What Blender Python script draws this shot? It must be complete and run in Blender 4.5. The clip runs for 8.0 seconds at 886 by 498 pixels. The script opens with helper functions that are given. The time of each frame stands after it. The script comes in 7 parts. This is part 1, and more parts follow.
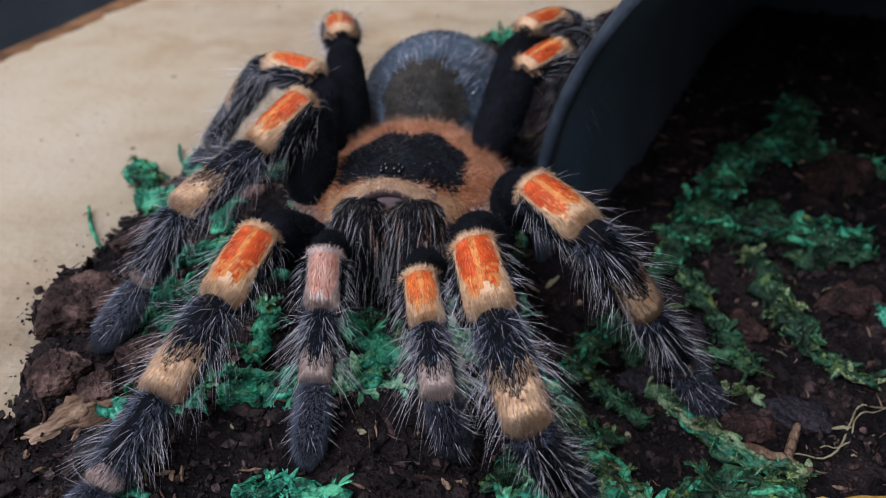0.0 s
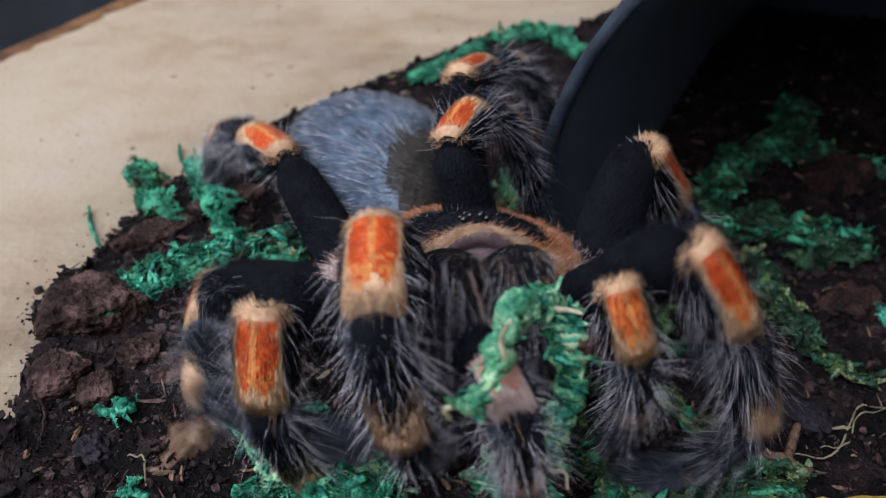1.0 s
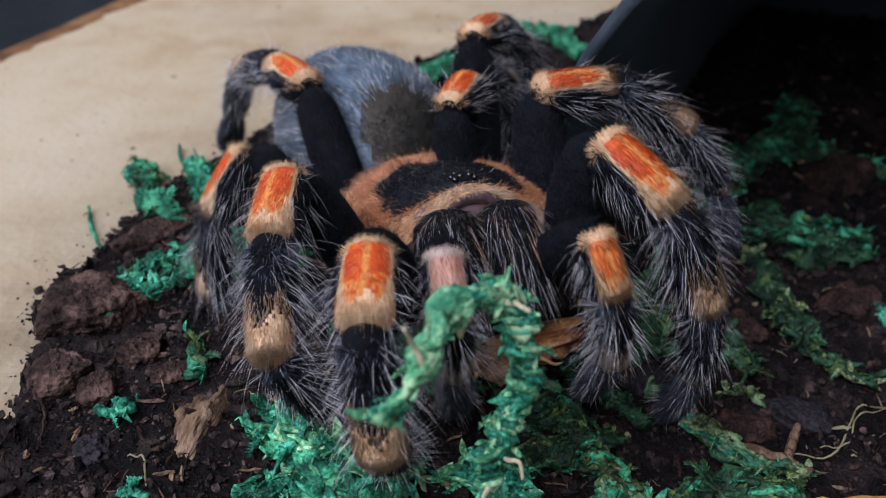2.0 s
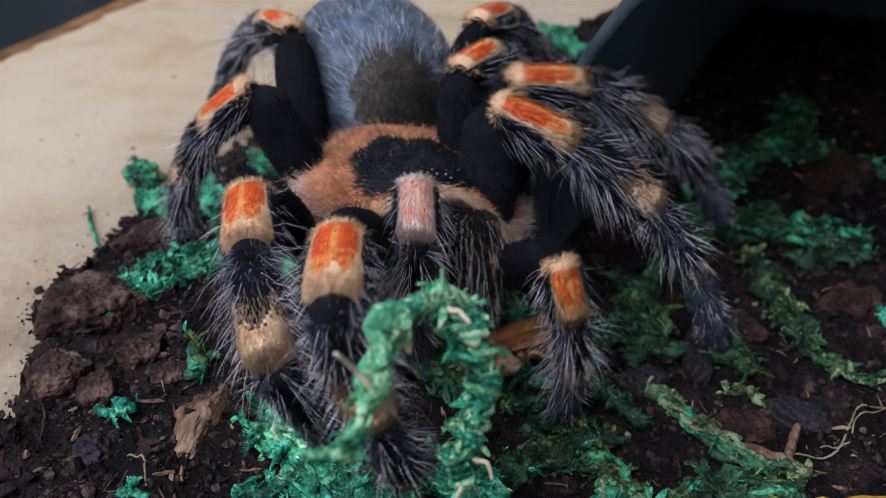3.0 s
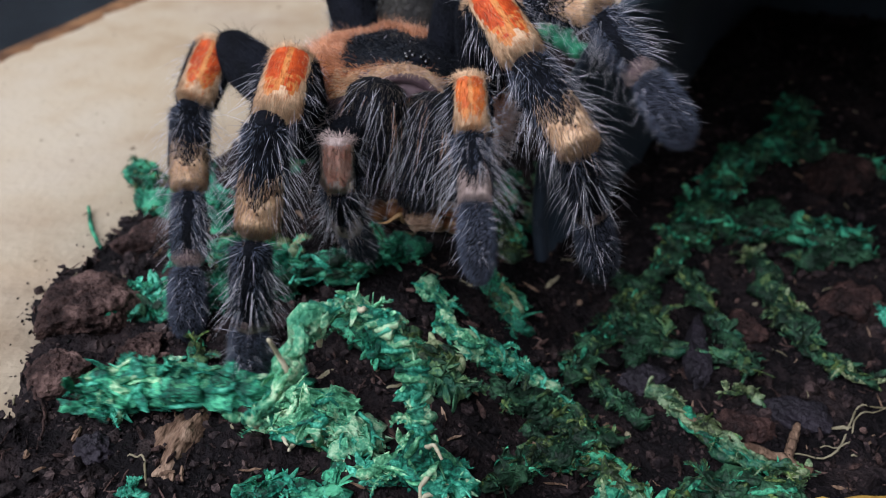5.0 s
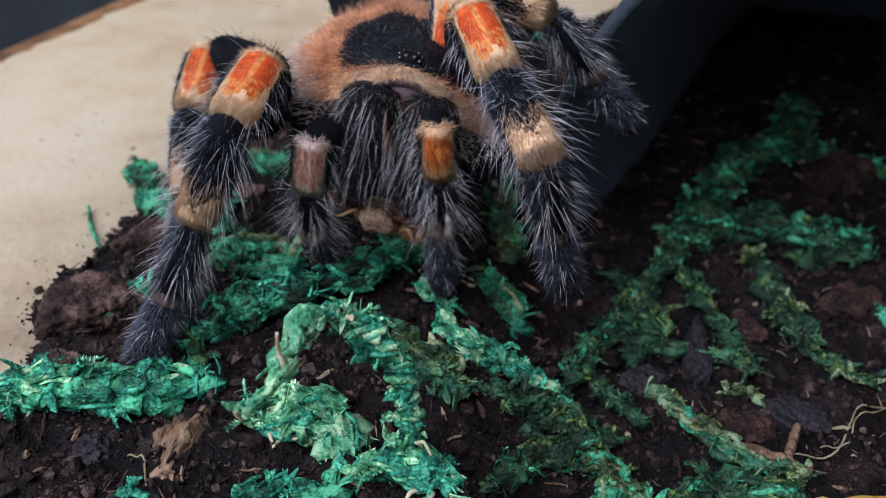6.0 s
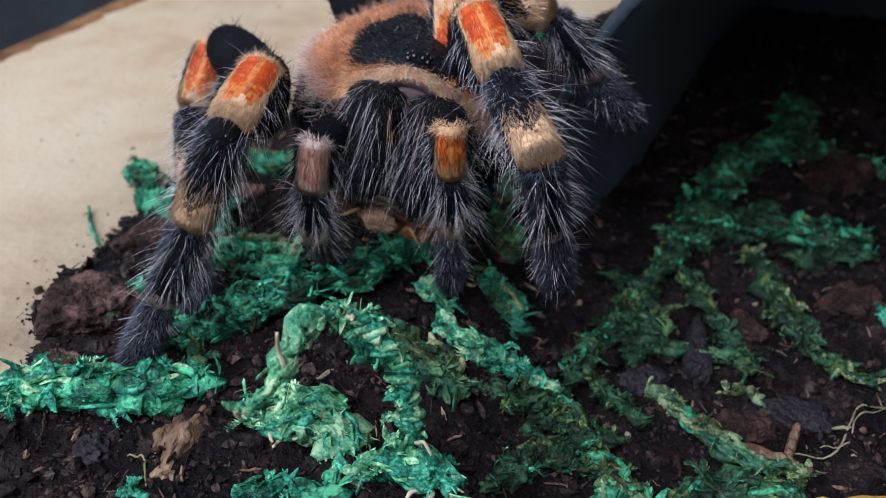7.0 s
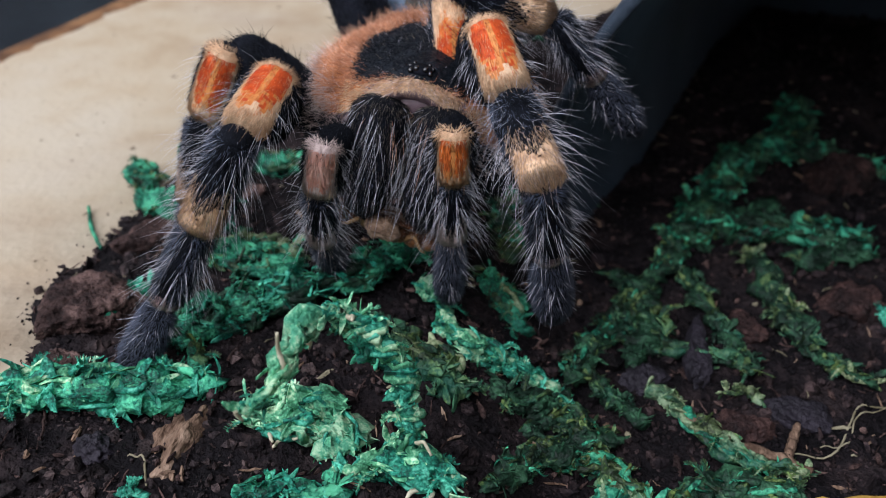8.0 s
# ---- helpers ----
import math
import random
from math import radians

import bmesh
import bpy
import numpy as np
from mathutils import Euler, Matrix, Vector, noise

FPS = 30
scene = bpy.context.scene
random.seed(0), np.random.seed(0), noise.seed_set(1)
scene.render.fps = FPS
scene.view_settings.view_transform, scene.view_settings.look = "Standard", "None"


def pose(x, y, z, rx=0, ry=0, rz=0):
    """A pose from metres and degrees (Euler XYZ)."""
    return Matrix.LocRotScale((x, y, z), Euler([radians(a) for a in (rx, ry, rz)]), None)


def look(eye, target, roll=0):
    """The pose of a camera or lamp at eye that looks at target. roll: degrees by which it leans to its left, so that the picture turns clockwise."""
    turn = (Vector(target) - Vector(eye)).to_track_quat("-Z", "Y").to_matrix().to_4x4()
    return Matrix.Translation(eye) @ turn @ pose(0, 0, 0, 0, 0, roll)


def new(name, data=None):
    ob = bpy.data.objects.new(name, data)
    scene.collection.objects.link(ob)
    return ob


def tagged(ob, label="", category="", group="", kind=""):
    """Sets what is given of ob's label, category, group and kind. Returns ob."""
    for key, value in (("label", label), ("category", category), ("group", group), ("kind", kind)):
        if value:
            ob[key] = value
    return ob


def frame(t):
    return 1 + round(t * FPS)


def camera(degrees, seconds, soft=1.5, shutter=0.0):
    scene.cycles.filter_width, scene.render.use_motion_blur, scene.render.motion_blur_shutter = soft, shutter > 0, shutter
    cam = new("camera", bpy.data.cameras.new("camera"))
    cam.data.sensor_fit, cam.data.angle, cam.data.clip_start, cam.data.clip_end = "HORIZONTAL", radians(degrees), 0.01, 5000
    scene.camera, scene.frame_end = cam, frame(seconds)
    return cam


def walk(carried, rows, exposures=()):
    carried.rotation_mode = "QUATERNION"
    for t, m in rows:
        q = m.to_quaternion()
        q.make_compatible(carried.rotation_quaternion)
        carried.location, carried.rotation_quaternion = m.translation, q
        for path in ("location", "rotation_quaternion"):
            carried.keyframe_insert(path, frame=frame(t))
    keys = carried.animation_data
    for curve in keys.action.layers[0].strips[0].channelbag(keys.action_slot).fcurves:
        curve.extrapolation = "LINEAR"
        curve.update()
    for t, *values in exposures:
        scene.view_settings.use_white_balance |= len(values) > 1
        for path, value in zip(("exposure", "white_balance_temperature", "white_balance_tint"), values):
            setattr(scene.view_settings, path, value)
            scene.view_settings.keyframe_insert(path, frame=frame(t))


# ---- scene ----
MM = 0.001  # everything below is laid out in millimetres

# camera: held still, a hand's width above the soil, tilted down
cam = camera(50, 8.0, soft=0.95, shutter=0.9)
walk(cam, [(0.0, pose(0, 0, 62 * MM, 58, 0, 0)), (8.0, pose(0, 0, 62 * MM, 58, 0, 0))],
     [(0.0, -0.18, 6600, 12), (3.2, -0.15, 6600, 12), (4.5, -0.1, 6550, 11), (5.8, 0.0, 6500, 10), (8.0, 0.02, 6500, 10)])
cam.data.dof.use_dof, cam.data.dof.focus_distance, cam.data.dof.aperture_fstop = True, 0.085, 42.0

# light: one soft ceiling panel in a plain room
world = bpy.data.worlds.new("world")
world.use_nodes = True
world.node_tree.nodes["Background"].inputs[0].default_value = (0.55, 0.65, 0.8, 1)
world.node_tree.nodes["Background"].inputs[1].default_value = 0.2
scene.world = world
panel = bpy.data.lights.new("ceiling_panel", "AREA")
panel.shape, panel.size, panel.size_y, panel.energy = "RECTANGLE", 1.2, 1.0, 23.5
panel.color = (0.85, 0.875, 1.0)
lamp = new("ceiling_panel", panel)
lamp.matrix_world = look((-0.43, -0.28, 0.75), (0, 0.1, 0))


# ---------------------------------------------------------------- materials
def material(name, colours, rough=0.7, scale=200.0, bump=0.0, bump_scale=900.0, spec=0.3, island=0.0, metal=0.0,
             fine=0.35, sheen=0.0, stretch=(1, 1, 1)):
    """Two layers of noise blend the colours; island: spread of value from piece to piece."""
    m = bpy.data.materials.new(name)
    m.use_nodes = True
    n, l = m.node_tree.nodes, m.node_tree.links
    b = n["Principled BSDF"]
    b.inputs["Roughness"].default_value = rough
    b.inputs["Specular IOR Level"].default_value = spec
    b.inputs["Metallic"].default_value = metal
    b.inputs["Sheen Weight"].default_value = sheen
    co = n.new("ShaderNodeTexCoord")
    mp = n.new("ShaderNodeMapping")
    mp.inputs["Scale"].default_value = stretch
    l.new(co.outputs["Object"], mp.inputs["Vector"])
    big = n.new("ShaderNodeTexNoise")
    big.inputs["Scale"].default_value, big.inputs["Detail"].default_value = scale, 4
    small = n.new("ShaderNodeTexNoise")
    small.inputs["Scale"].default_value, small.inputs["Detail"].default_value = scale * 7, 3
    for t in (big, small):
        l.new(mp.outputs["Vector"], t.inputs["Vector"])
    mix = n.new("ShaderNodeMath")
    mix.operation = "MULTIPLY_ADD"
    l.new(small.outputs["Fac"], mix.inputs[0])
    mix.inputs[1].default_value = fine
    l.new(big.outputs["Fac"], mix.inputs[2])
    ramp = n.new("ShaderNodeValToRGB")
    l.new(mix.outputs[0], ramp.inputs["Fac"])
    e = ramp.color_ramp.elements
    lo, hi = 0.38 + fine * 0.5 - 0.03, 0.62 + fine * 0.5 + 0.03
    while len(e) < len(colours):
        e.new(0.5)
    for i, c in enumerate(colours):
        e[i].position = lo + (hi - lo) * i / max(1, len(colours) - 1)
        e[i].color = (*c, 1)
    out = ramp.outputs["Color"]
    if island:
        geo = n.new("ShaderNodeNewGeometry")
        mr = n.new("ShaderNodeMapRange")
        mr.inputs["To Min"].default_value, mr.inputs["To Max"].default_value = 1 - island, 1 + island
        l.new(geo.outputs["Random Per Island"], mr.inputs["Value"])
        hsv = n.new("ShaderNodeHueSaturation")
        l.new(mr.outputs["Result"], hsv.inputs["Value"])
        l.new(out, hsv.inputs["Color"])
        out = hsv.outputs["Color"]
    l.new(out, b.inputs["Base Color"])
    if bump:
        bn = n.new("ShaderNodeTexNoise")
        bn.inputs["Scale"].default_value, bn.inputs["Detail"].default_value = bump_scale, 5
        l.new(mp.outputs["Vector"], bn.inputs["Vector"])
        bp = n.new("ShaderNodeBump")
        bp.inputs["Strength"].default_value, bp.inputs["Distance"].default_value = bump, 0.001
        l.new(bn.outputs["Fac"], bp.inputs["Height"])
        l.new(bp.outputs["Normal"], b.inputs["Normal"])
    return m


M = {
    "board": material("sandy_board", [(0.33, 0.235, 0.14), (0.425, 0.34, 0.23), (0.465, 0.395, 0.29)], 0.75, 18, 0.25, 700),
    "edge": material("burnt_edge", [(0.07, 0.03, 0.012), (0.26, 0.13, 0.055)], 0.8, 120, 0.3),
    "table": material("dark_table", [(0.004, 0.0075, 0.011), (0.011, 0.017, 0.022)], 0.6, 60, 0.1, spec=0.15),
    "wall": material("plain_wall", [(0.72, 0.72, 0.72), (0.8, 0.8, 0.8)], 0.9, 3),
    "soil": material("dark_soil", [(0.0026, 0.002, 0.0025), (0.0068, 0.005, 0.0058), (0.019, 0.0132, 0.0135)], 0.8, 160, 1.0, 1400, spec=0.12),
    # two crumb colours, so that the light's fall-off rightwards is painted in
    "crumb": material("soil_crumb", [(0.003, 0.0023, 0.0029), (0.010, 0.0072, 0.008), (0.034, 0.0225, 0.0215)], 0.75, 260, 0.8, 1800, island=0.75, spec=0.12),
    "lit_crumb": material("lit_soil_crumb", [(0.007, 0.0055, 0.006), (0.024, 0.0175, 0.0175), (0.075, 0.052, 0.048)], 0.8, 260, 0.8, 1800, island=0.75, spec=0.15),
    "bark": material("wet_bark", [(0.016, 0.009, 0.008), (0.05, 0.029, 0.025), (0.13, 0.08, 0.068)], 0.75, 300, 1.0, 1500, spec=0.15),
    "slate": material("dark_bark", [(0.008, 0.0066, 0.0095), (0.022, 0.0178, 0.0245)], 0.65, 240, 0.8, 1200, spec=0.25),
    "red_bark": material("dark_red_bark", [(0.009, 0.0046, 0.0044), (0.026, 0.0125, 0.011), (0.06, 0.03, 0.025)], 0.7, 300, 1.0, 1500, spec=0.2),
    "flake": material("pale_wood", [(0.07, 0.038, 0.023), (0.18, 0.112, 0.072), (0.33, 0.23, 0.16)], 0.8, 300, 1.0, 1500, stretch=(1, 0.3, 1)),
    "fibre": material("dry_fibre", [(0.10, 0.085, 0.045), (0.26, 0.23, 0.15)], 0.7, 300),
    "yellow": material("yellow_stem", [(0.22, 0.12, 0.02), (0.4, 0.25, 0.05)], 0.6, 300),
    "pot": material("black_plastic", [(0.015, 0.025, 0.036), (0.023, 0.037, 0.052)], 0.5, 90, 0.1, 500, spec=0.5),
    # the lip, a step lighter than the wall
    "rim": material("lighter_plastic_rim", [(0.018, 0.026, 0.038), (0.036, 0.05, 0.068)], 0.5, 200, 0.2, 900),
    # moss, dyed; dark and pale noise ends also paint fold shade and highlights
    "teal": material("teal_moss", [(0.003, 0.045, 0.03), (0.012, 0.21, 0.13), (0.12, 0.56, 0.37)], 0.6, 420, 0.5, 1800, island=0.35, fine=0.6, spec=0.25),
    "green": material("green_moss", [(0.003, 0.032, 0.02), (0.011, 0.145, 0.078), (0.08, 0.42, 0.225)], 0.6, 420, 0.5, 1800, island=0.35, fine=0.6, spec=0.25),
    "olive": material("olive_moss", [(0.005, 0.013, 0.004), (0.02, 0.042, 0.012), (0.11, 0.165, 0.045)], 0.55, 420, 0.5, 1800, island=0.4, fine=0.6, spec=0.35),
    "lichen": material("yellow_green_moss", [(0.028, 0.044, 0.017), (0.1, 0.14, 0.058), (0.3, 0.35, 0.19)], 0.55, 420, 0.5, 1800, island=0.35, fine=0.6, spec=0.35),
    "pale": material("pale_moss", [(0.024, 0.14, 0.066), (0.11, 0.38, 0.195), (0.5, 0.72, 0.44)], 0.6, 420, 0.5, 1800, island=0.3, fine=0.6, spec=0.25),
    # dark green of its own, darkened further to carry the hide's shade
    "deep": material("deep_green_shaded_moss", [(0.003, 0.012, 0.006), (0.008, 0.034, 0.017), (0.03, 0.10, 0.048)], 0.6, 420, 0.5, 1800, island=0.4, fine=0.6, spec=0.25),
    "root": material("pale_root", [(0.28, 0.25, 0.16), (0.56, 0.52, 0.38)], 0.6, 300),
    # spider
    "shield": material("glossy_black_shield", [(0.004, 0.0055, 0.008), (0.008, 0.011, 0.016)], 0.45, 500, 0.5, 1500, spec=0.2),
    "dusk": material("dusky_blue_hair", [(0.042, 0.066, 0.1), (0.12, 0.165, 0.225)], 0.5, 300, island=0.4),
    "skin": material("black_cuticle", [(0.003, 0.0035, 0.005), (0.006, 0.007, 0.011)], 0.8, 500, 0.4, 3000, spec=0.08),
    "black": material("black_hair", [(0.005, 0.006, 0.008), (0.011, 0.013, 0.018)], 0.75, 400, island=0.5, spec=0.08),
    "silver": material("silver_bristle", [(0.33, 0.325, 0.36), (0.63, 0.62, 0.66)], 0.45, 400, island=0.45),
    "orange": material("orange_hair", [(0.42, 0.045, 0.008), (0.68, 0.105, 0.016)], 0.6, 700, island=0.35),
    "flame": material("light_orange_hair", [(0.5, 0.085, 0.018), (0.74, 0.18, 0.035)], 0.6, 700, island=0.3),
    "amber": material("amber_hair", [(0.5, 0.15, 0.035), (0.68, 0.27, 0.075)], 0.6, 700, island=0.35),
    "salmon": material("salmon_hair", [(0.48, 0.19, 0.135), (0.6, 0.34, 0.27)], 0.6, 500, island=0.35),
    "cream": material("cream_hair", [(0.46, 0.27, 0.15), (0.70, 0.49, 0.31)], 0.6, 500, island=0.35),
    "rust": material("rust_hair", [(0.28, 0.10, 0.045), (0.52, 0.23, 0.12)], 0.6, 300, island=0.4),
    "tan": material("tan_hair", [(0.45, 0.2, 0.11), (0.66, 0.38, 0.25)], 0.6, 300, island=0.4),
    "pink": material("pinkish_cuticle", [(0.11, 0.07, 0.08), (0.2, 0.135, 0.15)], 0.35, 300, 0.2, 1500),
    "rose": material("rose_hair", [(0.4, 0.3, 0.27), (0.62, 0.5, 0.46)], 0.6, 700, island=0.35),
    "slateblue": material("slate_blue_hair", [(0.045, 0.058, 0.088), (0.125, 0.148, 0.205)], 0.55, 400, island=0.4),
    "slate_fur": material("slate_velvet", [(0.03, 0.036, 0.054), (0.07, 0.08, 0.112)], 0.75, 300, island=0.25),
    "brown": material("brown_hair", [(0.012, 0.011, 0.010), (0.05, 0.045, 0.036)], 0.6, 160, island=0.5),
    "umber": material("umber_hair", [(0.08, 0.068, 0.052), (0.22, 0.185, 0.14)], 0.55, 500, island=0.5),
    "plum": material("plum_hair", [(0.022, 0.014, 0.017), (0.062, 0.04, 0.046)], 0.6, 500, island=0.5),
    "eye": material("black_eye", [(0.002, 0.002, 0.002), (0.004, 0.004, 0.005)], 0.05, 400, spec=0.8),
    "fang": material("fang_horn", [(0.006, 0.004, 0.004), (0.02, 0.01, 0.01)], 0.25, 400, spec=0.5),
    "shell": material("chestnut_shell", [(0.06, 0.02, 0.008), (0.16, 0.065, 0.025), (0.24, 0.12, 0.05)], 0.35, 300, 0.3, 1500),
    "limb": material("tan_limb", [(0.2, 0.11, 0.05), (0.36, 0.22, 0.1)], 0.4, 500),
}


def speckle(m, amount, scale, tone, stain, stain_scale):
    """Small dark pits and broad pale stains over a plain surface."""
    n, l = m.node_tree.nodes, m.node_tree.links
    b = n["Principled BSDF"]
    src = b.inputs["Base Color"].links[0].from_socket
    co = n.new("ShaderNodeTexCoord")
    for sc, lo, hi, col, strength in ((stain_scale, 0.45, 0.75, stain, 0.55), (scale, amount, amount + 0.035, tone, 0.85)):
        t = n.new("ShaderNodeTexNoise")
        t.inputs["Scale"].default_value, t.inputs["Detail"].default_value = sc, 3
        l.new(co.outputs["Object"], t.inputs["Vector"])
        r = n.new("ShaderNodeMapRange")
        r.inputs["From Min"].default_value, r.inputs["From Max"].default_value = lo, hi
        r.inputs["To Max"].default_value = strength
        l.new(t.outputs["Fac"], r.inputs["Value"])
        x = n.new("ShaderNodeMix")
        x.data_type = "RGBA"
        x.inputs[7].default_value = (*col, 1)
        l.new(r.outputs["Result"], x.inputs[0])
        l.new(src, x.inputs[6])
        src = x.outputs[2]
    l.new(src, b.inputs["Base Color"])


for tint in ("teal", "green", "pale", "olive", "lichen"):
    speckle(M[tint], 0.70, 1300, (0.004, 0.02, 0.012), (0.02, 0.2, 0.13), 140)
for tint in ("teal", "green", "pale", "lichen"):
    b = M[tint].node_tree.nodes["Principled BSDF"]
    b.inputs["Subsurface Weight"].default_value, b.inputs["Subsurface Scale"].default_value = 0.15, 0.0005
    b.inputs["Subsurface Radius"].default_value = (0.6, 1.0, 0.7)
speckle(M["board"], 0.69, 420, (0.09, 0.06, 0.035), (0.49, 0.44, 0.36), 30)


# ---------------------------------------------------------------- mesh tools
class Mesh:
    """Gathers vertices and faces (millimetres) with a material a face, for one object."""

    def __init__(self):
        self.v, self.f3, self.m3, self.f4, self.m4, self.n, self.names = [], [], [], [], [], 0, []

    def slot(self, name):
        if name not in self.names:
            self.names.append(name)
        return self.names.index(name)

    def add(self, v, f3=None, f4=None, mat="skin", m4=None):
        v = np.asarray(v, float).reshape(-1, 3)
        k = self.slot(mat)
        if f3 is not None and len(f3):
            f3 = np.asarray(f3, int) + self.n
            self.f3.append(f3)
            self.m3.append(np.full(len(f3), k))
        if f4 is not None and len(f4):
            f4 = np.asarray(f4, int) + self.n
            self.f4.append(f4)
            self.m4.append(np.full(len(f4), k) if m4 is None else np.asarray(m4))
        self.v.append(v)
        self.n += len(v)
        return self

    def data(self, name, smooth=True):
        me = bpy.data.meshes.new(name)
        v = np.concatenate(self.v) * MM
        f3 = np.concatenate(self.f3) if self.f3 else np.zeros((0, 3), int)
        f4 = np.concatenate(self.f4) if self.f4 else np.zeros((0, 4), int)
        mi = np.concatenate(self.m3 + self.m4)
        me.vertices.add(len(v))
        me.vertices.foreach_set("co", v.astype(np.float32).ravel())
        loops = np.concatenate([f3.ravel(), f4.ravel()]).astype(np.int32)
        me.loops.add(len(loops))
        me.loops.foreach_set("vertex_index", loops)
        start = np.concatenate([np.arange(len(f3)) * 3, len(f3) * 3 + np.arange(len(f4)) * 4]).astype(np.int32)
        me.polygons.add(len(start))
        me.polygons.foreach_set("loop_start", start)
        me.polygons.foreach_set("material_index", mi.astype(np.int32))
        me.polygons.foreach_set("use_smooth", np.full(len(start), smooth))
        me.update(calc_edges=True)
        me.validate()
        for s in self.names:
            me.materials.append(M[s])
        return me


def part(name, mesh, parent=None, label="", smooth=True):
    ob = new(name, mesh.data(name, smooth) if isinstance(mesh, Mesh) else mesh)
    ob.parent = parent
    return tagged(ob, label)


def at(x, y, z, rx=0, ry=0, rz=0):
    return pose(x * MM, y * MM, z * MM, rx, ry, rz)


rng = np.random.default_rng(7)


def unit(a):
    return a / np.maximum(np.linalg.norm(a, axis=-1, keepdims=True), 1e-9)


def ends(s, cap):
    """How far a limb is rounded off at s, with rounded ends that take up these shares of its length."""
    a, b = np.clip(1 - s / cap[0], 0, 1), np.clip(1 - (1 - s) / cap[1], 0, 1)
    return np.sqrt(np.clip(1 - a * a, 0, 1)) * np.sqrt(np.clip(1 - b * b, 0, 1))


def lathe(mesh, radius, length, ns=16, nt=18, mat="skin", flat=1.0, zone=None, bow=0.0, cap=(0.10, 0.08)):
    """A limb along +Y, dorsal side +Z: radius(s) for s in 0..1, with rounded closed ends."""
    s = 0.5 - 0.5 * np.cos(np.linspace(0, np.pi, ns + 1))
    th = np.linspace(0, 2 * np.pi, nt, endpoint=False)
    r = radius(s) * np.maximum(ends(s, cap), 0.05)
    S, T = np.meshgrid(s, th, indexing="ij")
    R = r[:, None]
    v = np.stack([R * np.sin(T), S * length, R * flat * np.cos(T) + bow * np.sin(np.pi * S)], -1).reshape(-1, 3)
    i, j = np.meshgrid(np.arange(ns), np.arange(nt), indexing="ij")
    a = i * nt + j
    b = i * nt + (j + 1) % nt
    f = np.stack([a, b, b + nt, a + nt], -1).reshape(-1, 4)
    m4 = None
    if zone:
        sm, tm = (s[i.ravel()] + s[i.ravel() + 1]) / 2, th[j.ravel()] + np.pi / nt
        tm = np.abs((tm + np.pi) % (2 * np.pi) - np.pi)
        m4 = np.array([mesh.slot(zone(x, y)) for x, y in zip(sm, tm)])
    mesh.add(v, f4=f, mat=mat, m4=m4)


def hairs(mesh, base, way, length, radius, mat, droop=0.0, down=(0, 0, -1), curl=0.25, short=False):
    """Thin tapering bristles with one bend each; short ones are straight."""
    n = len(base)
    if not n:
        return
    way = unit(way)
    length, radius = np.broadcast_to(length, n)[:, None], np.broadcast_to(radius, n)[:, None]
    side = unit(np.cross(way, rng.normal(size=(n, 3))))
    up = np.cross(way, side)
    bend = side * rng.normal(size=(n, 1)) * curl + np.asarray(down) * droop
    tip = base + way * length * 0.96 + bend * length * 0.5
    k = 4 if short else 7
    v = np.empty((n, k, 3))
    for j in range(3):
        a = 2 * np.pi * j / 3
        o = side * np.cos(a) + up * np.sin(a)
        v[:, j] = base + o * radius
        if not short:
            v[:, 3 + j] = base + way * length * 0.5 + bend * length * 0.14 + o * radius * 0.75
    v[:, -1] = tip
    o = (np.arange(n) * k)[:, None]
    if short:
        mesh.add(v.reshape(-1, 3), f3=np.concatenate([o + np.array([j, (j + 1) % 3, 3]) for j in range(3)]), mat=mat)
        return
    q = np.concatenate([o + np.array([j, (j + 1) % 3, 3 + (j + 1) % 3, 3 + j]) for j in range(3)])
    t = np.concatenate([o + np.array([3 + j, 3 + (j + 1) % 3, 6]) for j in range(3)])
    mesh.add(v.reshape(-1, 3), f3=t, f4=q, mat=mat)


def limb_hairs(mesh, radius, length, n, mat, size, thick, lean=0.7, where=None, flat=1.0, spread=0.12, droop=0.1, curl=0.25, cap=(0.10, 0.08), sweep=(0, 0.3, -1)):
    """Bristles over a limb along +Y; lean: how far they lie along it; where(s, |theta|) keeps some."""
    s, th = rng.uniform(0.01, 0.995, n), rng.uniform(-np.pi, np.pi, n)
    if where is not None:
        k = where(s + rng.normal(0, 0.025, n), np.abs(th + rng.normal(0, 0.06, n)))
        s, th = s[k], th[k]
    full = lambda q: radius(q) * np.maximum(ends(q, cap), 0.05)
    r, e = full(s), 0.004
    rise = np.clip((full(np.minimum(s + e, 1)) - full(np.maximum(s - e, 0))) / (2 * e * length), -2.5, 4)[:, None]
    along = np.array([0, 1.0, 0])
    ring = np.stack([np.sin(th), np.zeros_like(s), np.cos(th)], -1)
    nrm = unit(ring - along * rise)
    base = np.stack([r * np.sin(th), s * length, r * flat * np.cos(th)], -1) - nrm * 0.05
    way = nrm * (1 - lean) + unit(ring * np.maximum(rise, -0.5) + along) * lean + rng.normal(0, spread, (len(s), 3))
    L = size[0] + (size[1] - size[0]) * rng.random(len(s)) ** 1.3
    hairs(mesh, base, way, L, thick * (0.8 + 0.4 * rng.random(len(s))), mat, droop, sweep, curl, size[1] < 1.25)


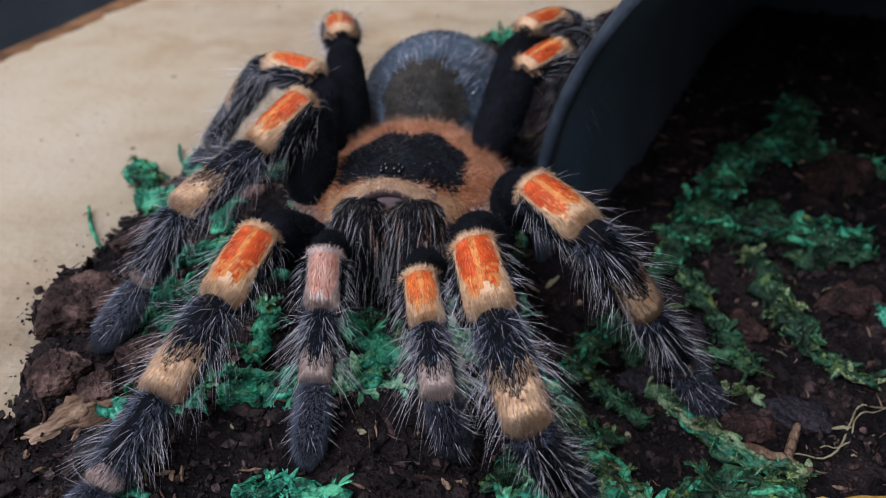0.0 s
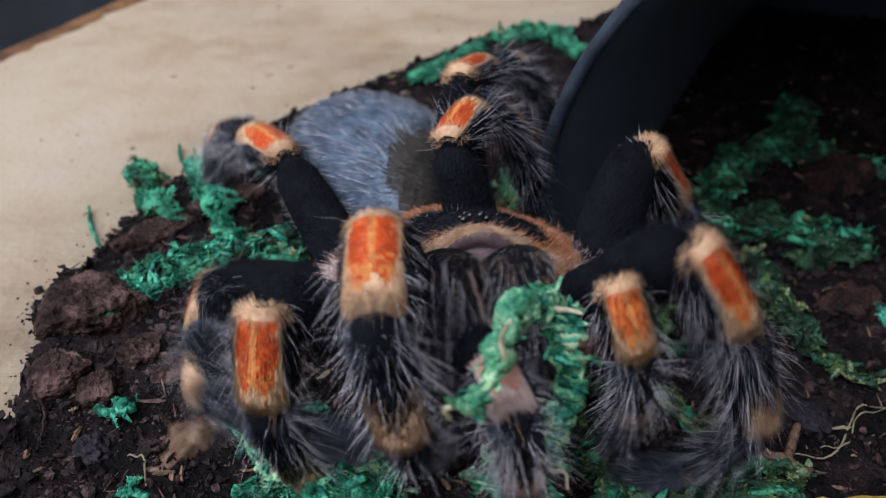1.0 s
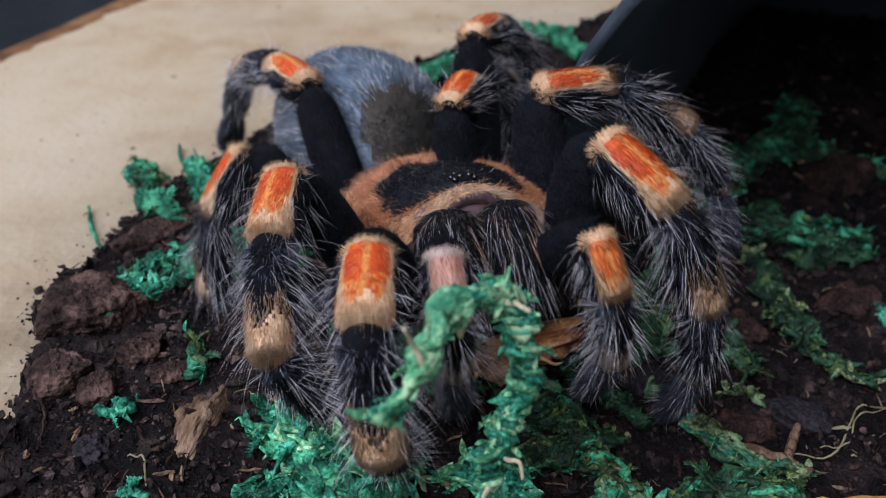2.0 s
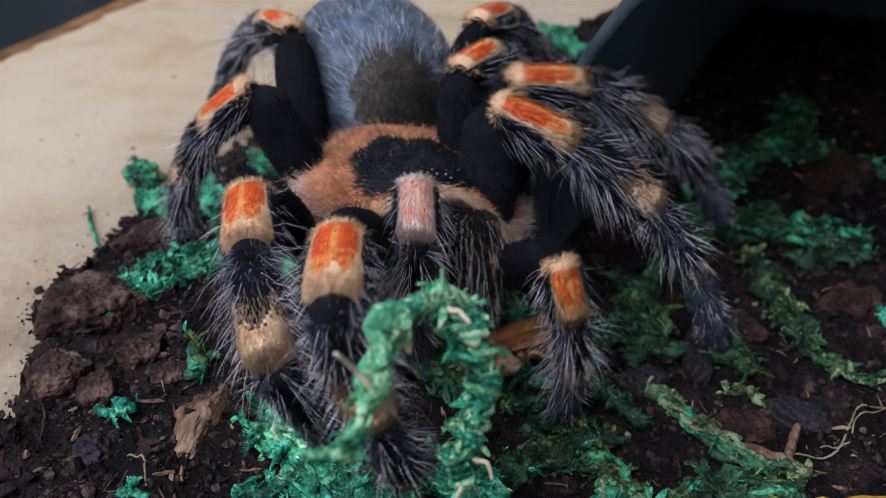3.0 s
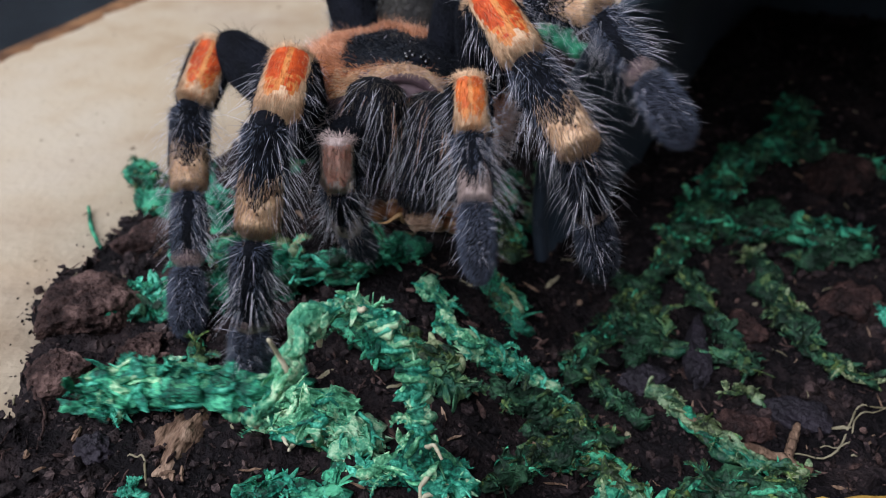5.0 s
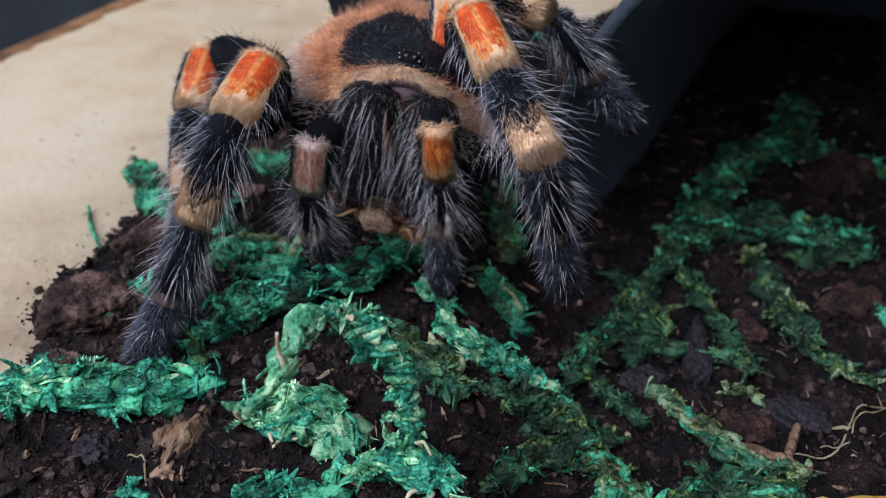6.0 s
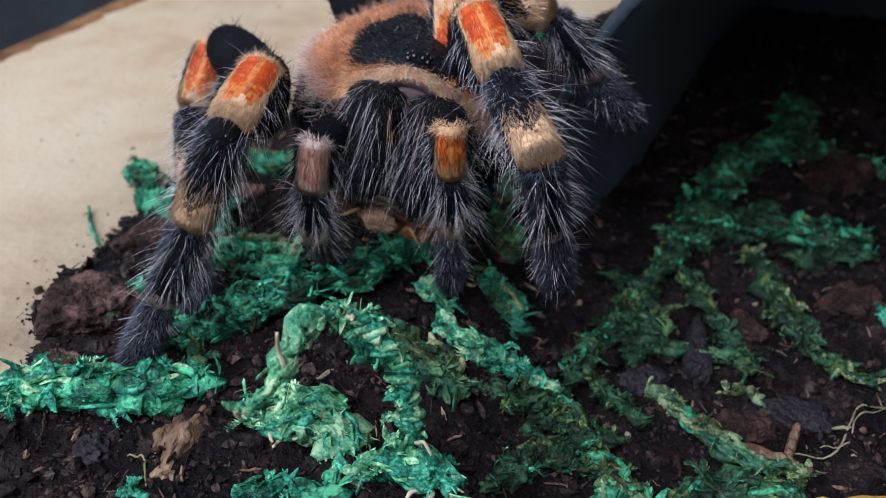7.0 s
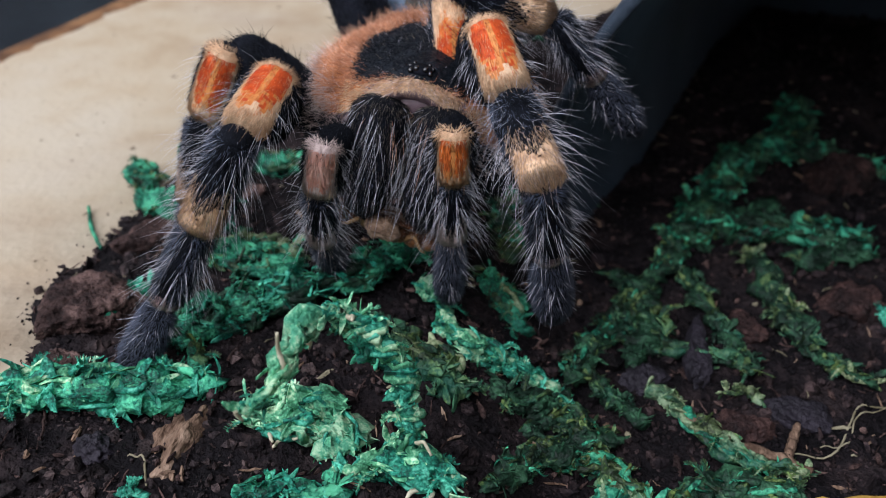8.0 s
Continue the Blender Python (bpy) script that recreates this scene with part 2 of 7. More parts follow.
def blob(mesh, centre, radii, mat, nu=20, nv=14, rough=0.0, freq=0.4, turn=None, seed=0.0):
    """A closed rounded lump, its surface broken by noise."""
    u = np.linspace(0, 2 * np.pi, nu, endpoint=False)
    w = np.linspace(0, np.pi, nv + 1)
    W, U = np.meshgrid(w, u, indexing="ij")
    d = np.stack([np.sin(W) * np.cos(U), np.sin(W) * np.sin(U), np.cos(W)], -1).reshape(-1, 3)
    v = d * np.asarray(radii, float)
    if rough:
        k = np.array([noise.fractal(Vector(p * freq + seed), 0.6, 2.1, 3) for p in v])
        v = v * (1 + rough * k)[:, None]
    if turn is not None:
        v = v @ np.array(turn.to_3x3()).T
    v = v + np.asarray(centre, float)
    i, j = np.meshgrid(np.arange(nv), np.arange(nu), indexing="ij")
    a, b = i * nu + j, i * nu + (j + 1) % nu
    mesh.add(v, f4=np.stack([a, a + nu, b + nu, b], -1).reshape(-1, 4), mat=mat)
    return d, v


def spline(points, n):
    """n points along a smooth curve through the given ones."""
    p = np.asarray(points, float)
    p = np.vstack([2 * p[0] - p[1], p, 2 * p[-1] - p[-2]])
    out = []
    for t in np.linspace(0, len(p) - 3 - 1e-6, n):
        i, u = int(t), t - int(t)
        a, b, c, d = p[i:i + 4]
        out.append(0.5 * (2 * b + (c - a) * u + (2 * a - 5 * b + 4 * c - d) * u * u + (3 * b - a - 3 * c + d) * u ** 3))
    return np.array(out)


def tube(mesh, path, radii, mat, sides=7, rough=0.0):
    """A bent rod through the points of path."""
    path = np.asarray(path, float)
    n = len(path)
    radii = np.broadcast_to(radii, n)
    tan = unit(np.gradient(path, axis=0))
    side = unit(np.cross(tan, np.array([0.13, 0.21, 0.97])))
    up = np.cross(side, tan)
    a = np.linspace(0, 2 * np.pi, sides, endpoint=False)
    R = radii[:, None] * (1 + rough * rng.normal(size=(n, sides)))
    v = path[:, None] + R[..., None] * (side[:, None] * np.cos(a)[None, :, None] + up[:, None] * np.sin(a)[None, :, None])
    v = np.concatenate([v.reshape(-1, 3), path[:1], path[-1:]])
    i, j = np.meshgrid(np.arange(n - 1), np.arange(sides), indexing="ij")
    p, q = i * sides + j, i * sides + (j + 1) % sides
    f4 = np.stack([p, q, q + sides, p + sides], -1).reshape(-1, 4)
    k = np.arange(sides)
    f3 = np.concatenate([np.stack([(k + 1) % sides, k, np.full(sides, n * sides)], -1),
                         np.stack([(n - 1) * sides + k, (n - 1) * sides + (k + 1) % sides, np.full(sides, n * sides + 1)], -1)])
    mesh.add(v, f3=f3, f4=f4, mat=mat)


# ---------------------------------------------------------------- the setting
EDGE_Y = [30, 58, 67, 75, 80, 85, 93, 95.5, 105, 115, 126, 142, 157, 173, 178, 188, 210]
EDGE_X = [-38, -41, -42, -43.4, -43, -46.5, -46, -43, -41.6, -38.4, -32, -21.4, -8.3, 5, 23.6, 31.5, 60]


def edge_x(y):
    return np.interp(y, EDGE_Y, EDGE_X)


def fbm(x, y, freq, octaves=4, seed=0.0):
    return np.array([noise.fractal(Vector((a * freq + seed, b * freq - seed, seed)), 0.7, 2.0, octaves) for a, b in zip(np.ravel(x), np.ravel(y))]).reshape(np.shape(x))


def soil_height(x, y, fine=True):
    """Height of the soil, in millimetres, over the board."""
    x, y = np.asarray(x, float), np.asarray(y, float)
    inside = x - edge_x(y) + 1.4 * fbm(x, y, 0.35, 3, 5.0)
    lift = np.clip((inside + 0.4) / 2.0, 0, 1)
    dip, far = np.clip((x + 2) / 17, 0, 1), np.clip((165 - y) / 30, 0, 1)
    z = 1.2 - 7.0 * far * dip * dip * (3 - 2 * dip) + 0.7 * fbm(x, y, 0.055, 2, 1.0) + (0.75 * fbm(x, y, 0.3, 4, 2.0) if fine else 0)
    return lift * np.maximum(z, -9.0) + (lift - 1) * 1.5


def build_setting():
    # board under the soil, its burnt edge, the table below
    b = Mesh()
    n = 220
    t = np.linspace(-20, 420, n)
    ex = -82.5 + (t - 170) * 0.43 + 1.2 * fbm(t, t * 0, 0.05, 3, 9.0)
    rows = [np.stack([ex, t, np.full(n, -12.0)], -1), np.stack([ex + 0.3, t, np.full(n, -0.8)], -1), np.stack([ex + 1.6, t, np.zeros(n)], -1), np.stack([ex + 6.5 + 3.5 * fbm(t, t * 0, 0.13, 3, 3.0), t, np.full(n, 0.01)], -1),
            np.stack([np.maximum(ex + 30, -66), t, np.zeros(n)], -1), np.stack([np.maximum(edge_x(t) + 7, -40), t, np.zeros(n)], -1),
            np.stack([np.maximum(edge_x(t) + 12, -35), t, np.full(n, -11.0)], -1), np.stack([np.full(n, 260.0), t, np.full(n, -11.0)], -1)]
    v = np.concatenate(rows)
    i, j = np.meshgrid(np.arange(7), np.arange(n - 1), indexing="ij")
    a = i * n + j
    f = np.stack([a, a + n, a + n + 1, a + 1], -1).reshape(-1, 4)
    b.slot("board")
    b.slot("edge")
    b.add(v, f4=f, mat="board", m4=np.where(i.ravel() < 3, 1, 0))
    tagged(part("floor_board", b), "sand-coloured stained board with a burnt edge, under the soil", "board", kind="structure")
    t = Mesh()
    q = np.array([(-900, -500, -12), (900, -500, -12), (900, 1200, -12), (-900, 1200, -12)], float)
    t.add(np.concatenate([q, q - (0, 0, 38)]), f4=[(0, 1, 2, 3), (7, 6, 5, 4), (0, 4, 5, 1), (1, 5, 6, 2), (2, 6, 7, 3), (3, 7, 4, 0)], mat="table")
    tagged(part("table_top", t, smooth=False), "dark blue-black table top under the board", "table", kind="structure")
    # plain room round it
    for name, c in (("wall_north", [(-1400, 1500, -50), (1400, 1500, -50), (1400, 1500, 1500), (-1400, 1500, 1500)]),
                    ("wall_south", [(-1400, -1500, -50), (1400, -1500, -50), (1400, -1500, 1500), (-1400, -1500, 1500)]),
                    ("wall_east", [(1400, -1500, -50), (1400, 1500, -50), (1400, 1500, 1500), (1400, -1500, 1500)]),
                    ("wall_west", [(-1400, -1500, -50), (-1400, 1500, -50), (-1400, 1500, 1500), (-1400, -1500, 1500)]),
                    ("ceiling", [(-1400, -1500, 1500), (1400, -1500, 1500), (1400, 1500, 1500), (-1400, 1500, 1500)]),
                    ("floor", [(-1400, -1500, -50), (1400, -1500, -50), (1400, 1500, -50), (-1400, 1500, -50)])):
        w = Mesh()
        c = np.array(c, float)
        out = np.cross(c[1] - c[0], c[2] - c[0])
        out *= 60 / np.linalg.norm(out) * np.sign(out @ (c.mean(0) - np.array([0, 0, 300])))
        w.add(np.concatenate([c, c + out]), f4=[(0, 1, 2, 3), (4, 5, 6, 7), (0, 1, 5, 4), (1, 2, 6, 5), (2, 3, 7, 6), (3, 0, 4, 7)], mat="wall")
        tagged(part(name, w, smooth=False), "plain pale grey room surface", "room", kind="structure")
    # soil
    g = Mesh()
    nx, ny = 245, 245
    X, Y = np.meshgrid(np.linspace(-56, 112, nx), np.linspace(34, 208, ny), indexing="ij")
    Z = soil_height(X, Y)
    i, j = np.meshgrid(np.arange(nx - 1), np.arange(ny - 1), indexing="ij")
    a = i * ny + j
    g.add(np.stack([X, Y, Z], -1).reshape(-1, 3), f4=np.stack([a, a + ny, a + ny + 1, a + 1], -1).reshape(-1, 4), mat="soil")
    tagged(part("ground", g), "dark damp crumbly soil bed", "soil", kind="structure")
    # crumbs of soil
    c = Mesh()
    ico = [(0, 0, 1), (0.89, 0, 0.45), (0.28, 0.85, 0.45), (-0.72, 0.53, 0.45), (-0.72, -0.53, 0.45), (0.28, -0.85, 0.45),
           (0.72, 0.53, -0.45), (-0.28, 0.85, -0.45), (-0.89, 0, -0.45), (-0.28, -0.85, -0.45), (0.72, -0.53, -0.45), (0, 0, -1)]
    tri = [(0, 1, 2), (0, 2, 3), (0, 3, 4), (0, 4, 5), (0, 5, 1), (1, 6, 2), (2, 7, 3), (3, 8, 4), (4, 9, 5), (5, 10, 1),
           (2, 6, 7), (3, 7, 8), (4, 8, 9), (5, 9, 10), (1, 10, 6), (11, 7, 6), (11, 8, 7), (11, 9, 8), (11, 10, 9), (11, 6, 10)]
    ico, tri = np.array(ico), np.array(tri)
    octa = np.array([(1, 0, 0), (0, 1, 0), (-1, 0, 0), (0, -1, 0), (0, 0, 1), (0, 0, -1)], float)
    otri = np.array([(0, 1, 4), (1, 2, 4), (2, 3, 4), (3, 0, 4), (1, 0, 5), (2, 1, 5), (3, 2, 5), (0, 3, 5)])
    for N, form, faces, low, high, power in ((11000, ico, tri, 0.22, 0.8, 4), (36000, octa, otri, 0.09, 0.28, 2)):
        y = 46 + 145 * rng.random(N) ** 1.35
        x = rng.uniform(-60, 100, N)
        ex = edge_x(y)
        keep = (x > ex - 0.5) | (rng.random(N) < 0.04) & (x > ex - 9 * rng.random(N) - 2)
        keep &= np.abs(x) < y * 0.56 + 6
        x, y, ex = x[keep], y[keep], ex[keep]
        size = low + (high - low) * rng.random(len(x)) ** power
        size = np.where(x > ex, size, 0.1 + 0.12 * rng.random(len(x)))
        z = soil_height(x, y)
        z = np.where(x > ex + 2, z, np.maximum(z, 0)) + size * 0.25
        k = len(form)
        v = form[None] * (1 + 0.3 * rng.normal(size=(len(x), k, 1))) * (size[:, None] * rng.uniform(0.55, 1.6, (len(x), 3)))[:, None]
        v = v + np.stack([x, y, z], -1)[:, None]
        # dry: left-hand crumbs; the stronger light there is put into their colour
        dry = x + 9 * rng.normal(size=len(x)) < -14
        for tint, pick in (("crumb", ~dry), ("lit_crumb", dry)):
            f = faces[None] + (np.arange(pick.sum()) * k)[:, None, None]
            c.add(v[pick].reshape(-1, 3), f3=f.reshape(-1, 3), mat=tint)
    tagged(part("soil_crumbs", c, smooth=False), "loose dark brown soil crumbs and specks", "soil", kind="stuff")


def build_chips():
    """Flat splinters and fibres of wood, strewn over the soil."""
    m = Mesh()
    n = 1500
    y = 50 + 110 * rng.random(n) ** 1.4
    x = rng.uniform(-46, 70, n)
    k = (x > edge_x(y) + 1) & (np.abs(x) < y * 0.55 + 8)
    for a, b in zip(x[k], y[k]):
        z = float(soil_height(np.array([a]), np.array([b]))[0])
        L, w, t = 0.7 + 2.4 * rng.random() ** 2, 0.15 + 0.5 * rng.random() ** 2, rng.uniform(0, np.pi)
        d = np.array([np.cos(t), np.sin(t), rng.normal(0, 0.12)])
        p = np.array([a, b, z + 0.22]) + d * np.linspace(-0.5, 0.5, 5)[:, None] * L + rng.normal(0, 0.05, (5, 3))
        tube(m, p, w * np.array([0.4, 0.9, 1.0, 0.8, 0.3]) * 0.5, ("bark", "bark", "flake", "fibre")[rng.choice(4, p=[0.5, 0.25, 0.17, 0.08])], 5, 0.2)
    tagged(part("wood_chips", m, smooth=False), "small brown splinters and fibres of wood on soil", "wood chips", kind="stuff")


def rest(x, y):
    h = float(soil_height(np.array([x]), np.array([y]), False)[0])
    return h if x > edge_x(y) + 2 else max(h, 0.0)


def lump(name, x, y, radii, rz, mat, label, category, sink=0.35, rough=0.35, freq=0.28, seed=0.0, tilt=0.0):
    """A broken piece of bark or wood that lies on the soil: chopped by planes, then frayed."""
    m = Mesh()
    blob(m, (0, 0, 0), radii, mat, 76, 48, rough, freq, seed=seed)
    v = m.v[0]
    own = np.random.default_rng(int(seed * 10))
    radii = np.asarray(radii, float)
    for q in range(9):
        d = unit(own.normal(size=3) * np.array([1, 1, 0.8]))
        reach = np.linalg.norm(d * radii) * own.uniform(0.6, 0.85)
        over = np.maximum(v @ d - reach, 0)
        v = v - 0.9 * over[:, None] * d
    v[:, 2] = np.clip(v[:, 2], -radii[2], radii[2] * 0.85)
    crag = np.array([0.6 - 1.5 * abs(noise.noise(Vector(p * 0.9 + seed))) - 0.9 * abs(noise.noise(Vector(p * 2.3 + seed))) - 0.4 * abs(noise.noise(Vector(p * 5.5 + seed))) for p in v])
    m.v[0] = v + unit(v) * (crag * 0.26 * min(radii))[:, None]
    ob = part(name, m)
    ob.matrix_basis = at(x, y, rest(x, y) + radii[2] * (1 - 2 * sink), tilt, 0, rz)
    return tagged(ob, label, category)


def build_pot():
    """Half of a black round pot, stood in the soil as a hide: a curved wall with a rounded lip."""
    base = new("plastic_hide")
    R, depth, n = 47.96, 98.0, 160
    # part of the arch above is out of view, added to shade the inside
    th = np.radians(np.linspace(25, 262, n))

    def sweep(mesh, prof, mat):
        k = len(prof)
        v = np.concatenate([np.stack([r * np.cos(th), np.full(n, h), r * np.sin(th)], -1) for h, r in prof])
        i, j = np.meshgrid(np.arange(k), np.arange(n - 1), indexing="ij")
        a, b = i * n + j, (i + 1) % k * n + j
        f = [np.stack([a, a + 1, b + 1, b], -1).reshape(-1, 4)]
        mesh.add(v, f4=f[0], mat=mat)
        for e in (0, n - 1):
            c = v[np.arange(k) * n + e]
            mesh.add(np.vstack([c, c.mean(0)]), f3=[(q, (q + 1) % k, k) for q in range(k)], mat=mat)

    wall = Mesh()
    sweep(wall, [(1.2, R - 0.6), (depth, R - 0.13 * depth), (depth, R - 0.13 * depth + 1.3), (6.0, R + 0.6), (1.2, R + 0.7)], "pot")
    part("wall", wall, base)
    back = Mesh()
    rb = R - 0.13 * depth + 0.4
    for h in (depth, depth + 1.3):
        back.add(np.vstack([np.stack([rb * np.cos(th), np.full(n, h), rb * np.sin(th)], -1), [(0, h, 0)]]), f3=[(q, q + 1, n) for q in range(n - 1)], mat="pot")
    part("base", back, base, "flat black plastic bottom of the pot")
    rim = Mesh()
    sweep(rim, [(1.1, R - 0.75), (-0.4, R - 0.65), (-0.8, R - 0.3), (-0.85, R + 0.3), (-0.6, R + 0.75), (0.0, R + 1.0), (5.5, R + 1.0), (5.9, R + 0.66), (1.3, R + 0.66), (1.3, R - 0.7)], "rim")
    part("rim", rim, base, "smooth rounded blue-black plastic lip")
    base.matrix_basis = at(56.31, 86.39, 1.77, 0, 0, -23.53) @ at(0, 0, 0, 3.8, 0, 0)
    return tagged(base, "curved black plastic half pot stood in soil as a hide", "pot")


def build_debris():
    brown, dark = "reddish brown bark lump half sunk in soil", "dark grey bark lump half sunk in soil"
    lump("bark_chunk", -37.8, 84.0, (7.2, 6.6, 2.5), 30, "bark", "large dark brown bark chunk at the soil's edge", "bark", 0.3, seed=1.3)
    lump("bark_chunk", -37.8, 72.5, (4.0, 3.2, 1.8), -20, "bark", "flat brown bark piece lying on the soil", "bark", 0.3, seed=4.1)
    lump("bark_chunk", -30.9, 76.5, (3.4, 2.0, 1.5), 35, "bark", "small reddish brown bark piece on soil", "bark", 0.3, seed=7.7)
    lump("bark_chunk", -33.5, 71.0, (2.2, 2.6, 1.4), 10, "bark", "small brown bark piece on soil", "bark", 0.3, seed=3.7)
    lump("bark_slab", -35.5, 100.5, (8.0, 2.4, 1.4), 55, "bark", "long reddish brown bark slab at the soil's edge", "bark", 0.35, seed=2.9)
    lump("bark_slab", -28.5, 108, (7.0, 2.6, 1.3), 48, "bark", "long reddish brown bark slab at the soil's edge", "bark", 0.35, seed=9.2)
    lump("bark_stick", 28.8, 85.0, (1.5, 7.5, 1.5), -10, "slate", "dark grey stick of bark lying on soil", "bark", 0.2, 0.25, seed=3.3)
    lump("bark_chunk", 22.4, 80.6, (3.2, 2.2, 1.5), 15, "slate", dark, "bark", 0.35, seed=5.5)
    lump("bark_chunk", 30.5, 73.0, (2.3, 3.2, 1.4), 60, "red_bark", brown, "bark", 0.35, seed=6.4)
    lump("bark_chunk", 37.2, 75.0, (4.6, 2.6, 1.4), -15, "slate", dark, "bark", 0.35, seed=8.1)
    lump("bark_chunk", 50.0, 95, (5.0, 4.0, 2.0), 25, "red_bark", brown, "bark", 0.35, seed=8.8)
    lump("bark_chunk", 35.5, 90, (1.6, 4.0, 1.4), 20, "red_bark", brown, "bark", 0.35, seed=2.1)
    lump("bark_chunk", 60.0, 128, (7, 5, 3.0), 40, "red_bark", brown, "bark", 0.3, seed=6.9)
    lump("bark_chunk", 45.0, 62.5, (3, 2, 1.2), 10, "red_bark", brown, "bark", 0.3, seed=4.9)
    lump("bark_chunk", -31.5, 63.1, (2.3, 2.0, 1.2), 20, "slate", "dark blue-grey bark piece half sunk in soil", "bark", 0.35, seed=7.2)
    lump("bark_chunk", -30.9, 77.7, (1.6, 2.6, 1.0), -25, "bark", "small reddish brown bark piece on soil", "bark", 0.3, seed=5.9)
    lump("bark_chunk", -27.2, 73.5, (2.8, 1.6, 0.9), 12, "bark", "small reddish brown bark piece on soil", "bark", 0.3, seed=1.9)
    # stems and threads
    for name, mat, r, label, pts in (
            ("straw_stem", "yellow", 0.26, "thin yellow plant stem lying on soil", [(27, 61.4), (33.4, 63.1), (37.7, 63.4), (45, 64.0)]),
            ("dry_thread", "fibre", 0.12, "curly pale dry moss thread on soil", [(34.4, 69.3), (38.7, 69.2), (41.9, 73.4), (44, 76.0), (48, 75.5)]),
            ("dry_thread", "fibre", 0.18, "short pale straw fragment on soil", [(33.2, 66.9), (34.9, 70.5)]),
            ("dry_thread", "fibre", 0.1, "thin white dry thread on soil", [(43.8, 90), (42.6, 84.6)]),
            ("green_sprig", "green", 0.28, "thin dark green sprig leaning at the soil's edge", [(-41.1, 96.9), (-44.3, 103), (-46.4, 108.4)]),
            ("green_sprig", "green", 0.3, "thin dark green sprig leaning at the soil's edge", [(-35.9, 119), (-37.8, 123), (-38.9, 127)]),
            ("woody_stem", "flake", 0.55, "thick grey-brown dry woody stem lying on soil", [(25.0, 74.0), (28.5, 70.5), (32.8, 68.7), (35.7, 66.4)]),
            ("woody_stem", "flake", 0.5, "short grey-brown woody stem lying on soil", [(33.4, 67.1), (34.8, 70.1), (36.3, 72.9)]),
            ("dry_thread", "fibre", 0.1, "curly pale dry moss thread on soil", [(37.8, 70.2), (40.9, 70.9), (43.1, 74.6), (46.6, 75.5)]),
            ("root_fibre", "bark", 0.16, "fine brown root fibre on soil", [(-39.4, 70.2), (-37.5, 67.8), (-36.4, 64.0)]),
            ("root_fibre", "fibre", 0.12, "fine tan root fibre on soil", [(-28.0, 61.8), (-26.5, 61.5), (-25.8, 59.4), (-25.3, 58.0)])):
        m = Mesh()
        p = spline([(x, y, rest(x, y) + 0.4 + r) for x, y in pts], 22)
        p[:, 2] += 0.2 * np.sin(np.arange(22) * 1.3)
        tube(m, p, r * (1 - 0.3 * np.linspace(-1, 1, 22) ** 2), mat, 6, 0.08)
        tagged(part(name, m), label, "dry plant")


def flake_of_wood():
    m = Mesh()
    blob(m, (0, 0, 0), (1.8, 5.6, 1.2), "flake", 44, 30, 0.5, 0.45, seed=2.2)
    v = m.v[0]
    v[:, 2] += 0.35 * np.sin(v[:, 0] * 2.2) + 0.4 * np.cos(v[:, 1] * 0.6)
    return tagged(part("bark_flake", m), "pale brown splintered flake of wood on soil", "bark")


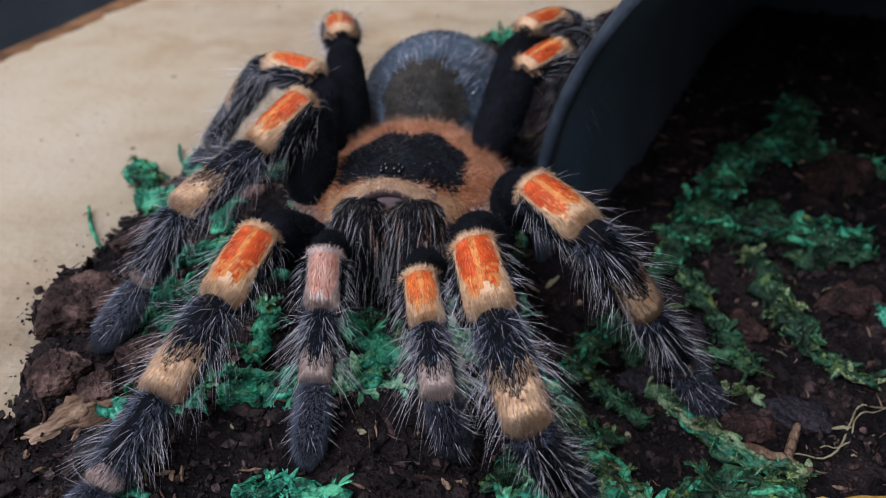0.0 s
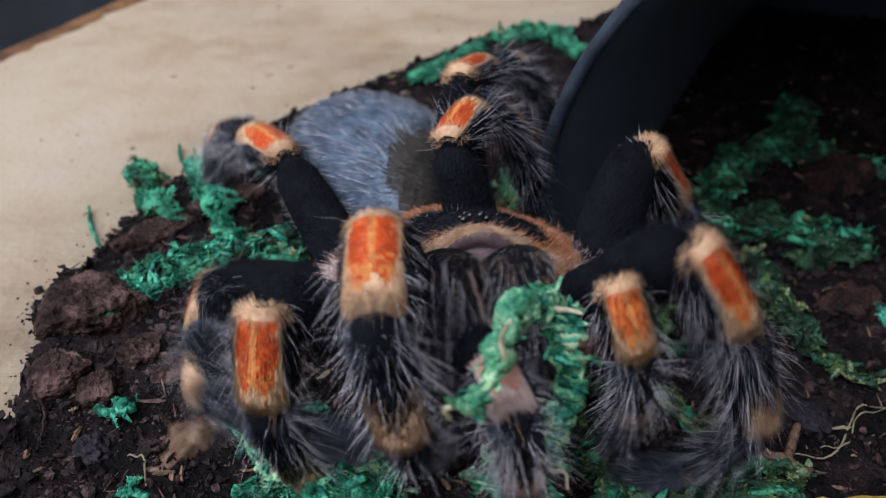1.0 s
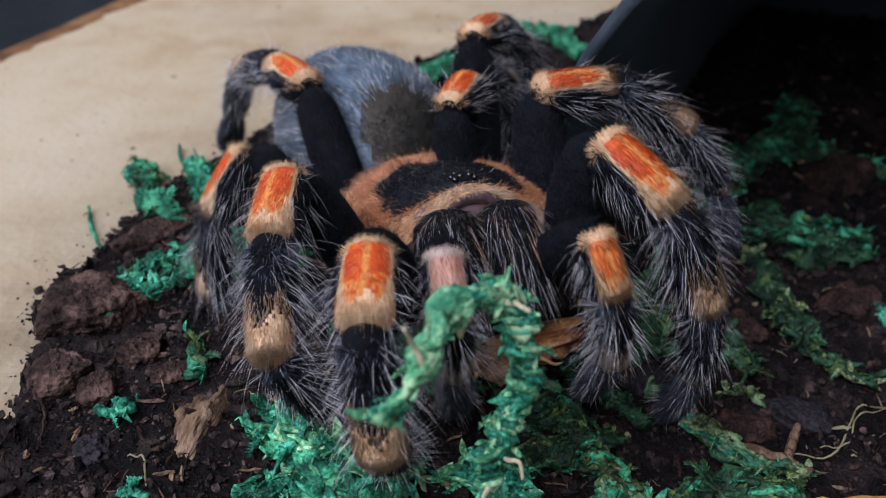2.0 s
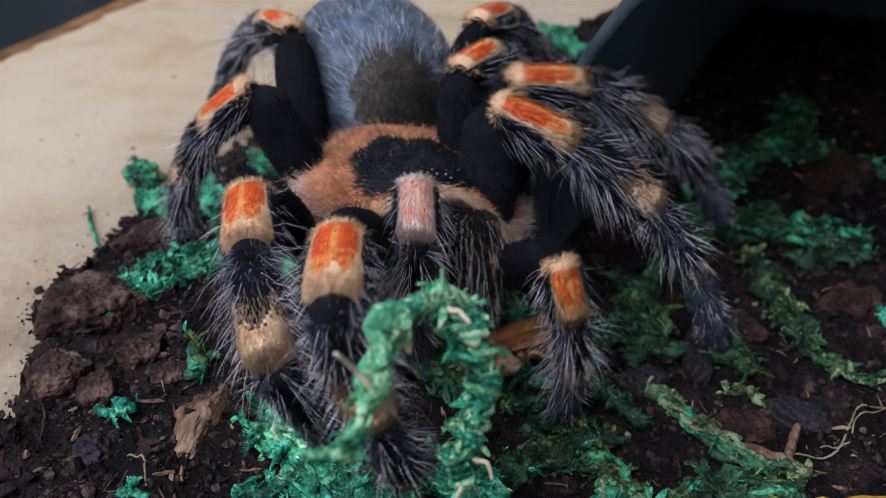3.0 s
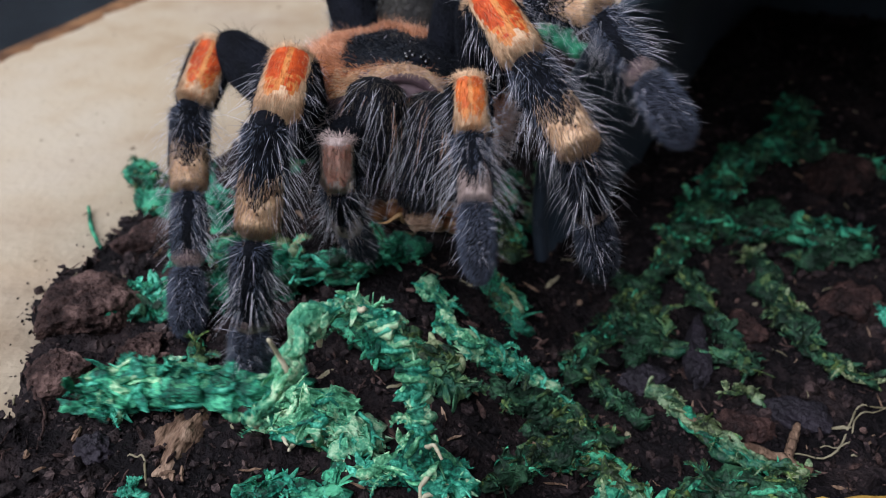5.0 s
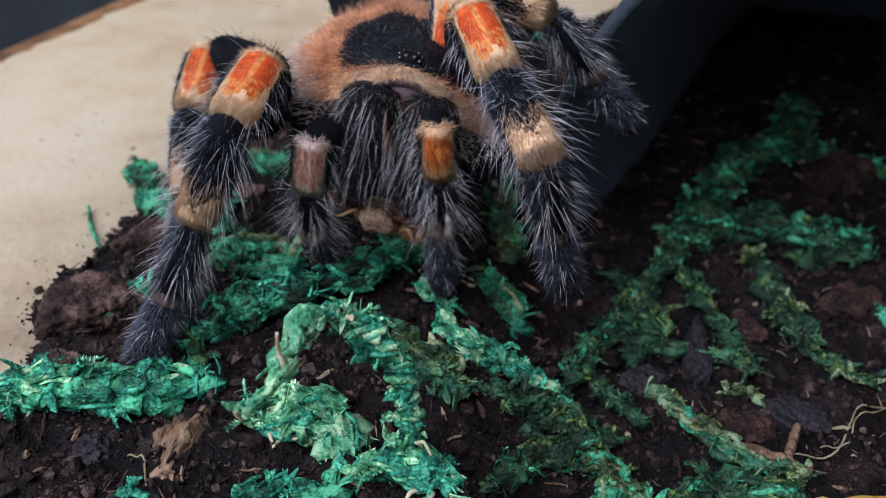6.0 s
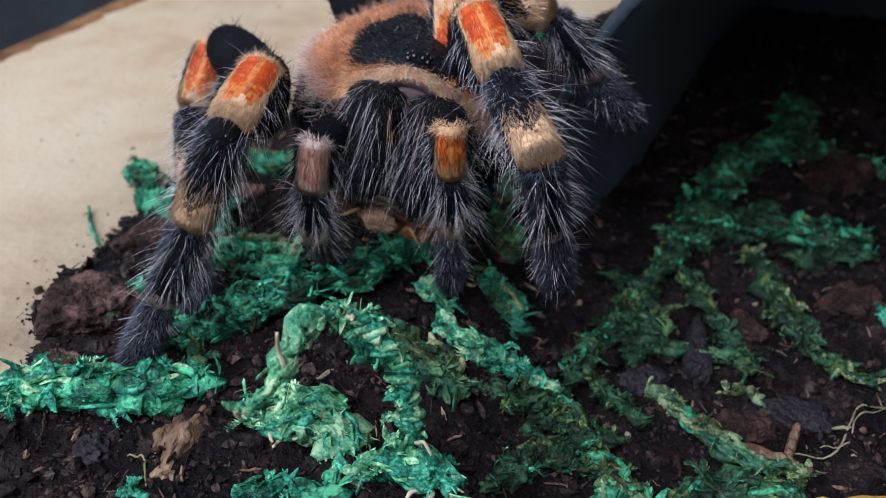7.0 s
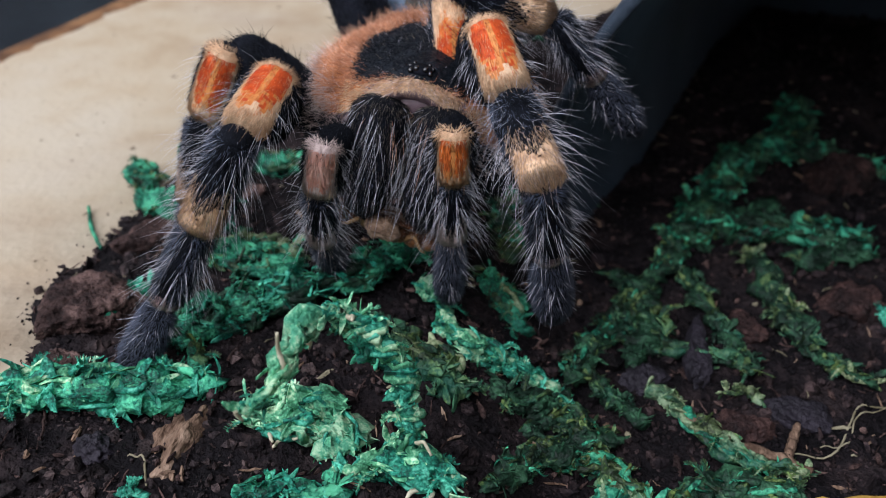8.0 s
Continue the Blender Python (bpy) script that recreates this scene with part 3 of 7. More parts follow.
def moss(path, width, tints, label, name="moss_strand", lift=0.8, origin=None, flat=0.65, roots=0):
    """A strand of preserved moss: a crumpled twisted core, wrapped in bent fleshy lobes and small leaflets."""
    m, fronds = Mesh(), Mesh()
    path = [p if len(p) == 3 else (*p, rest(*p) + lift) for p in path]
    o = np.mean(path, 0) if origin is None else np.asarray(origin, float)
    span = np.linalg.norm(np.diff(path, axis=0), axis=1).sum()
    n = max(16, int(span / 0.36))
    p = spline(np.asarray(path) - o, n)
    wob = rng.normal(size=p.shape) * np.array([1, 1, 0.4])
    for _ in range(2):
        wob[1:-1] = (wob[:-2] + wob[1:-1] + wob[2:]) / 3
    p = p + 0.55 * wob
    env = rng.normal(size=n)
    for _ in range(4):
        env[1:-1] = (env[:-2] + env[1:-1] + env[2:]) / 3
    env = (0.35 + 0.65 * np.sin(np.linspace(0.2, np.pi - 0.2, n)) ** 0.5) * np.clip(0.95 + 0.75 * env, 0.55, 1.5)
    tan0 = unit(np.gradient(p, axis=0))
    side0 = unit(np.cross(tan0, (0.1, 0.15, 1)) + 1e-6)
    up0 = np.cross(side0, tan0)
    weight = np.array([5, 2.5, 1.5][:len(tints)])
    weight = weight / weight.sum()
    hue = np.cumsum(rng.normal(size=n)) * 0.22 + rng.random() * 9  # the dye drifts along the strand

    def dye(i):
        u = (np.abs(np.sin(hue[i])) * 0.62 + 0.45 * rng.random(len(i))) % 1.0
        return np.minimum(np.searchsorted(np.cumsum(weight), u), len(tints) - 1)

    # crumpled core
    ns = 28
    a = np.linspace(0, 2 * np.pi, ns, endpoint=False)
    s = np.linspace(0, span, n)[:, None]
    ring = side0[:, None] * np.cos(a)[None, :, None] + flat * up0[:, None] * np.sin(a)[None, :, None]
    skin = p[:, None] + width * 0.36 * env[:, None, None] * ring
    key = rng.uniform(0, 50, 3)
    fold = np.array([1 - 2.4 * abs(noise.noise(Vector(q * 0.75 + key))) - 1.3 * abs(noise.noise(Vector(q * 1.9 + key))) for q in skin.reshape(-1, 3)]).reshape(n, ns)
    R = width * 0.36 * env[:, None] * (0.85 + 0.45 * fold + 0.15 * np.cos(3 * a[None] + s * 0.9))
    v = p[:, None] + R[..., None] * ring
    v = np.concatenate([v.reshape(-1, 3), p[:1], p[-1:]])
    i, j = np.meshgrid(np.arange(n - 1), np.arange(ns), indexing="ij")
    q0, q1 = i * ns + j, i * ns + (j + 1) % ns
    k = np.arange(ns)
    m.add(v, f4=np.stack([q0, q1, q1 + ns, q0 + ns], -1).reshape(-1, 4), mat=tints[0],
          f3=np.concatenate([np.stack([(k + 1) % ns, k, np.full(ns, n * ns)], -1), np.stack([(n - 1) * ns + k, (n - 1) * ns + (k + 1) % ns, np.full(ns, n * ns + 1)], -1)]))
    # twisted cords along it
    cords = []
    for q in range(int(2 + width * 0.6)):
        ph = rng.uniform(0, 6.28)
        tw = np.linspace(ph, ph + span * rng.uniform(0.1, 0.3), n)
        o2 = p + (width * 0.37 * env)[:, None] * (side0 * np.cos(tw)[:, None] + flat * up0 * np.sin(tw)[:, None]) + 0.08 * rng.normal(size=p.shape)
        i0, i1 = rng.integers(0, max(1, n // 2)), rng.integers(n // 2 + 4, n)
        cord = Mesh()
        tube(cord, o2[i0:i1], rng.uniform(0.2, 0.45) * (1 + 0.35 * np.sin(np.arange(i1 - i0) * 0.9)), tints[(q + 1) % len(tints)], 7, 0.1)
        cords.append(cord)

    def sow(V, f3, f4, pick):
        for q, tint in enumerate(tints):
            sel = np.flatnonzero(pick == q)
            off = (np.arange(len(sel)) * V.shape[1])[:, None, None]
            fronds.add(V[sel].reshape(-1, 3), f3=(f3[None] + off).reshape(-1, 3), f4=(f4[None] + off).reshape(-1, 4), mat=tint)

    # soft rounded lobes, crumpled against the core, some standing off
    B = int(span * width * 1.7)
    ix = rng.integers(0, n, B)
    tan, side, up = tan0[ix], side0[ix], up0[ix]
    a = rng.uniform(-0.4, np.pi + 0.4, B)
    out = unit(side * np.cos(a)[:, None] + up * (np.sin(a) * flat)[:, None])
    rad = (width * 0.36 * env[ix] * rng.uniform(0.6, 0.95, B))[:, None]
    base = p[ix] + rad * (side * np.cos(a)[:, None] + flat * up * np.sin(a)[:, None])
    wild = (rng.random(B) < 0.12)[:, None]
    round_ = unit(np.cross(tan, out))
    turn = rng.uniform(0, 2 * np.pi, (B, 1))
    way = unit(tan * np.sign(np.cos(turn)) * 1.1 + round_ * np.sin(turn) * 0.7 + out * np.where(wild, rng.uniform(0.5, 1.4, (B, 1)), rng.uniform(-0.05, 0.3, (B, 1))))
    L = np.clip(rng.uniform(0.8, 2.8, B) * (0.65 + 0.07 * width), 0.8, 3.4)[:, None]
    w = L * rng.uniform(0.1, 0.22, (B, 1))
    wide = unit(np.cross(way, out + 0.35 * rng.normal(size=(B, 3))))
    thin = np.cross(wide, way)
    thin = thin * np.where((thin * out).sum(1, keepdims=True) < 0, -1, 1)
    bend = (-out * rng.uniform(0.1, 0.7, (B, 1)) + wide * rng.normal(0, 0.3, (B, 1))) * L
    cup, wave = rng.uniform(-0.5, 0.6, (B, 1)), rng.uniform(0, 6.28, (B, 1))
    prof, nr, nv = (0.5, 0.85, 1.05, 1.08, 0.9, 0.5), 6, 8
    V = np.empty((B, nr * nv + 1, 3))
    for r, pr in enumerate(prof):
        t = (r + 0.4) / nr
        c = base + way * L * t + bend * t * t
        for q in range(nv):
            an = 2 * np.pi * q / nv
            x = np.cos(an)
            lift = cup * x * x + 0.22 * np.sin(wave + 5.5 * t + 2.6 * x) + 0.22 * np.sin(an)
            V[:, r * nv + q] = c + w * (pr * (1 + 0.14 * np.sin(wave * 3 + 9 * t)) * wide * x + thin * lift)
    V[:, -1] = base + way * L + bend + thin * w * 0.1
    f4 = np.array([(r * nv + q, r * nv + (q + 1) % nv, (r + 1) * nv + (q + 1) % nv, (r + 1) * nv + q) for r in range(nr - 1) for q in range(nv)])
    f3 = np.array([((nr - 1) * nv + q, (nr - 1) * nv + (q + 1) % nv, nr * nv) for q in range(nv)])
    sow(V, f3, f4, dye(ix))

    # side shoots, feathered with two rows of overlapping leaflets
    starts, ways, outs, sizes, owner = [], [], [], [], []
    for q in range(max(2, int(span * (0.35 + 0.05 * width)))):
        e = rng.integers(1, n - 1)
        a = rng.choice((0.25, np.pi - 0.25)) + rng.normal(0, 0.4)
        o2 = unit(side0[e] * np.cos(a) + up0[e] * np.sin(a) * flat)
        d = unit(o2 + tan0[e] * rng.normal(0, 0.7) + np.array([0, 0, 0.1]))
        length = rng.uniform(1.2, 2.4) * (0.7 + 0.1 * width)
        c0 = p[e] + o2 * width * 0.25 * env[e]
        shoot = spline([c0, c0 + d * length * 0.5 + (0, 0, 0.25), c0 + d * length + rng.normal(0, 0.25, 3) - np.array([0, 0, 0.35])], 12)
        tube(fronds, shoot, np.linspace(0.22, 0.08, 12), tints[e % len(tints)], 5)
        flatway = unit(np.cross(d, np.array([0, 0, 1.0]) + 0.4 * rng.normal(size=3)))
        for h, c1 in enumerate(shoot[1:]):
            for sg in (1, -1):
                starts.append(c1)
                ways.append(d + flatway * sg * 0.9 + rng.normal(0, 0.15, 3))
                outs.append(np.cross(flatway, d) * -1 + rng.normal(0, 0.2, 3))
                sizes.append((0.85 - 0.045 * h) * (0.7 + 0.08 * width))
                owner.append(e)
    # small leaflets over the rest
    k = int(span * width * 1.6)
    i = rng.integers(0, n, k)
    tan, side, up = tan0[i], side0[i], up0[i]
    a = rng.uniform(-0.5, np.pi + 0.5, k)
    rad = width * 0.38 * env[i] * rng.uniform(0.8, 1.1, k)
    out = unit(side * np.cos(a)[:, None] + up * (np.sin(a) * flat)[:, None])
    base = np.concatenate([p[i] + side * (np.cos(a) * rad)[:, None] + up * (np.sin(a) * flat * rad)[:, None], np.array(starts)])
    way = np.concatenate([tan * rng.choice((1, 1, 1, -1), k)[:, None] + out * rng.uniform(-0.1, 0.5, k)[:, None] + 0.5 * rng.normal(size=(k, 3)), np.array(ways)])
    way, out = unit(way), np.concatenate([out + 0.6 * rng.normal(size=(k, 3)), np.array(outs)])
    L = np.concatenate([0.35 + 0.75 * rng.random(k) ** 1.6, np.array(sizes)])
    k, i = len(L), np.concatenate([i, np.array(owner, int)])
    w = L * rng.uniform(0.15, 0.28, k)
    s2 = unit(np.cross(way, out))
    nrm = np.cross(s2, way)
    nrm = nrm * np.where((nrm * out).sum(1, keepdims=True) < 0, -1, 1)
    curl = rng.normal(-0.15, 0.25, k)[:, None]
    V = np.empty((k, 10, 3))
    for q, (t, ww) in enumerate([(0.0, 0.45), (0.35, 1.0), (0.75, 0.8)]):
        c = base + way * (L * t)[:, None] + nrm * curl * (L * t * t)[:, None]
        V[:, q * 3] = c - s2 * (w * ww)[:, None] + nrm * (w * ww * 0.4)[:, None]
        V[:, q * 3 + 1] = c
        V[:, q * 3 + 2] = c + s2 * (w * ww)[:, None] + nrm * (w * ww * 0.4)[:, None]
    V[:, 9] = base + way * L[:, None] + nrm * curl * L[:, None]
    f4 = np.array([(r * 3 + c, r * 3 + c + 1, r * 3 + c + 4, r * 3 + c + 3) for r in range(2) for c in range(2)])
    f3 = np.array([(6, 7, 9), (7, 8, 9)])
    sow(V, f3, f4, dye(i))
    ob = new(name)
    part("stem", m, ob)
    for cord in cords:
        part("cord", cord, ob)
    tagged(part("foliage", fronds, ob), kind="stuff")
    # bare pale root ends
    for q in range(roots):
        c0 = p[rng.integers(2, n - 2)]
        d0 = unit(rng.normal(size=3) * np.array([1, 1, 0.2]) + np.array([0, -0.5, 0]))
        reach = width * 0.4
        e = Mesh()
        tube(e, spline([c0, c0 + d0 * reach, c0 + d0 * (reach + 1.0) + rng.normal(0, 0.3, 3), c0 + d0 * (reach + 1.8) + rng.normal(0, 0.6, 3)], 14), np.linspace(0.26, 0.12, 14) * rng.uniform(0.8, 1.3), "root", 8, 0.1)
        part("root_end", e, ob, "bare pale root end")
    ob.matrix_basis = at(*o)
    return tagged(ob, label, "moss", "moss on the soil")


# ---------------------------------------------------------------- the spider
# lengths of femur, patella, tibia, metatarsus, tarsus, and the hips, in the body's space (+Y ahead, +X its right side)
LENGTHS = {'1': [12.8, 9.8, 10.2, 9.0, 8.4], '2': [12.5, 9.0, 10.4, 8.6, 7.8], '3': [13.0, 8.5, 9.0, 9.0, 8.5], '4': [16.5, 9.5, 11.5, 12.0, 8.5], 'P': [11.5, 6.4, 6.8, 7.8]}
HIPS = {'1': (9.5, 8.0, -3.5), '2': (12, 2.0, -3.5), '3': (11, -4.8, -3.2), '4': (8.2, -9.8, -2.6), 'P': (5.5, 10.5, -3.5)}


def bristles(mesh, radius, length, n, size, where, flat, cap, mat="silver", thick=0.0165, lean=0.45):
    """Long fine hairs that stand off the limb and arch towards its foot."""
    limb_hairs(mesh, radius, length, int(n), mat, size, thick, lean, where, flat, 0.13, 0.75, 0.14, cap, (0, 1, -0.1))


def femur(k, L):
    m = Mesh()
    cap = (0.12, 0.16)
    r = lambda s: k * (1.95 + 0.8 * np.sin(np.pi * np.clip(s * 0.85 + 0.12, 0, 1)))
    lathe(m, r, L, 22, 24, "skin", 1.12, cap=cap)
    limb_hairs(m, r, L, int(7000 * k), "black", (0.35, 0.8), 0.034, 0.8, flat=1.12, spread=0.2, cap=cap)
    limb_hairs(m, r, L, 260, "black", (1.0, 2.4), 0.026, 0.45, flat=1.12, spread=0.2, cap=cap)
    limb_hairs(m, r, L, int(2400 * k), "rose", (0.6, 1.2), 0.026, 0.7, lambda s, t: (s < 0.13) & (t < 1.2), 1.12, 0.25, cap=cap)
    return m


def patella(k, L, tone=("orange", "amber", "cream"), n=1.0):
    """The knee: a pale collar, a dark notch, two flames that fade into the cream end, slate flanks."""
    m = Mesh()
    cap = (0.14, 0.16)
    r = lambda s: k * (1.85 + 0.62 * np.sin(np.pi * np.clip(0.14 + s * 0.74, 0, 1)))
    end = lambda t: 0.82 - 0.3 * np.abs(t - 0.36)
    rim = lambda s: 0.84 * np.sqrt(np.clip(1 - ((s - 0.34) / 0.58) ** 2, 0, 1))
    pale = lambda s: 1.02 + 0.45 * np.clip((s - 0.55) / 0.3, 0, 1)

    def zone(s, t):
        if s < 0.03 or t > pale(s):
            return "skin"
        u = rng.random()
        if s < 0.13 or s > end(t) + 0.1 * (u - 0.5) or t > rim(s) + 0.1 * (u - 0.5):
            return tone[2]
        return tone[0] if t > 0.1 and s < end(t) - 0.3 * u else tone[1]

    lathe(m, r, L, 36, 52, "skin", 0.96, zone, cap=cap)
    put = lambda num, mat, size, thick, lean, where, spread=0.1, curl=0.25: limb_hairs(m, r, L, int(num * n), mat, size, thick, lean, where, 0.96, spread, 0.1, curl, cap)
    chance = lambda s: rng.random(len(s))
    flame = lambda s, t: (t > 0.09 * (1.2 - s)) & (t < rim(s) - 0.04) & (s > 0.13) & (chance(s) < np.minimum((end(t) - s) / 0.3, (rim(s) - t) / 0.12 + 0.3))
    put(15000, tone[0], (0.45, 1.1), 0.026, 0.92, flame)
    put(10000, tone[1], (0.45, 1.1), 0.024, 0.92, lambda s, t: (t < rim(s) + 0.06) & (s > 0.12) & (s < 0.9) & (chance(s) < np.maximum.reduce([0.10 + 0 * s, 1 - np.abs(s - end(t) + 0.08) / 0.2, (t < 0.1) * 0.7, 1 - np.abs(t - rim(s)) / 0.14])))
    put(22000, tone[2], (0.5, 1.2), 0.024, 0.88, lambda s, t: (t < pale(s)) & ((s > 0.95) | (chance(s) < np.maximum.reduce([(s - end(t) + 0.1) / 0.3, (t - rim(s)) / 0.08, 0.06 + 0 * s]))), 0.13)
    put(9000, tone[2], (0.5, 1.0), 0.03, 0.15, lambda s, t: (s < 0.13) & (t < 1.5), 0.3)
    put(2600, "black", (0.3, 0.8), 0.03, 0.85, lambda s, t: (s > 0.1) & (s < 0.36) & (t < 0.34 - 0.8 * (s - 0.1)) & (chance(s) < 0.75) | (t < pale(s)) & (chance(s) < 0.035))
    put(9000, "black", (0.5, 1.2), 0.034, 0.7, lambda s, t: t > pale(s) - 0.05, 0.2)
    put(3000, "slateblue", (0.6, 1.2), 0.026, 0.8, lambda s, t: (t > pale(s) - 0.05) & (s > 0.1), 0.2)
    bristles(m, r, L, 240 * max(n, 0.9), (1.6, 4.0), lambda s, t: (t > 1.0) & (s > 0.05), 0.96, cap)
    bristles(m, r, L, 120 * n, (1.2, 3.0), lambda s, t: t < 1.0, 0.96, cap, "cream", 0.015, 0.75)
    return m


def tibia(k, L, tip=0.52, tone="cream", n=1.0):
    """The shin: slate-black fur; a cream end, cleft by a dark wedge; long arching bristles."""
    m = Mesh()
    cap = (0.06, 0.10)
    r = lambda s: k * (1.95 + 0.22 * np.sin(np.pi * s))
    edge = lambda t: tip + 0.02 - 0.2 * np.clip(t, 0, 0.75) + 0.5 * np.clip(t - 1.0, 0, 1)
    lathe(m, r, L, 44, 48, "skin", 0.97, lambda s, t: tone if 0.98 > s > edge(t) + 0.2 + 0.12 * rng.random() and t < 1.5 else "skin", cap=cap)
    blob(m, (0, 0.2, 0), (k * 1.75, k * 1.5, k * 1.75), "skin", 18, 10)
    put = lambda num, mat, size, thick, lean, where, spread=0.12, curl=0.25: limb_hairs(m, r, L, int(num * n), mat, size, thick, lean, where, 0.97, spread, 0.15, curl, cap)
    chance = lambda s: rng.random(len(s))
    put(6500, "black", (0.5, 1.2), 0.036, 0.8, lambda s, t: chance(s) < (edge(t) + 0.24 - s) / 0.3, 0.17)
    put(4200, "slateblue", (0.6, 1.2), 0.028, 0.7, lambda s, t: (chance(s) < 0.25 + 0.6 * np.clip(t - 0.5, 0, 1)) & (s < edge(t)), 0.18)
    put(3600, "slateblue", (0.7, 1.2), 0.028, 0.45, lambda s, t: (s < 0.22) & (t > 0.5), 0.25)
    put(3000, "black", (0.6, 1.2), 0.034, 0.45, lambda s, t: (s < 0.22) & (t < 0.9), 0.25)
    put(24000, tone, (0.5, 1.2), 0.03, 0.9, lambda s, t: (t < 1.7) & (chance(s) < (s - edge(t) + 0.06) / 0.45), 0.13)
    put(3600, "rose", (0.6, 1.2), 0.024, 0.88, lambda s, t: (s > edge(t) + 0.02) & (t < 1.9), 0.15)
    put(500, "black", (0.3, 1.0), 0.024, 0.88, lambda s, t: (s > edge(t)) & (t < 1.6))
    bristles(m, r, L, 300 * max(n, 0.9), (2.0, 5.6), lambda s, t: (t > 0.25) & (s < 0.9) & ((s < edge(t)) | (t > 1.0)), 0.97, cap)
    bristles(m, r, L, 90 * n, (1.4, 3.2), lambda s, t: (t < 1.2) & (s > 0.4), 0.97, cap, "rose", 0.015, 0.65)
    return m


def metatarsus(k, L, tone="rose", n=1.0):
    m = Mesh()
    cap = (0.10, 0.12)
    r = lambda s: k * (1.62 + 0.2 * np.sin(np.pi * s) - 0.1 * s)
    lathe(m, r, L, 22, 28, "skin", 0.95, lambda s, t: "pink" if 0.98 > s > 0.84 and t < 1.4 else "skin", cap=cap)
    put = lambda num, mat, size, thick, lean, where, spread=0.12, curl=0.25: limb_hairs(m, r, L, int(num * n), mat, size, thick, lean, where, 0.95, spread, 0.15, curl, cap)
    put(4500, "black", (0.5, 1.2), 0.034, 0.72, lambda s, t: s < 0.86, 0.2)
    put(5000, "slateblue", (0.6, 1.2), 0.028, 0.68, lambda s, t: (t > 0.3) & (s < 0.84), 0.18)
    put(5200, tone, (0.5, 1.1), 0.03, 0.82, lambda s, t: (s > 0.80) & (t < 1.7), 0.15)
    bristles(m, r, L, 250 * max(n, 0.9), (1.6, 4.4), lambda s, t: (t > 0.15) & (s < 0.8), 0.95, cap)
    return m


def tarsus(k, L, n=1.0):
    """The foot: a velvety blunt paddle."""
    m = Mesh()
    cap = (0.10, 0.26)
    r = lambda s: k * (1.42 + 0.5 * np.sin(np.pi * np.clip(s, 0, 1) ** 0.9))
    lathe(m, r, L, 24, 26, "skin", 0.82, cap=cap)
    limb_hairs(m, r, L, int(5500 * n), "slate_fur", (0.35, 0.75), 0.037, 0.6, None, 0.82, 0.25, cap=cap)
    limb_hairs(m, r, L, int(1200 * n), "black", (0.35, 0.7), 0.03, 0.8, lambda s, t: t < 0.2 + 0.15 * np.sin(9 * s), 0.82, 0.25, cap=cap)
    limb_hairs(m, r, L, int(2600 * n), "slateblue", (0.6, 1.1), 0.024, 0.6, lambda s, t: t > 0.7, 0.82, 0.25, cap=cap)
    limb_hairs(m, r, L, int(90 * n), "silver", (1.2, 2.6), 0.018, 0.5, lambda s, t: s < 0.8, 0.82, cap=cap)
    base = np.array([[0.45, L * 0.95, -0.3], [-0.45, L * 0.95, -0.3]])
    hairs(m, base, np.array([[0.15, 1, -0.5], [-0.15, 1, -0.5]]), 0.9, 0.13, "fang", 0.5)
    return m


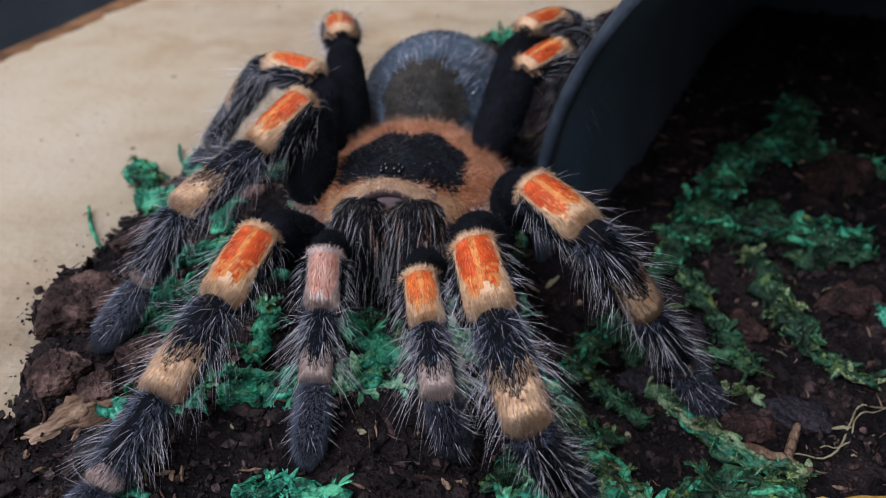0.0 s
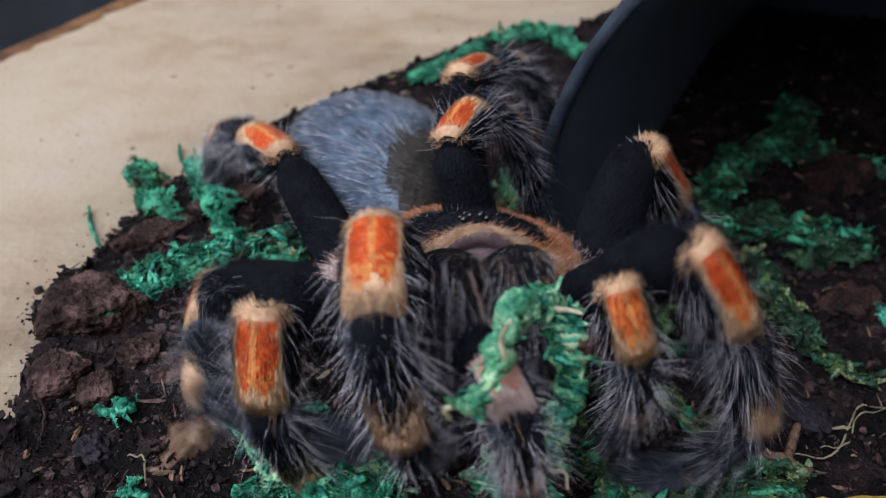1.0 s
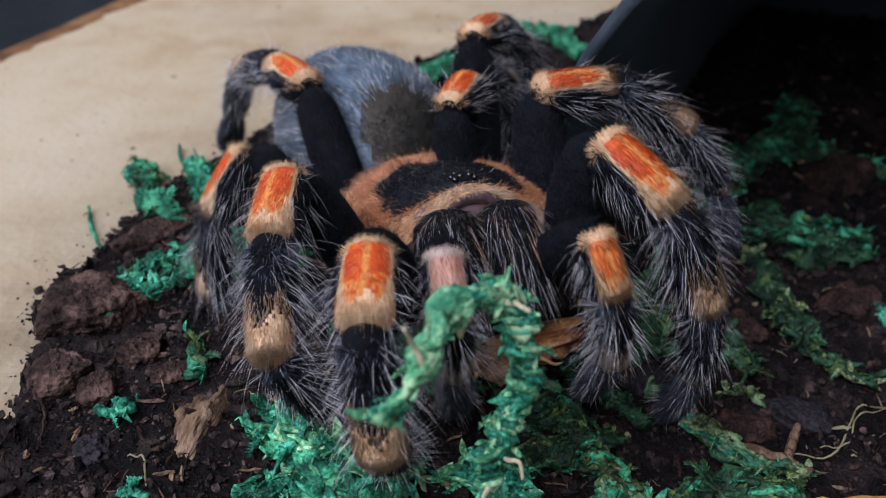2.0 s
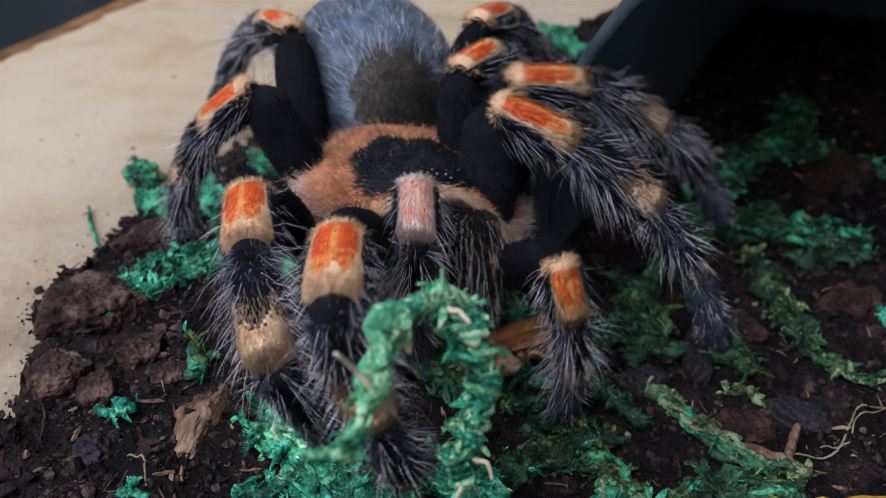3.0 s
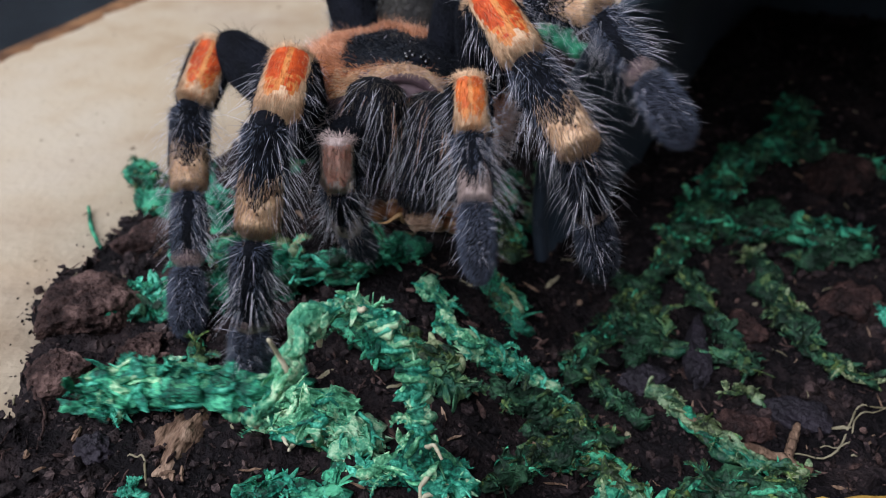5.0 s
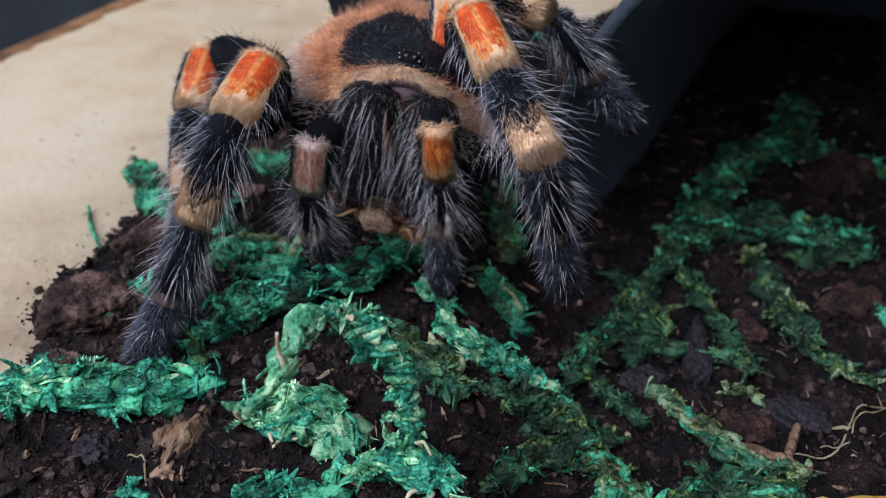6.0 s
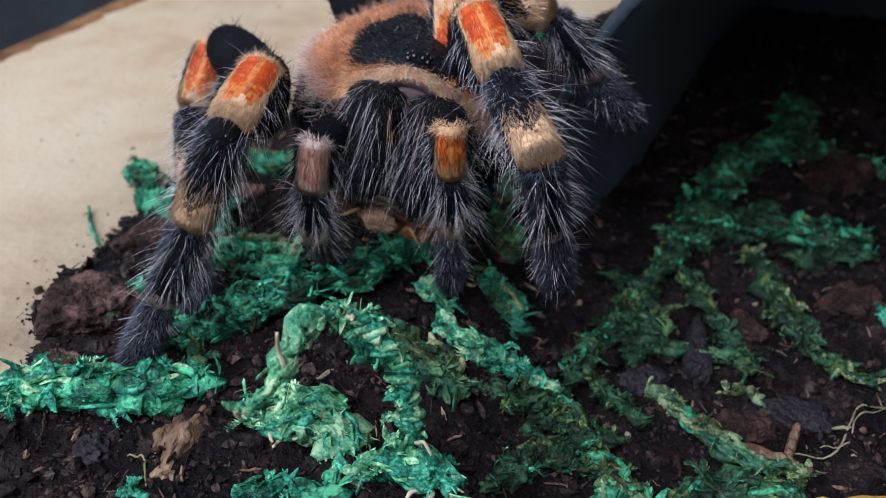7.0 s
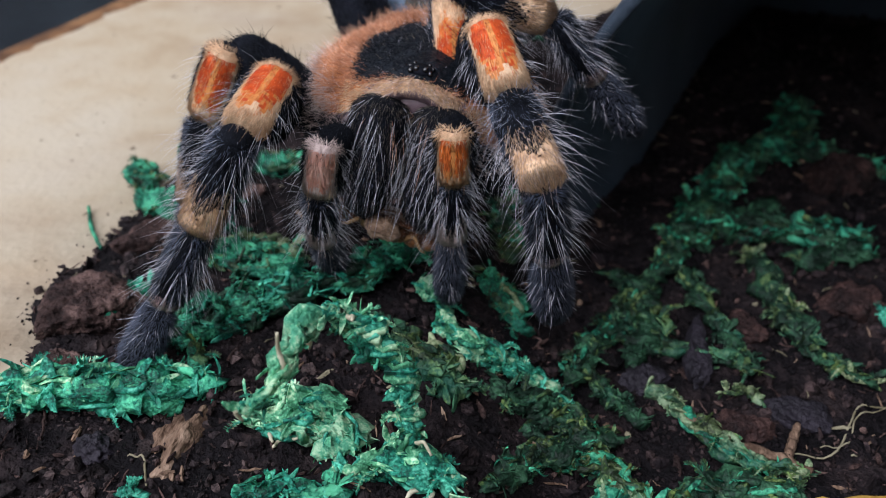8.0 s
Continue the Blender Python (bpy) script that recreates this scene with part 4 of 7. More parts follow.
def carapace():
    m = Mesh()
    nr, nt = 22, 64
    th = np.linspace(0, 2 * np.pi, nt, endpoint=False)
    rho = np.linspace(0, 1, nr + 1) ** 0.8
    R, T = np.meshgrid(rho, th, indexing="ij")

    def surface(R, T):
        x, y = R * np.cos(T) * 12.2, R * np.sin(T) * 11.3
        y = np.where(y > 0, y * (1 - 0.10 * np.abs(x / 11) ** 2), y)
        f = np.clip(y / 10, 0, 1.1) ** 2
        z = 4.9 - (0.034 + 0.07 * f) * x * x - 0.006 * y * y * np.where(y < 0, 0.6, 1.0) - 0.7 * R ** 8
        z = z + 1.0 * np.exp(-((x / 4.0) ** 2) - ((y - 6) / 4.5) ** 2) * (1 - R ** 4) + 0.9 * f * np.exp(-((x / 5) ** 2)) * R ** 4
        z = z - 0.5 * np.exp(-((x / 1.6) ** 2 + ((y + 4.0) / 2.2) ** 2)) - 0.22 * np.cos(T * 8) * R ** 1.5 * (1 - R) * 2.5
        return np.stack([x, y, z], -1)

    black = lambda x, y: (x / 7.9) ** 2 + ((y - 1.6) / 8.0) ** 2 + 0.06 * np.sin(7 * np.arctan2(y, x)) + 0.04 * np.sin(23 * np.arctan2(y, x)) < 1
    v = surface(R, T)
    lip = v[-1] * np.array([0.93, 0.92, 1]) + np.array([0, 0, -1.3])
    low = lip * np.array([0.5, 0.5, 1]) + np.array([0, 0, -0.9])
    v = np.concatenate([v.reshape(-1, 3), lip, low])
    rows = nr + 3
    i, j = np.meshgrid(np.arange(rows - 1), np.arange(nt), indexing="ij")
    a, b = i * nt + j, i * nt + (j + 1) % nt

    def region(x, y, rr):
        if y > 3.0 and rr > 0.83:
            return "cream" if abs(x) < 6.5 else "rust"
        return "shield" if black(x, y) else "rust"

    cen = v[np.stack([a, b, b + nt, a + nt], -1).reshape(-1, 4)].mean(1)
    rr = np.repeat(np.concatenate([(rho[1:] + rho[:-1]) / 2, [1, 1]]), nt)
    m4 = np.array([m.slot(("pink" if c[1] > 2 else "skin") if q > rows - 4 else region(c[0], c[1], s)) for c, s, q in zip(cen, rr, i.ravel())])
    m.add(v, f4=np.stack([a, b, b + nt, a + nt], -1).reshape(-1, 4), mat="skin", m4=m4)

    # coat of hair: combed outwards over the rim, forwards over the face
    def coat(n, mat, size, thick, keep, rise=0.35, comb=1.0, jitter=0.2):
        r, t = np.sqrt(rng.random(n)), rng.uniform(0, 2 * np.pi, n)
        p = surface(r, t)
        k = keep(p[:, 0], p[:, 1], r + rng.normal(0, 0.03, n))
        r, t, p = r[k], t[k], p[k]
        e = 1e-3
        nrm = unit(np.cross(surface(np.minimum(r + e, 1.0), t) - surface(np.minimum(r + e, 1.0) - e, t), surface(r, t + e) - p))
        nrm = nrm * np.where(nrm[:, 2:] < 0, -1, 1)
        out = unit(np.stack([p[:, 0], p[:, 1], -0.25 * np.abs(p[:, 1])], -1))
        hairs(m, p, nrm * rise + out * comb * (1 - rise) + rng.normal(0, jitter, p.shape), size[0] + (size[1] - size[0]) * rng.random(len(p)), thick, mat, 0.2)

    soft = lambda x, y: black(x * rng.normal(1, 0.07, len(x)), y + rng.normal(0, 0.5, len(x)))
    lip = lambda x, y, r: (r > 0.82) & (y > 3.0) & (np.abs(x) < 7.5)
    coat(26000, "rust", (0.6, 1.2), 0.032, lambda x, y, r: ~soft(x, y) & ~lip(x, y, r), 0.5, 1.0, 0.3)
    coat(9000, "tan", (0.7, 1.2), 0.026, lambda x, y, r: ~soft(x, y) & ~lip(x, y, r), 0.5, 1.0, 0.35)
    coat(5000, "amber", (0.7, 1.2), 0.03, lambda x, y, r: (r > 0.75) & (y > -3) & (np.abs(x) > 4.5) & ~soft(x, y), 0.4, 1.0, 0.3)
    coat(26000, "cream", (0.6, 1.2), 0.026, lip, 0.25, 1.0, 0.25)
    coat(8000, "rose", (0.6, 1.2), 0.026, lambda x, y, r: lip(x, y, r) & (np.abs(x) < 4.5), 0.3, 1.0, 0.28)
    coat(2600, "umber", (0.3, 0.7), 0.022, lambda x, y, r: lip(x, y, r) & (r > 0.93), 0.3, 1.0, 0.3)
    coat(15000, "rose", (1.3, 3.4), 0.024, lambda x, y, r: (r > 0.91) & (y > -3) & (np.abs(x) > 7.8), 0.4, 1.0, 0.5)
    coat(9000, "black", (0.35, 0.8), 0.026, lambda x, y, r: soft(x, y) & (r < 0.9), 0.3, 0.8, 0.35)
    coat(260, "umber", (0.6, 1.2), 0.02, lambda x, y, r: black(x, y) & (x > 0), 0.4, 0.6, 0.4)
    coat(60, "silver", (0.8, 1.5), 0.018, lambda x, y, r: black(x, y), 0.5, 0.6, 0.3)
    coat(900, "rose", (1.2, 2.2), 0.022, lambda x, y, r: (r > 0.86) & (y < -6) & (np.abs(x) < 2.5), 0.75, 1.0, 0.35)
    coat(6000, "tan", (1.1, 2.4), 0.022, lambda x, y, r: (r > 0.8) & (y < 2), 0.75, 0.9, 0.35)
    return m


def abdomen():
    m = Mesh()
    rad = np.array([10.3, 14.5, 9.6])
    c = np.array([0, -16.0, 2.2])
    d, v = blob(m, c, rad, "dusk", 48, 32, 0.02, 0.3)
    # the bald dark patch in front
    mid = unit((v[m.f4[0]].mean(1) - c) / rad)
    dark = ((mid[:, 0] / 0.55) ** 2 + ((mid[:, 1] - 0.8) / 0.42) ** 2 + ((mid[:, 2] - 0.5) / 0.7) ** 2 + 0.25 * np.sin(mid[:, 0] * 19) * np.sin(mid[:, 2] * 17)) < 1.0
    m.m4[0] = np.where(dark, m.slot("brown"), m.m4[0])
    n = 52000
    d = unit(rng.normal(size=(n, 3)))
    d = d[d[:, 2] > -0.55]
    p = c + d * rad
    nrm = unit(d / rad)
    back = unit(np.cross(np.cross(nrm, np.array([0, -1.0, -0.15])), nrm))
    u = rng.random(len(p))
    patch = np.exp(-((d[:, 0] / 0.55) ** 2 + ((d[:, 1] - 0.80) / 0.42) ** 2 + ((d[:, 2] - 0.5) / 0.7) ** 2))
    fore = patch > 0.18 + 0.4 * u
    k = ~fore & (u < 0.9)
    hairs(m, p[k], nrm[k] * 0.3 + back[k] * 0.7 + rng.normal(0, 0.15, p[k].shape), 0.5 + 0.7 * rng.random(k.sum()), 0.034, "dusk", 0.2, short=True)
    hairs(m, p[fore], nrm[fore] * 0.6 + back[fore] * 0.4 + rng.normal(0, 0.3, p[fore].shape), 0.4 + 0.6 * rng.random(fore.sum()), 0.04, "brown", 0.2, short=True)
    k = ~fore & (u > 0.95) & (d[:, 1] < 0.7)
    hairs(m, p[k], nrm[k] * 0.25 + back[k] * 0.75 + rng.normal(0, 0.12, p[k].shape), 1.4 + 2.2 * rng.random(k.sum()), 0.03, "silver", 0.35)
    return m


def chelicera(sg):
    """One jaw, from its hinge under the carapace's rim, along +Y."""
    m = Mesh()
    L = 12.0
    cap = (0.16, 0.14)
    r = lambda s: 2.6 + 0.5 * np.sin(np.pi * np.clip(s + 0.15, 0, 1)) - 0.6 * s ** 3
    lathe(m, r, L, 26, 32, "skin", 1.12, cap=cap)
    put = lambda num, mat, size, thick, lean, where, spread=0.1, curl=0.25: limb_hairs(m, r, L, num, mat, size, thick, lean, where, 1.12, spread, 0.2, curl, cap)
    chance = lambda s: rng.random(len(s))
    put(6500, "black", (0.5, 1.2), 0.034, 0.88, lambda s, t: s > 0.02)
    put(6000, "plum", (0.5, 1.2), 0.026, 0.92, lambda s, t: (t < 1.9) & (chance(s) < 0.7))
    put(8000, "umber", (0.5, 1.2), 0.024, 0.88, lambda s, t: (chance(s) < 0.85 - 0.8 * s) & (t < 1.6))
    put(5000, "slateblue", (0.6, 1.2), 0.026, 0.92, lambda s, t: (t < 1.9) & (chance(s) < np.clip(s * 1.3 - 0.45, 0, 0.8)))
    bristles(m, r, L, 240, (2.4, 5.6), lambda s, t: (s > 0.06) & (s < 0.85) & (t < 1.7), 1.12, cap, lean=0.72)
    bristles(m, r, L, 110, (1.6, 3.6), lambda s, t: (s > 0.04) & (s < 0.5) & (t > 0.2) & (t < 1.6), 1.12, cap, "tan", 0.018, 0.72)
    put(1200, "plum", (1.3, 2.6), 0.03, 0.55, lambda s, t: (s > 0.6) & (t > 1.7))
    return m


def fang():
    m = Mesh()
    p = spline([(0, 0, 0), (0, 1.6, -1.6), (0, 1.2, -4.2), (0, -0.4, -6.0)], 14)
    tube(m, p, np.linspace(1.15, 0.12, 14), "fang", 9)
    return m


def coxa():
    m = Mesh()
    r = lambda s: 2.4 + 0.35 * np.sin(np.pi * s)
    lathe(m, r, 6.5, 12, 16, "skin", 0.95)
    limb_hairs(m, r, 6.5, 1300, "black", (0.6, 1.2), 0.04, 0.6)
    limb_hairs(m, r, 6.5, 1500, "rose", (0.9, 2.4), 0.026, 0.5, lambda s, t: (s > 0.2) & (t < 1.4), spread=0.3)
    return m


def build_spider():
    spider = tagged(new("spider"), "large hairy black tarantula with orange knees and orange-rimmed carapace", "spider")
    shield = part("carapace", carapace(), spider, "black shield with a furry rust-orange rim")
    shield.matrix_basis = at(0, 0, 0.8)
    under = Mesh()
    blob(under, (0, -0.5, -3.0), (8.0, 9.5, 2.6), "skin", 24, 14, 0.03)
    d = unit(rng.normal(size=(1500, 3)))
    hairs(under, np.array([0, -0.5, -3.0]) + d * [8, 9.5, 2.6], d + rng.normal(0, 0.3, d.shape), 1.0, 0.045, "black")
    part("sternum", under, spider, "black furry underside")
    ab = part("abdomen", abdomen(), spider, "slate-blue abdomen with long pale bristles")
    ab.matrix_basis = at(0, -9.0, 0.5)
    waist = Mesh()
    blob(waist, (0, -10.5, 0.0), (2.4, 3.0, 2.2), "skin", 14, 10)
    part("pedicel", waist, spider)
    turret = Mesh()
    blob(turret, (0, 7.6, 5.9), (1.3, 1.0, 0.7), "skin", 16, 10)
    tub = part("eye_mound", turret, spider, "small raised mound of shiny eyes")
    for x, y, z, r in ((0.45, 8.2, 6.3, 0.3), (-0.45, 8.2, 6.3, 0.3), (1.0, 8.25, 6.0, 0.3), (-1.0, 8.25, 6.0, 0.3),
                       (1.15, 7.4, 6.1, 0.24), (-1.15, 7.4, 6.1, 0.24), (0.75, 7.2, 6.4, 0.2), (-0.75, 7.2, 6.4, 0.2)):
        e = Mesh()
        blob(e, (x, y, z), (r, r, r), "eye", 12, 8)
        part("eye", e, tub)
    face = Mesh()
    blob(face, (0, 8.2, 2.2), (5.6, 2.2, 2.7), "pink", 22, 14, 0.03)
    part("face", face, spider, "dull pink skin under the shield's lip")
    jaws = {}
    for side, sg in (("R", 1), ("L", -1)):
        j = part("chelicera", chelicera(sg), spider, "dark bristly jaw")
        j.matrix_basis = at(sg * 2.95, 9.2, 3.4, -60, 0, -sg * 0.8)
        f = part("fang", fang(), j, "glossy black curved fang")
        f.matrix_basis = at(0, 10.2, -1.0, 20, 0, 0)
        jaws[side] = j
    legs = {}
    size = {"1": 1.0, "2": 0.97, "3": 0.9, "4": 0.95}
    for n in "1234":
        k, L = size[n], LENGTHS[n]
        d = 1.0 if n in "12" else 0.45
        meshes = [femur(k, L[0]).data("leg"), patella(k, L[1], n=d).data("patella"), tibia(k, L[2], n=d).data("tibia"),
                  metatarsus(k, L[3], n=d).data("metatarsus"), tarsus(k, L[4], d).data("tarsus")]
        for side in "RL":
            leg = part("leg", meshes[0], spider, "hairy black leg with an orange knee")
            segs = [part(nm, me, leg, lb) for nm, me, lb in zip(("patella", "tibia", "metatarsus", "tarsus"), meshes[1:],
                    ("orange knee with a cream end", "bristly dark shin with a cream end", "bristly dark segment with a pale ring", "furry blue-black foot"))]
            legs[side + n] = (leg, segs)
    L = LENGTHS["P"]
    shared = [femur(0.72, L[0]).data("palp"), None, tibia(0.72, L[2], 0.62, "rose", 0.75).data("tibia"), tarsus(0.8, L[3], 0.9).data("tarsus")]
    for side, tone in (("R", ("salmon", "salmon", "rose")), ("L", ("flame", "amber", "cream"))):
        leg = part("palp", shared[0], spider, "short bristly feeler leg")
        knee = patella(0.74, L[1], tone, 0.7).data("patella")
        legs[side + "P"] = (leg, [part("patella", knee, leg, "pale orange knee"), part("tibia", shared[2], leg), part("tarsus", shared[3], leg, "furry blue-black foot")])
    cox = coxa().data("coxa")
    for n in "1234":
        for sg in (1, -1):
            h = np.array(HIPS[n]) * (sg, 1, 1)
            c = part("coxa", cox, spider)
            yaw = math.degrees(math.atan2(h[0], h[1] + 0.5))
            s, co_ = math.sin(radians(yaw)), math.cos(radians(yaw))
            c.matrix_basis = at(h[0] - 5.6 * s, h[1] - 5.6 * co_, h[2] - 0.6, 6, 0, -yaw)
    return spider, ab, jaws, legs


def build_prey():
    """A small brown roach, held in the jaws."""
    roach = tagged(new("cockroach"), "small brown cockroach caught under the spider's jaws", "insect")
    for i in range(7):
        body = Mesh()
        y = -5.2 + i * 1.6
        blob(body, (0, y, 0), (2.7 - 0.13 * (i - 2.5) ** 2, 1.25, 1.35 - 0.04 * (i - 3) ** 2), "shell", 18, 10, 0.03, 0.8, seed=i)
        part("body_segment", body, roach, "ringed chestnut body")
    for sg in (1, -1):
        w = Mesh()
        blob(w, (sg * 1.2, -1.6, 1.15), (1.6, 5.2, 0.45), "shell", 20, 12, 0.05, 0.5, seed=sg)
        part("wing_case", w, roach, "flat chestnut wing case")
    head = Mesh()
    blob(head, (0, 6.2, -0.2), (1.5, 1.2, 1.2), "shell", 16, 10)
    part("head", head, roach)
    for sg in (1, -1):
        for y, f in ((3.5, 0.6), (1.4, 0.1), (-1.0, -0.6)):
            l = Mesh()
            p = spline([(sg * 1.8, y, -0.4), (sg * 2.9, y + f * 1.2, 0.5), (sg * 2.9, y + f * 3.0, -0.5), (sg * 2.3, y + f * 4.4, -0.9)], 12)
            tube(l, p, np.linspace(0.34, 0.08, 12), "limb", 7)
            part("leg", l, roach, "tan jointed leg")
    crumb = Mesh()
    blob(crumb, (-3.3, 1.9, 0.6), (1.4, 1.9, 1.4), "flake", 18, 12, 0.5, 0.9, seed=3)
    part("crumb", crumb, roach, "grey-brown crumb of soil stuck on")
    return roach


# ---------------------------------------------------------------- everything in its place
def build_moss():
    moss([(-34.8, 82.6), (-33.3, 86.2), (-30.0, 88.6)], 3.3, ('green', 'teal'), "dark green feathery moss strand on soil")
    moss([(-43.0, 120.7), (-39.2, 111.4), (-33.6, 103.2)], 4.3, ('green', 'olive'), "dark green feathery moss strand on soil")
    moss([(-26.4, 94.0), (-21.7, 91.2), (-16.1, 93.6)], 4.0, ('green', 'olive'), "dark green feathery moss strand on soil")
    moss([(-17.4, 57.2), (-13.6, 57.6), (-8.2, 56.5)], 3.0, ('green', 'teal'), "bright teal-dyed moss tuft on dark soil")
    moss([(-2.5, 89.2), (1.0, 80.9), (5.1, 78.0), (10.3, 78.7), (13.2, 73.6)], 3.8, ('pale', 'teal', 'green'), "pale blue-green twisted moss strand on soil")
    moss([(-4.1, 79.2), (-0.8, 74.6), (0.9, 70.8)], 5.1, ('olive', 'deep', 'lichen'), "dull olive-green dry moss strand on soil")
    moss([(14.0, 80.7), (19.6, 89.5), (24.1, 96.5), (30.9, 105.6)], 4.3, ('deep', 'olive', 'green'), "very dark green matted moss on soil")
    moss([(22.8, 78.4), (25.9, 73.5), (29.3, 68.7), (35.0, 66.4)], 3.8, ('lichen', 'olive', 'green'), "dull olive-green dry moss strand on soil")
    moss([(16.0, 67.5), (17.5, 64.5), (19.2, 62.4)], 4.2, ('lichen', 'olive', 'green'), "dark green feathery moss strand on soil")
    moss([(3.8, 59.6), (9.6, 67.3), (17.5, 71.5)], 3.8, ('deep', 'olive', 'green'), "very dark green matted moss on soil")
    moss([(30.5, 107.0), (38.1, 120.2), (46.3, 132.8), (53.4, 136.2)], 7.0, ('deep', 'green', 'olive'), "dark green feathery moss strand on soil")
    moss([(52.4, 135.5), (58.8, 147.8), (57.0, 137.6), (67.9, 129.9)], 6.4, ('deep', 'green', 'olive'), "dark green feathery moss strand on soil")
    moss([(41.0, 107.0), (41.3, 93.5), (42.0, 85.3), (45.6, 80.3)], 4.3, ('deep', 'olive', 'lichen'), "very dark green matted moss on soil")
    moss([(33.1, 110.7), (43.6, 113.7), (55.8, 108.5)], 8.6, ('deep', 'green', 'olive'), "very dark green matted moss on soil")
    moss([(48.8, 93.5), (51.3, 92.7), (53.2, 90.6)], 2.1, ("teal",), "bright teal-dyed moss tuft on dark soil")
    moss([(21.1, 63.8), (27.3, 65.3), (33.9, 63.9)], 3.4, ('deep', 'olive', 'green'), "very dark green matted moss on soil")
    moss([(11.0, 168.3), (18.7, 173.0), (24.9, 162.6)], 6.4, ("green",), "dark green feathery moss strand on soil")
    moss([(-4.6, 149.1), (1.6, 156.2), (7.9, 168.3)], 4.5, ("green",), "dark green feathery moss strand on soil")
    moss([(15.7, 129.9), (16.9, 124.5), (20.2, 121.0)], 4.7, ('olive', 'deep'), "dull olive-green dry moss strand on soil")
    moss([(-25.8, 79.2), (-24.6, 75.4), (-24.6, 72.3)], 1.9, ('olive', 'green'), "dull olive-green dry moss strand on soil")
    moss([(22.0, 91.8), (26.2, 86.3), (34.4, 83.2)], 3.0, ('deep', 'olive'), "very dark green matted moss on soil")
    moss([(5.1, 93.7), (7.6, 90.1), (9.3, 86.0)], 4.6, ('green', 'olive', 'lichen'), "very dark green matted moss on soil")
    moss([(-31.7, 67.6), (-30.8, 68.2), (-29.4, 68.1)], 1.5, ("teal",), "bright teal-dyed moss tuft on dark soil")
    moss([(-27.6, 57.1), (-26.7, 57.4), (-25.7, 57.0)], 1.1, ("teal",), "bright teal-dyed moss tuft on dark soil")
    moss([(-35.6, 121.6), (-31.4, 111.4), (-26.8, 101.1)], 4.6, ('green', 'teal'), "dark green feathery moss strand on soil")
    moss([(-31.6, 92.1), (-27.8, 95.8), (-21.1, 95.8)], 4.1, ('green', 'teal'), "dark green feathery moss strand on soil")
    moss([(-9.9, 82.2), (-7.2, 78.2), (-5.3, 74.5)], 4.7, ('green', 'deep'), "dark green feathery moss strand on soil")
    moss([(12.0, 68.4), (16.7, 66.7), (14.6, 63.1)], 4.0, ('green', 'olive', 'lichen'), "dark green feathery moss strand on soil")
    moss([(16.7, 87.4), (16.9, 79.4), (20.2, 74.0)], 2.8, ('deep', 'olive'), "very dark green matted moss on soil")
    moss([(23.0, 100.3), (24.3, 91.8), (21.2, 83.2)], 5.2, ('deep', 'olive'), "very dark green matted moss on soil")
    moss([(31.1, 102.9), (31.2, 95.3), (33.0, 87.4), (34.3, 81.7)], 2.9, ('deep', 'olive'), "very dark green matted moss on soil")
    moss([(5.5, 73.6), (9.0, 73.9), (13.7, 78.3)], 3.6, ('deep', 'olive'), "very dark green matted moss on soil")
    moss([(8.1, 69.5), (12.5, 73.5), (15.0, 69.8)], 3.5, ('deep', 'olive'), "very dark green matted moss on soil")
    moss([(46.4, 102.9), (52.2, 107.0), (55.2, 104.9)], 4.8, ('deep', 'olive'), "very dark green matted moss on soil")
    moss([(31.0, 77.5), (33.1, 78.4), (33.4, 76.4)], 1.4, ('olive', 'lichen'), "dull olive-green dry moss strand on soil")
    moss([(16.7, 124.5), (13.8, 115.9), (11.4, 109.7)], 4.2, ('green', 'lichen', 'olive'), "dull olive-green dry moss strand on soil")
    moss([(10.0, 124.5), (7.7, 111.2), (8.6, 101.2)], 4.4, ('olive', 'green', 'lichen'), "dull olive-green dry moss strand on soil")
    moss([(-28.0, 122.0), (-23.0, 118.0), (-19.5, 120.0)], 4.2, ('green', 'olive', 'lichen'), "dark green feathery moss strand on soil")
    moss([(-26.0, 98.0), (-21.4, 97.2), (-16.4, 95.2)], 3.6, ('lichen', 'green', 'olive'), "dull olive-green dry moss strand on soil")


build_setting()
build_chips()
build_pot()
build_debris()
build_moss()
arch_stalk = moss([(1.5, 0.5, -13), (1.0, 0.3, -7), (0, 0, 0), (0.6, 0.2, 3.5), (1.8, 0, 7), (2.6, 0, 10.5), (2.2, 0, 13.5), (0.8, 0, 15.6), (-1.0, 0, 16.4)], 2.6, ("teal", "pale", "pale"),
                  "arched teal moss strand dragged along by the spider", "loose_moss", origin=(0, 0, 0), flat=0.9, roots=3)
arch_tip = moss([(1.4, 0, 0.2), (0, 0, 0), (-1.4, 0, -1.6), (-1.6, 0, -4.5), (-1.0, 0, -7.5), (-0.4, 0, -10.5), (0, 0, -13)], 2.3, ("pale", "teal", "pale"),
                "drooping teal moss tip with a pale end", "loose_moss", origin=(0, 0, 0), flat=0.9, roots=3)
arch_frill = moss([(0, 0, 0.5), (0.6, 0, -1.5), (0.4, 0, -3.6)], 2.2, ("teal", "green"), "short teal moss frill hanging from the arched strand", "loose_moss", origin=(0, 0, 0), flat=0.9)
ragged_moss = moss([(-5, 1, 0.6), (-2, -0.5, 1.6), (1, 0.5, 1.6), (3.5, -2, 1.0), (4.5, -5, 0.8)], 7.0, ("pale", "pale", "teal"), "pale ragged moss clump dragged along by the spider", "loose_moss", lift=0, origin=(0, 0, 0), roots=4)
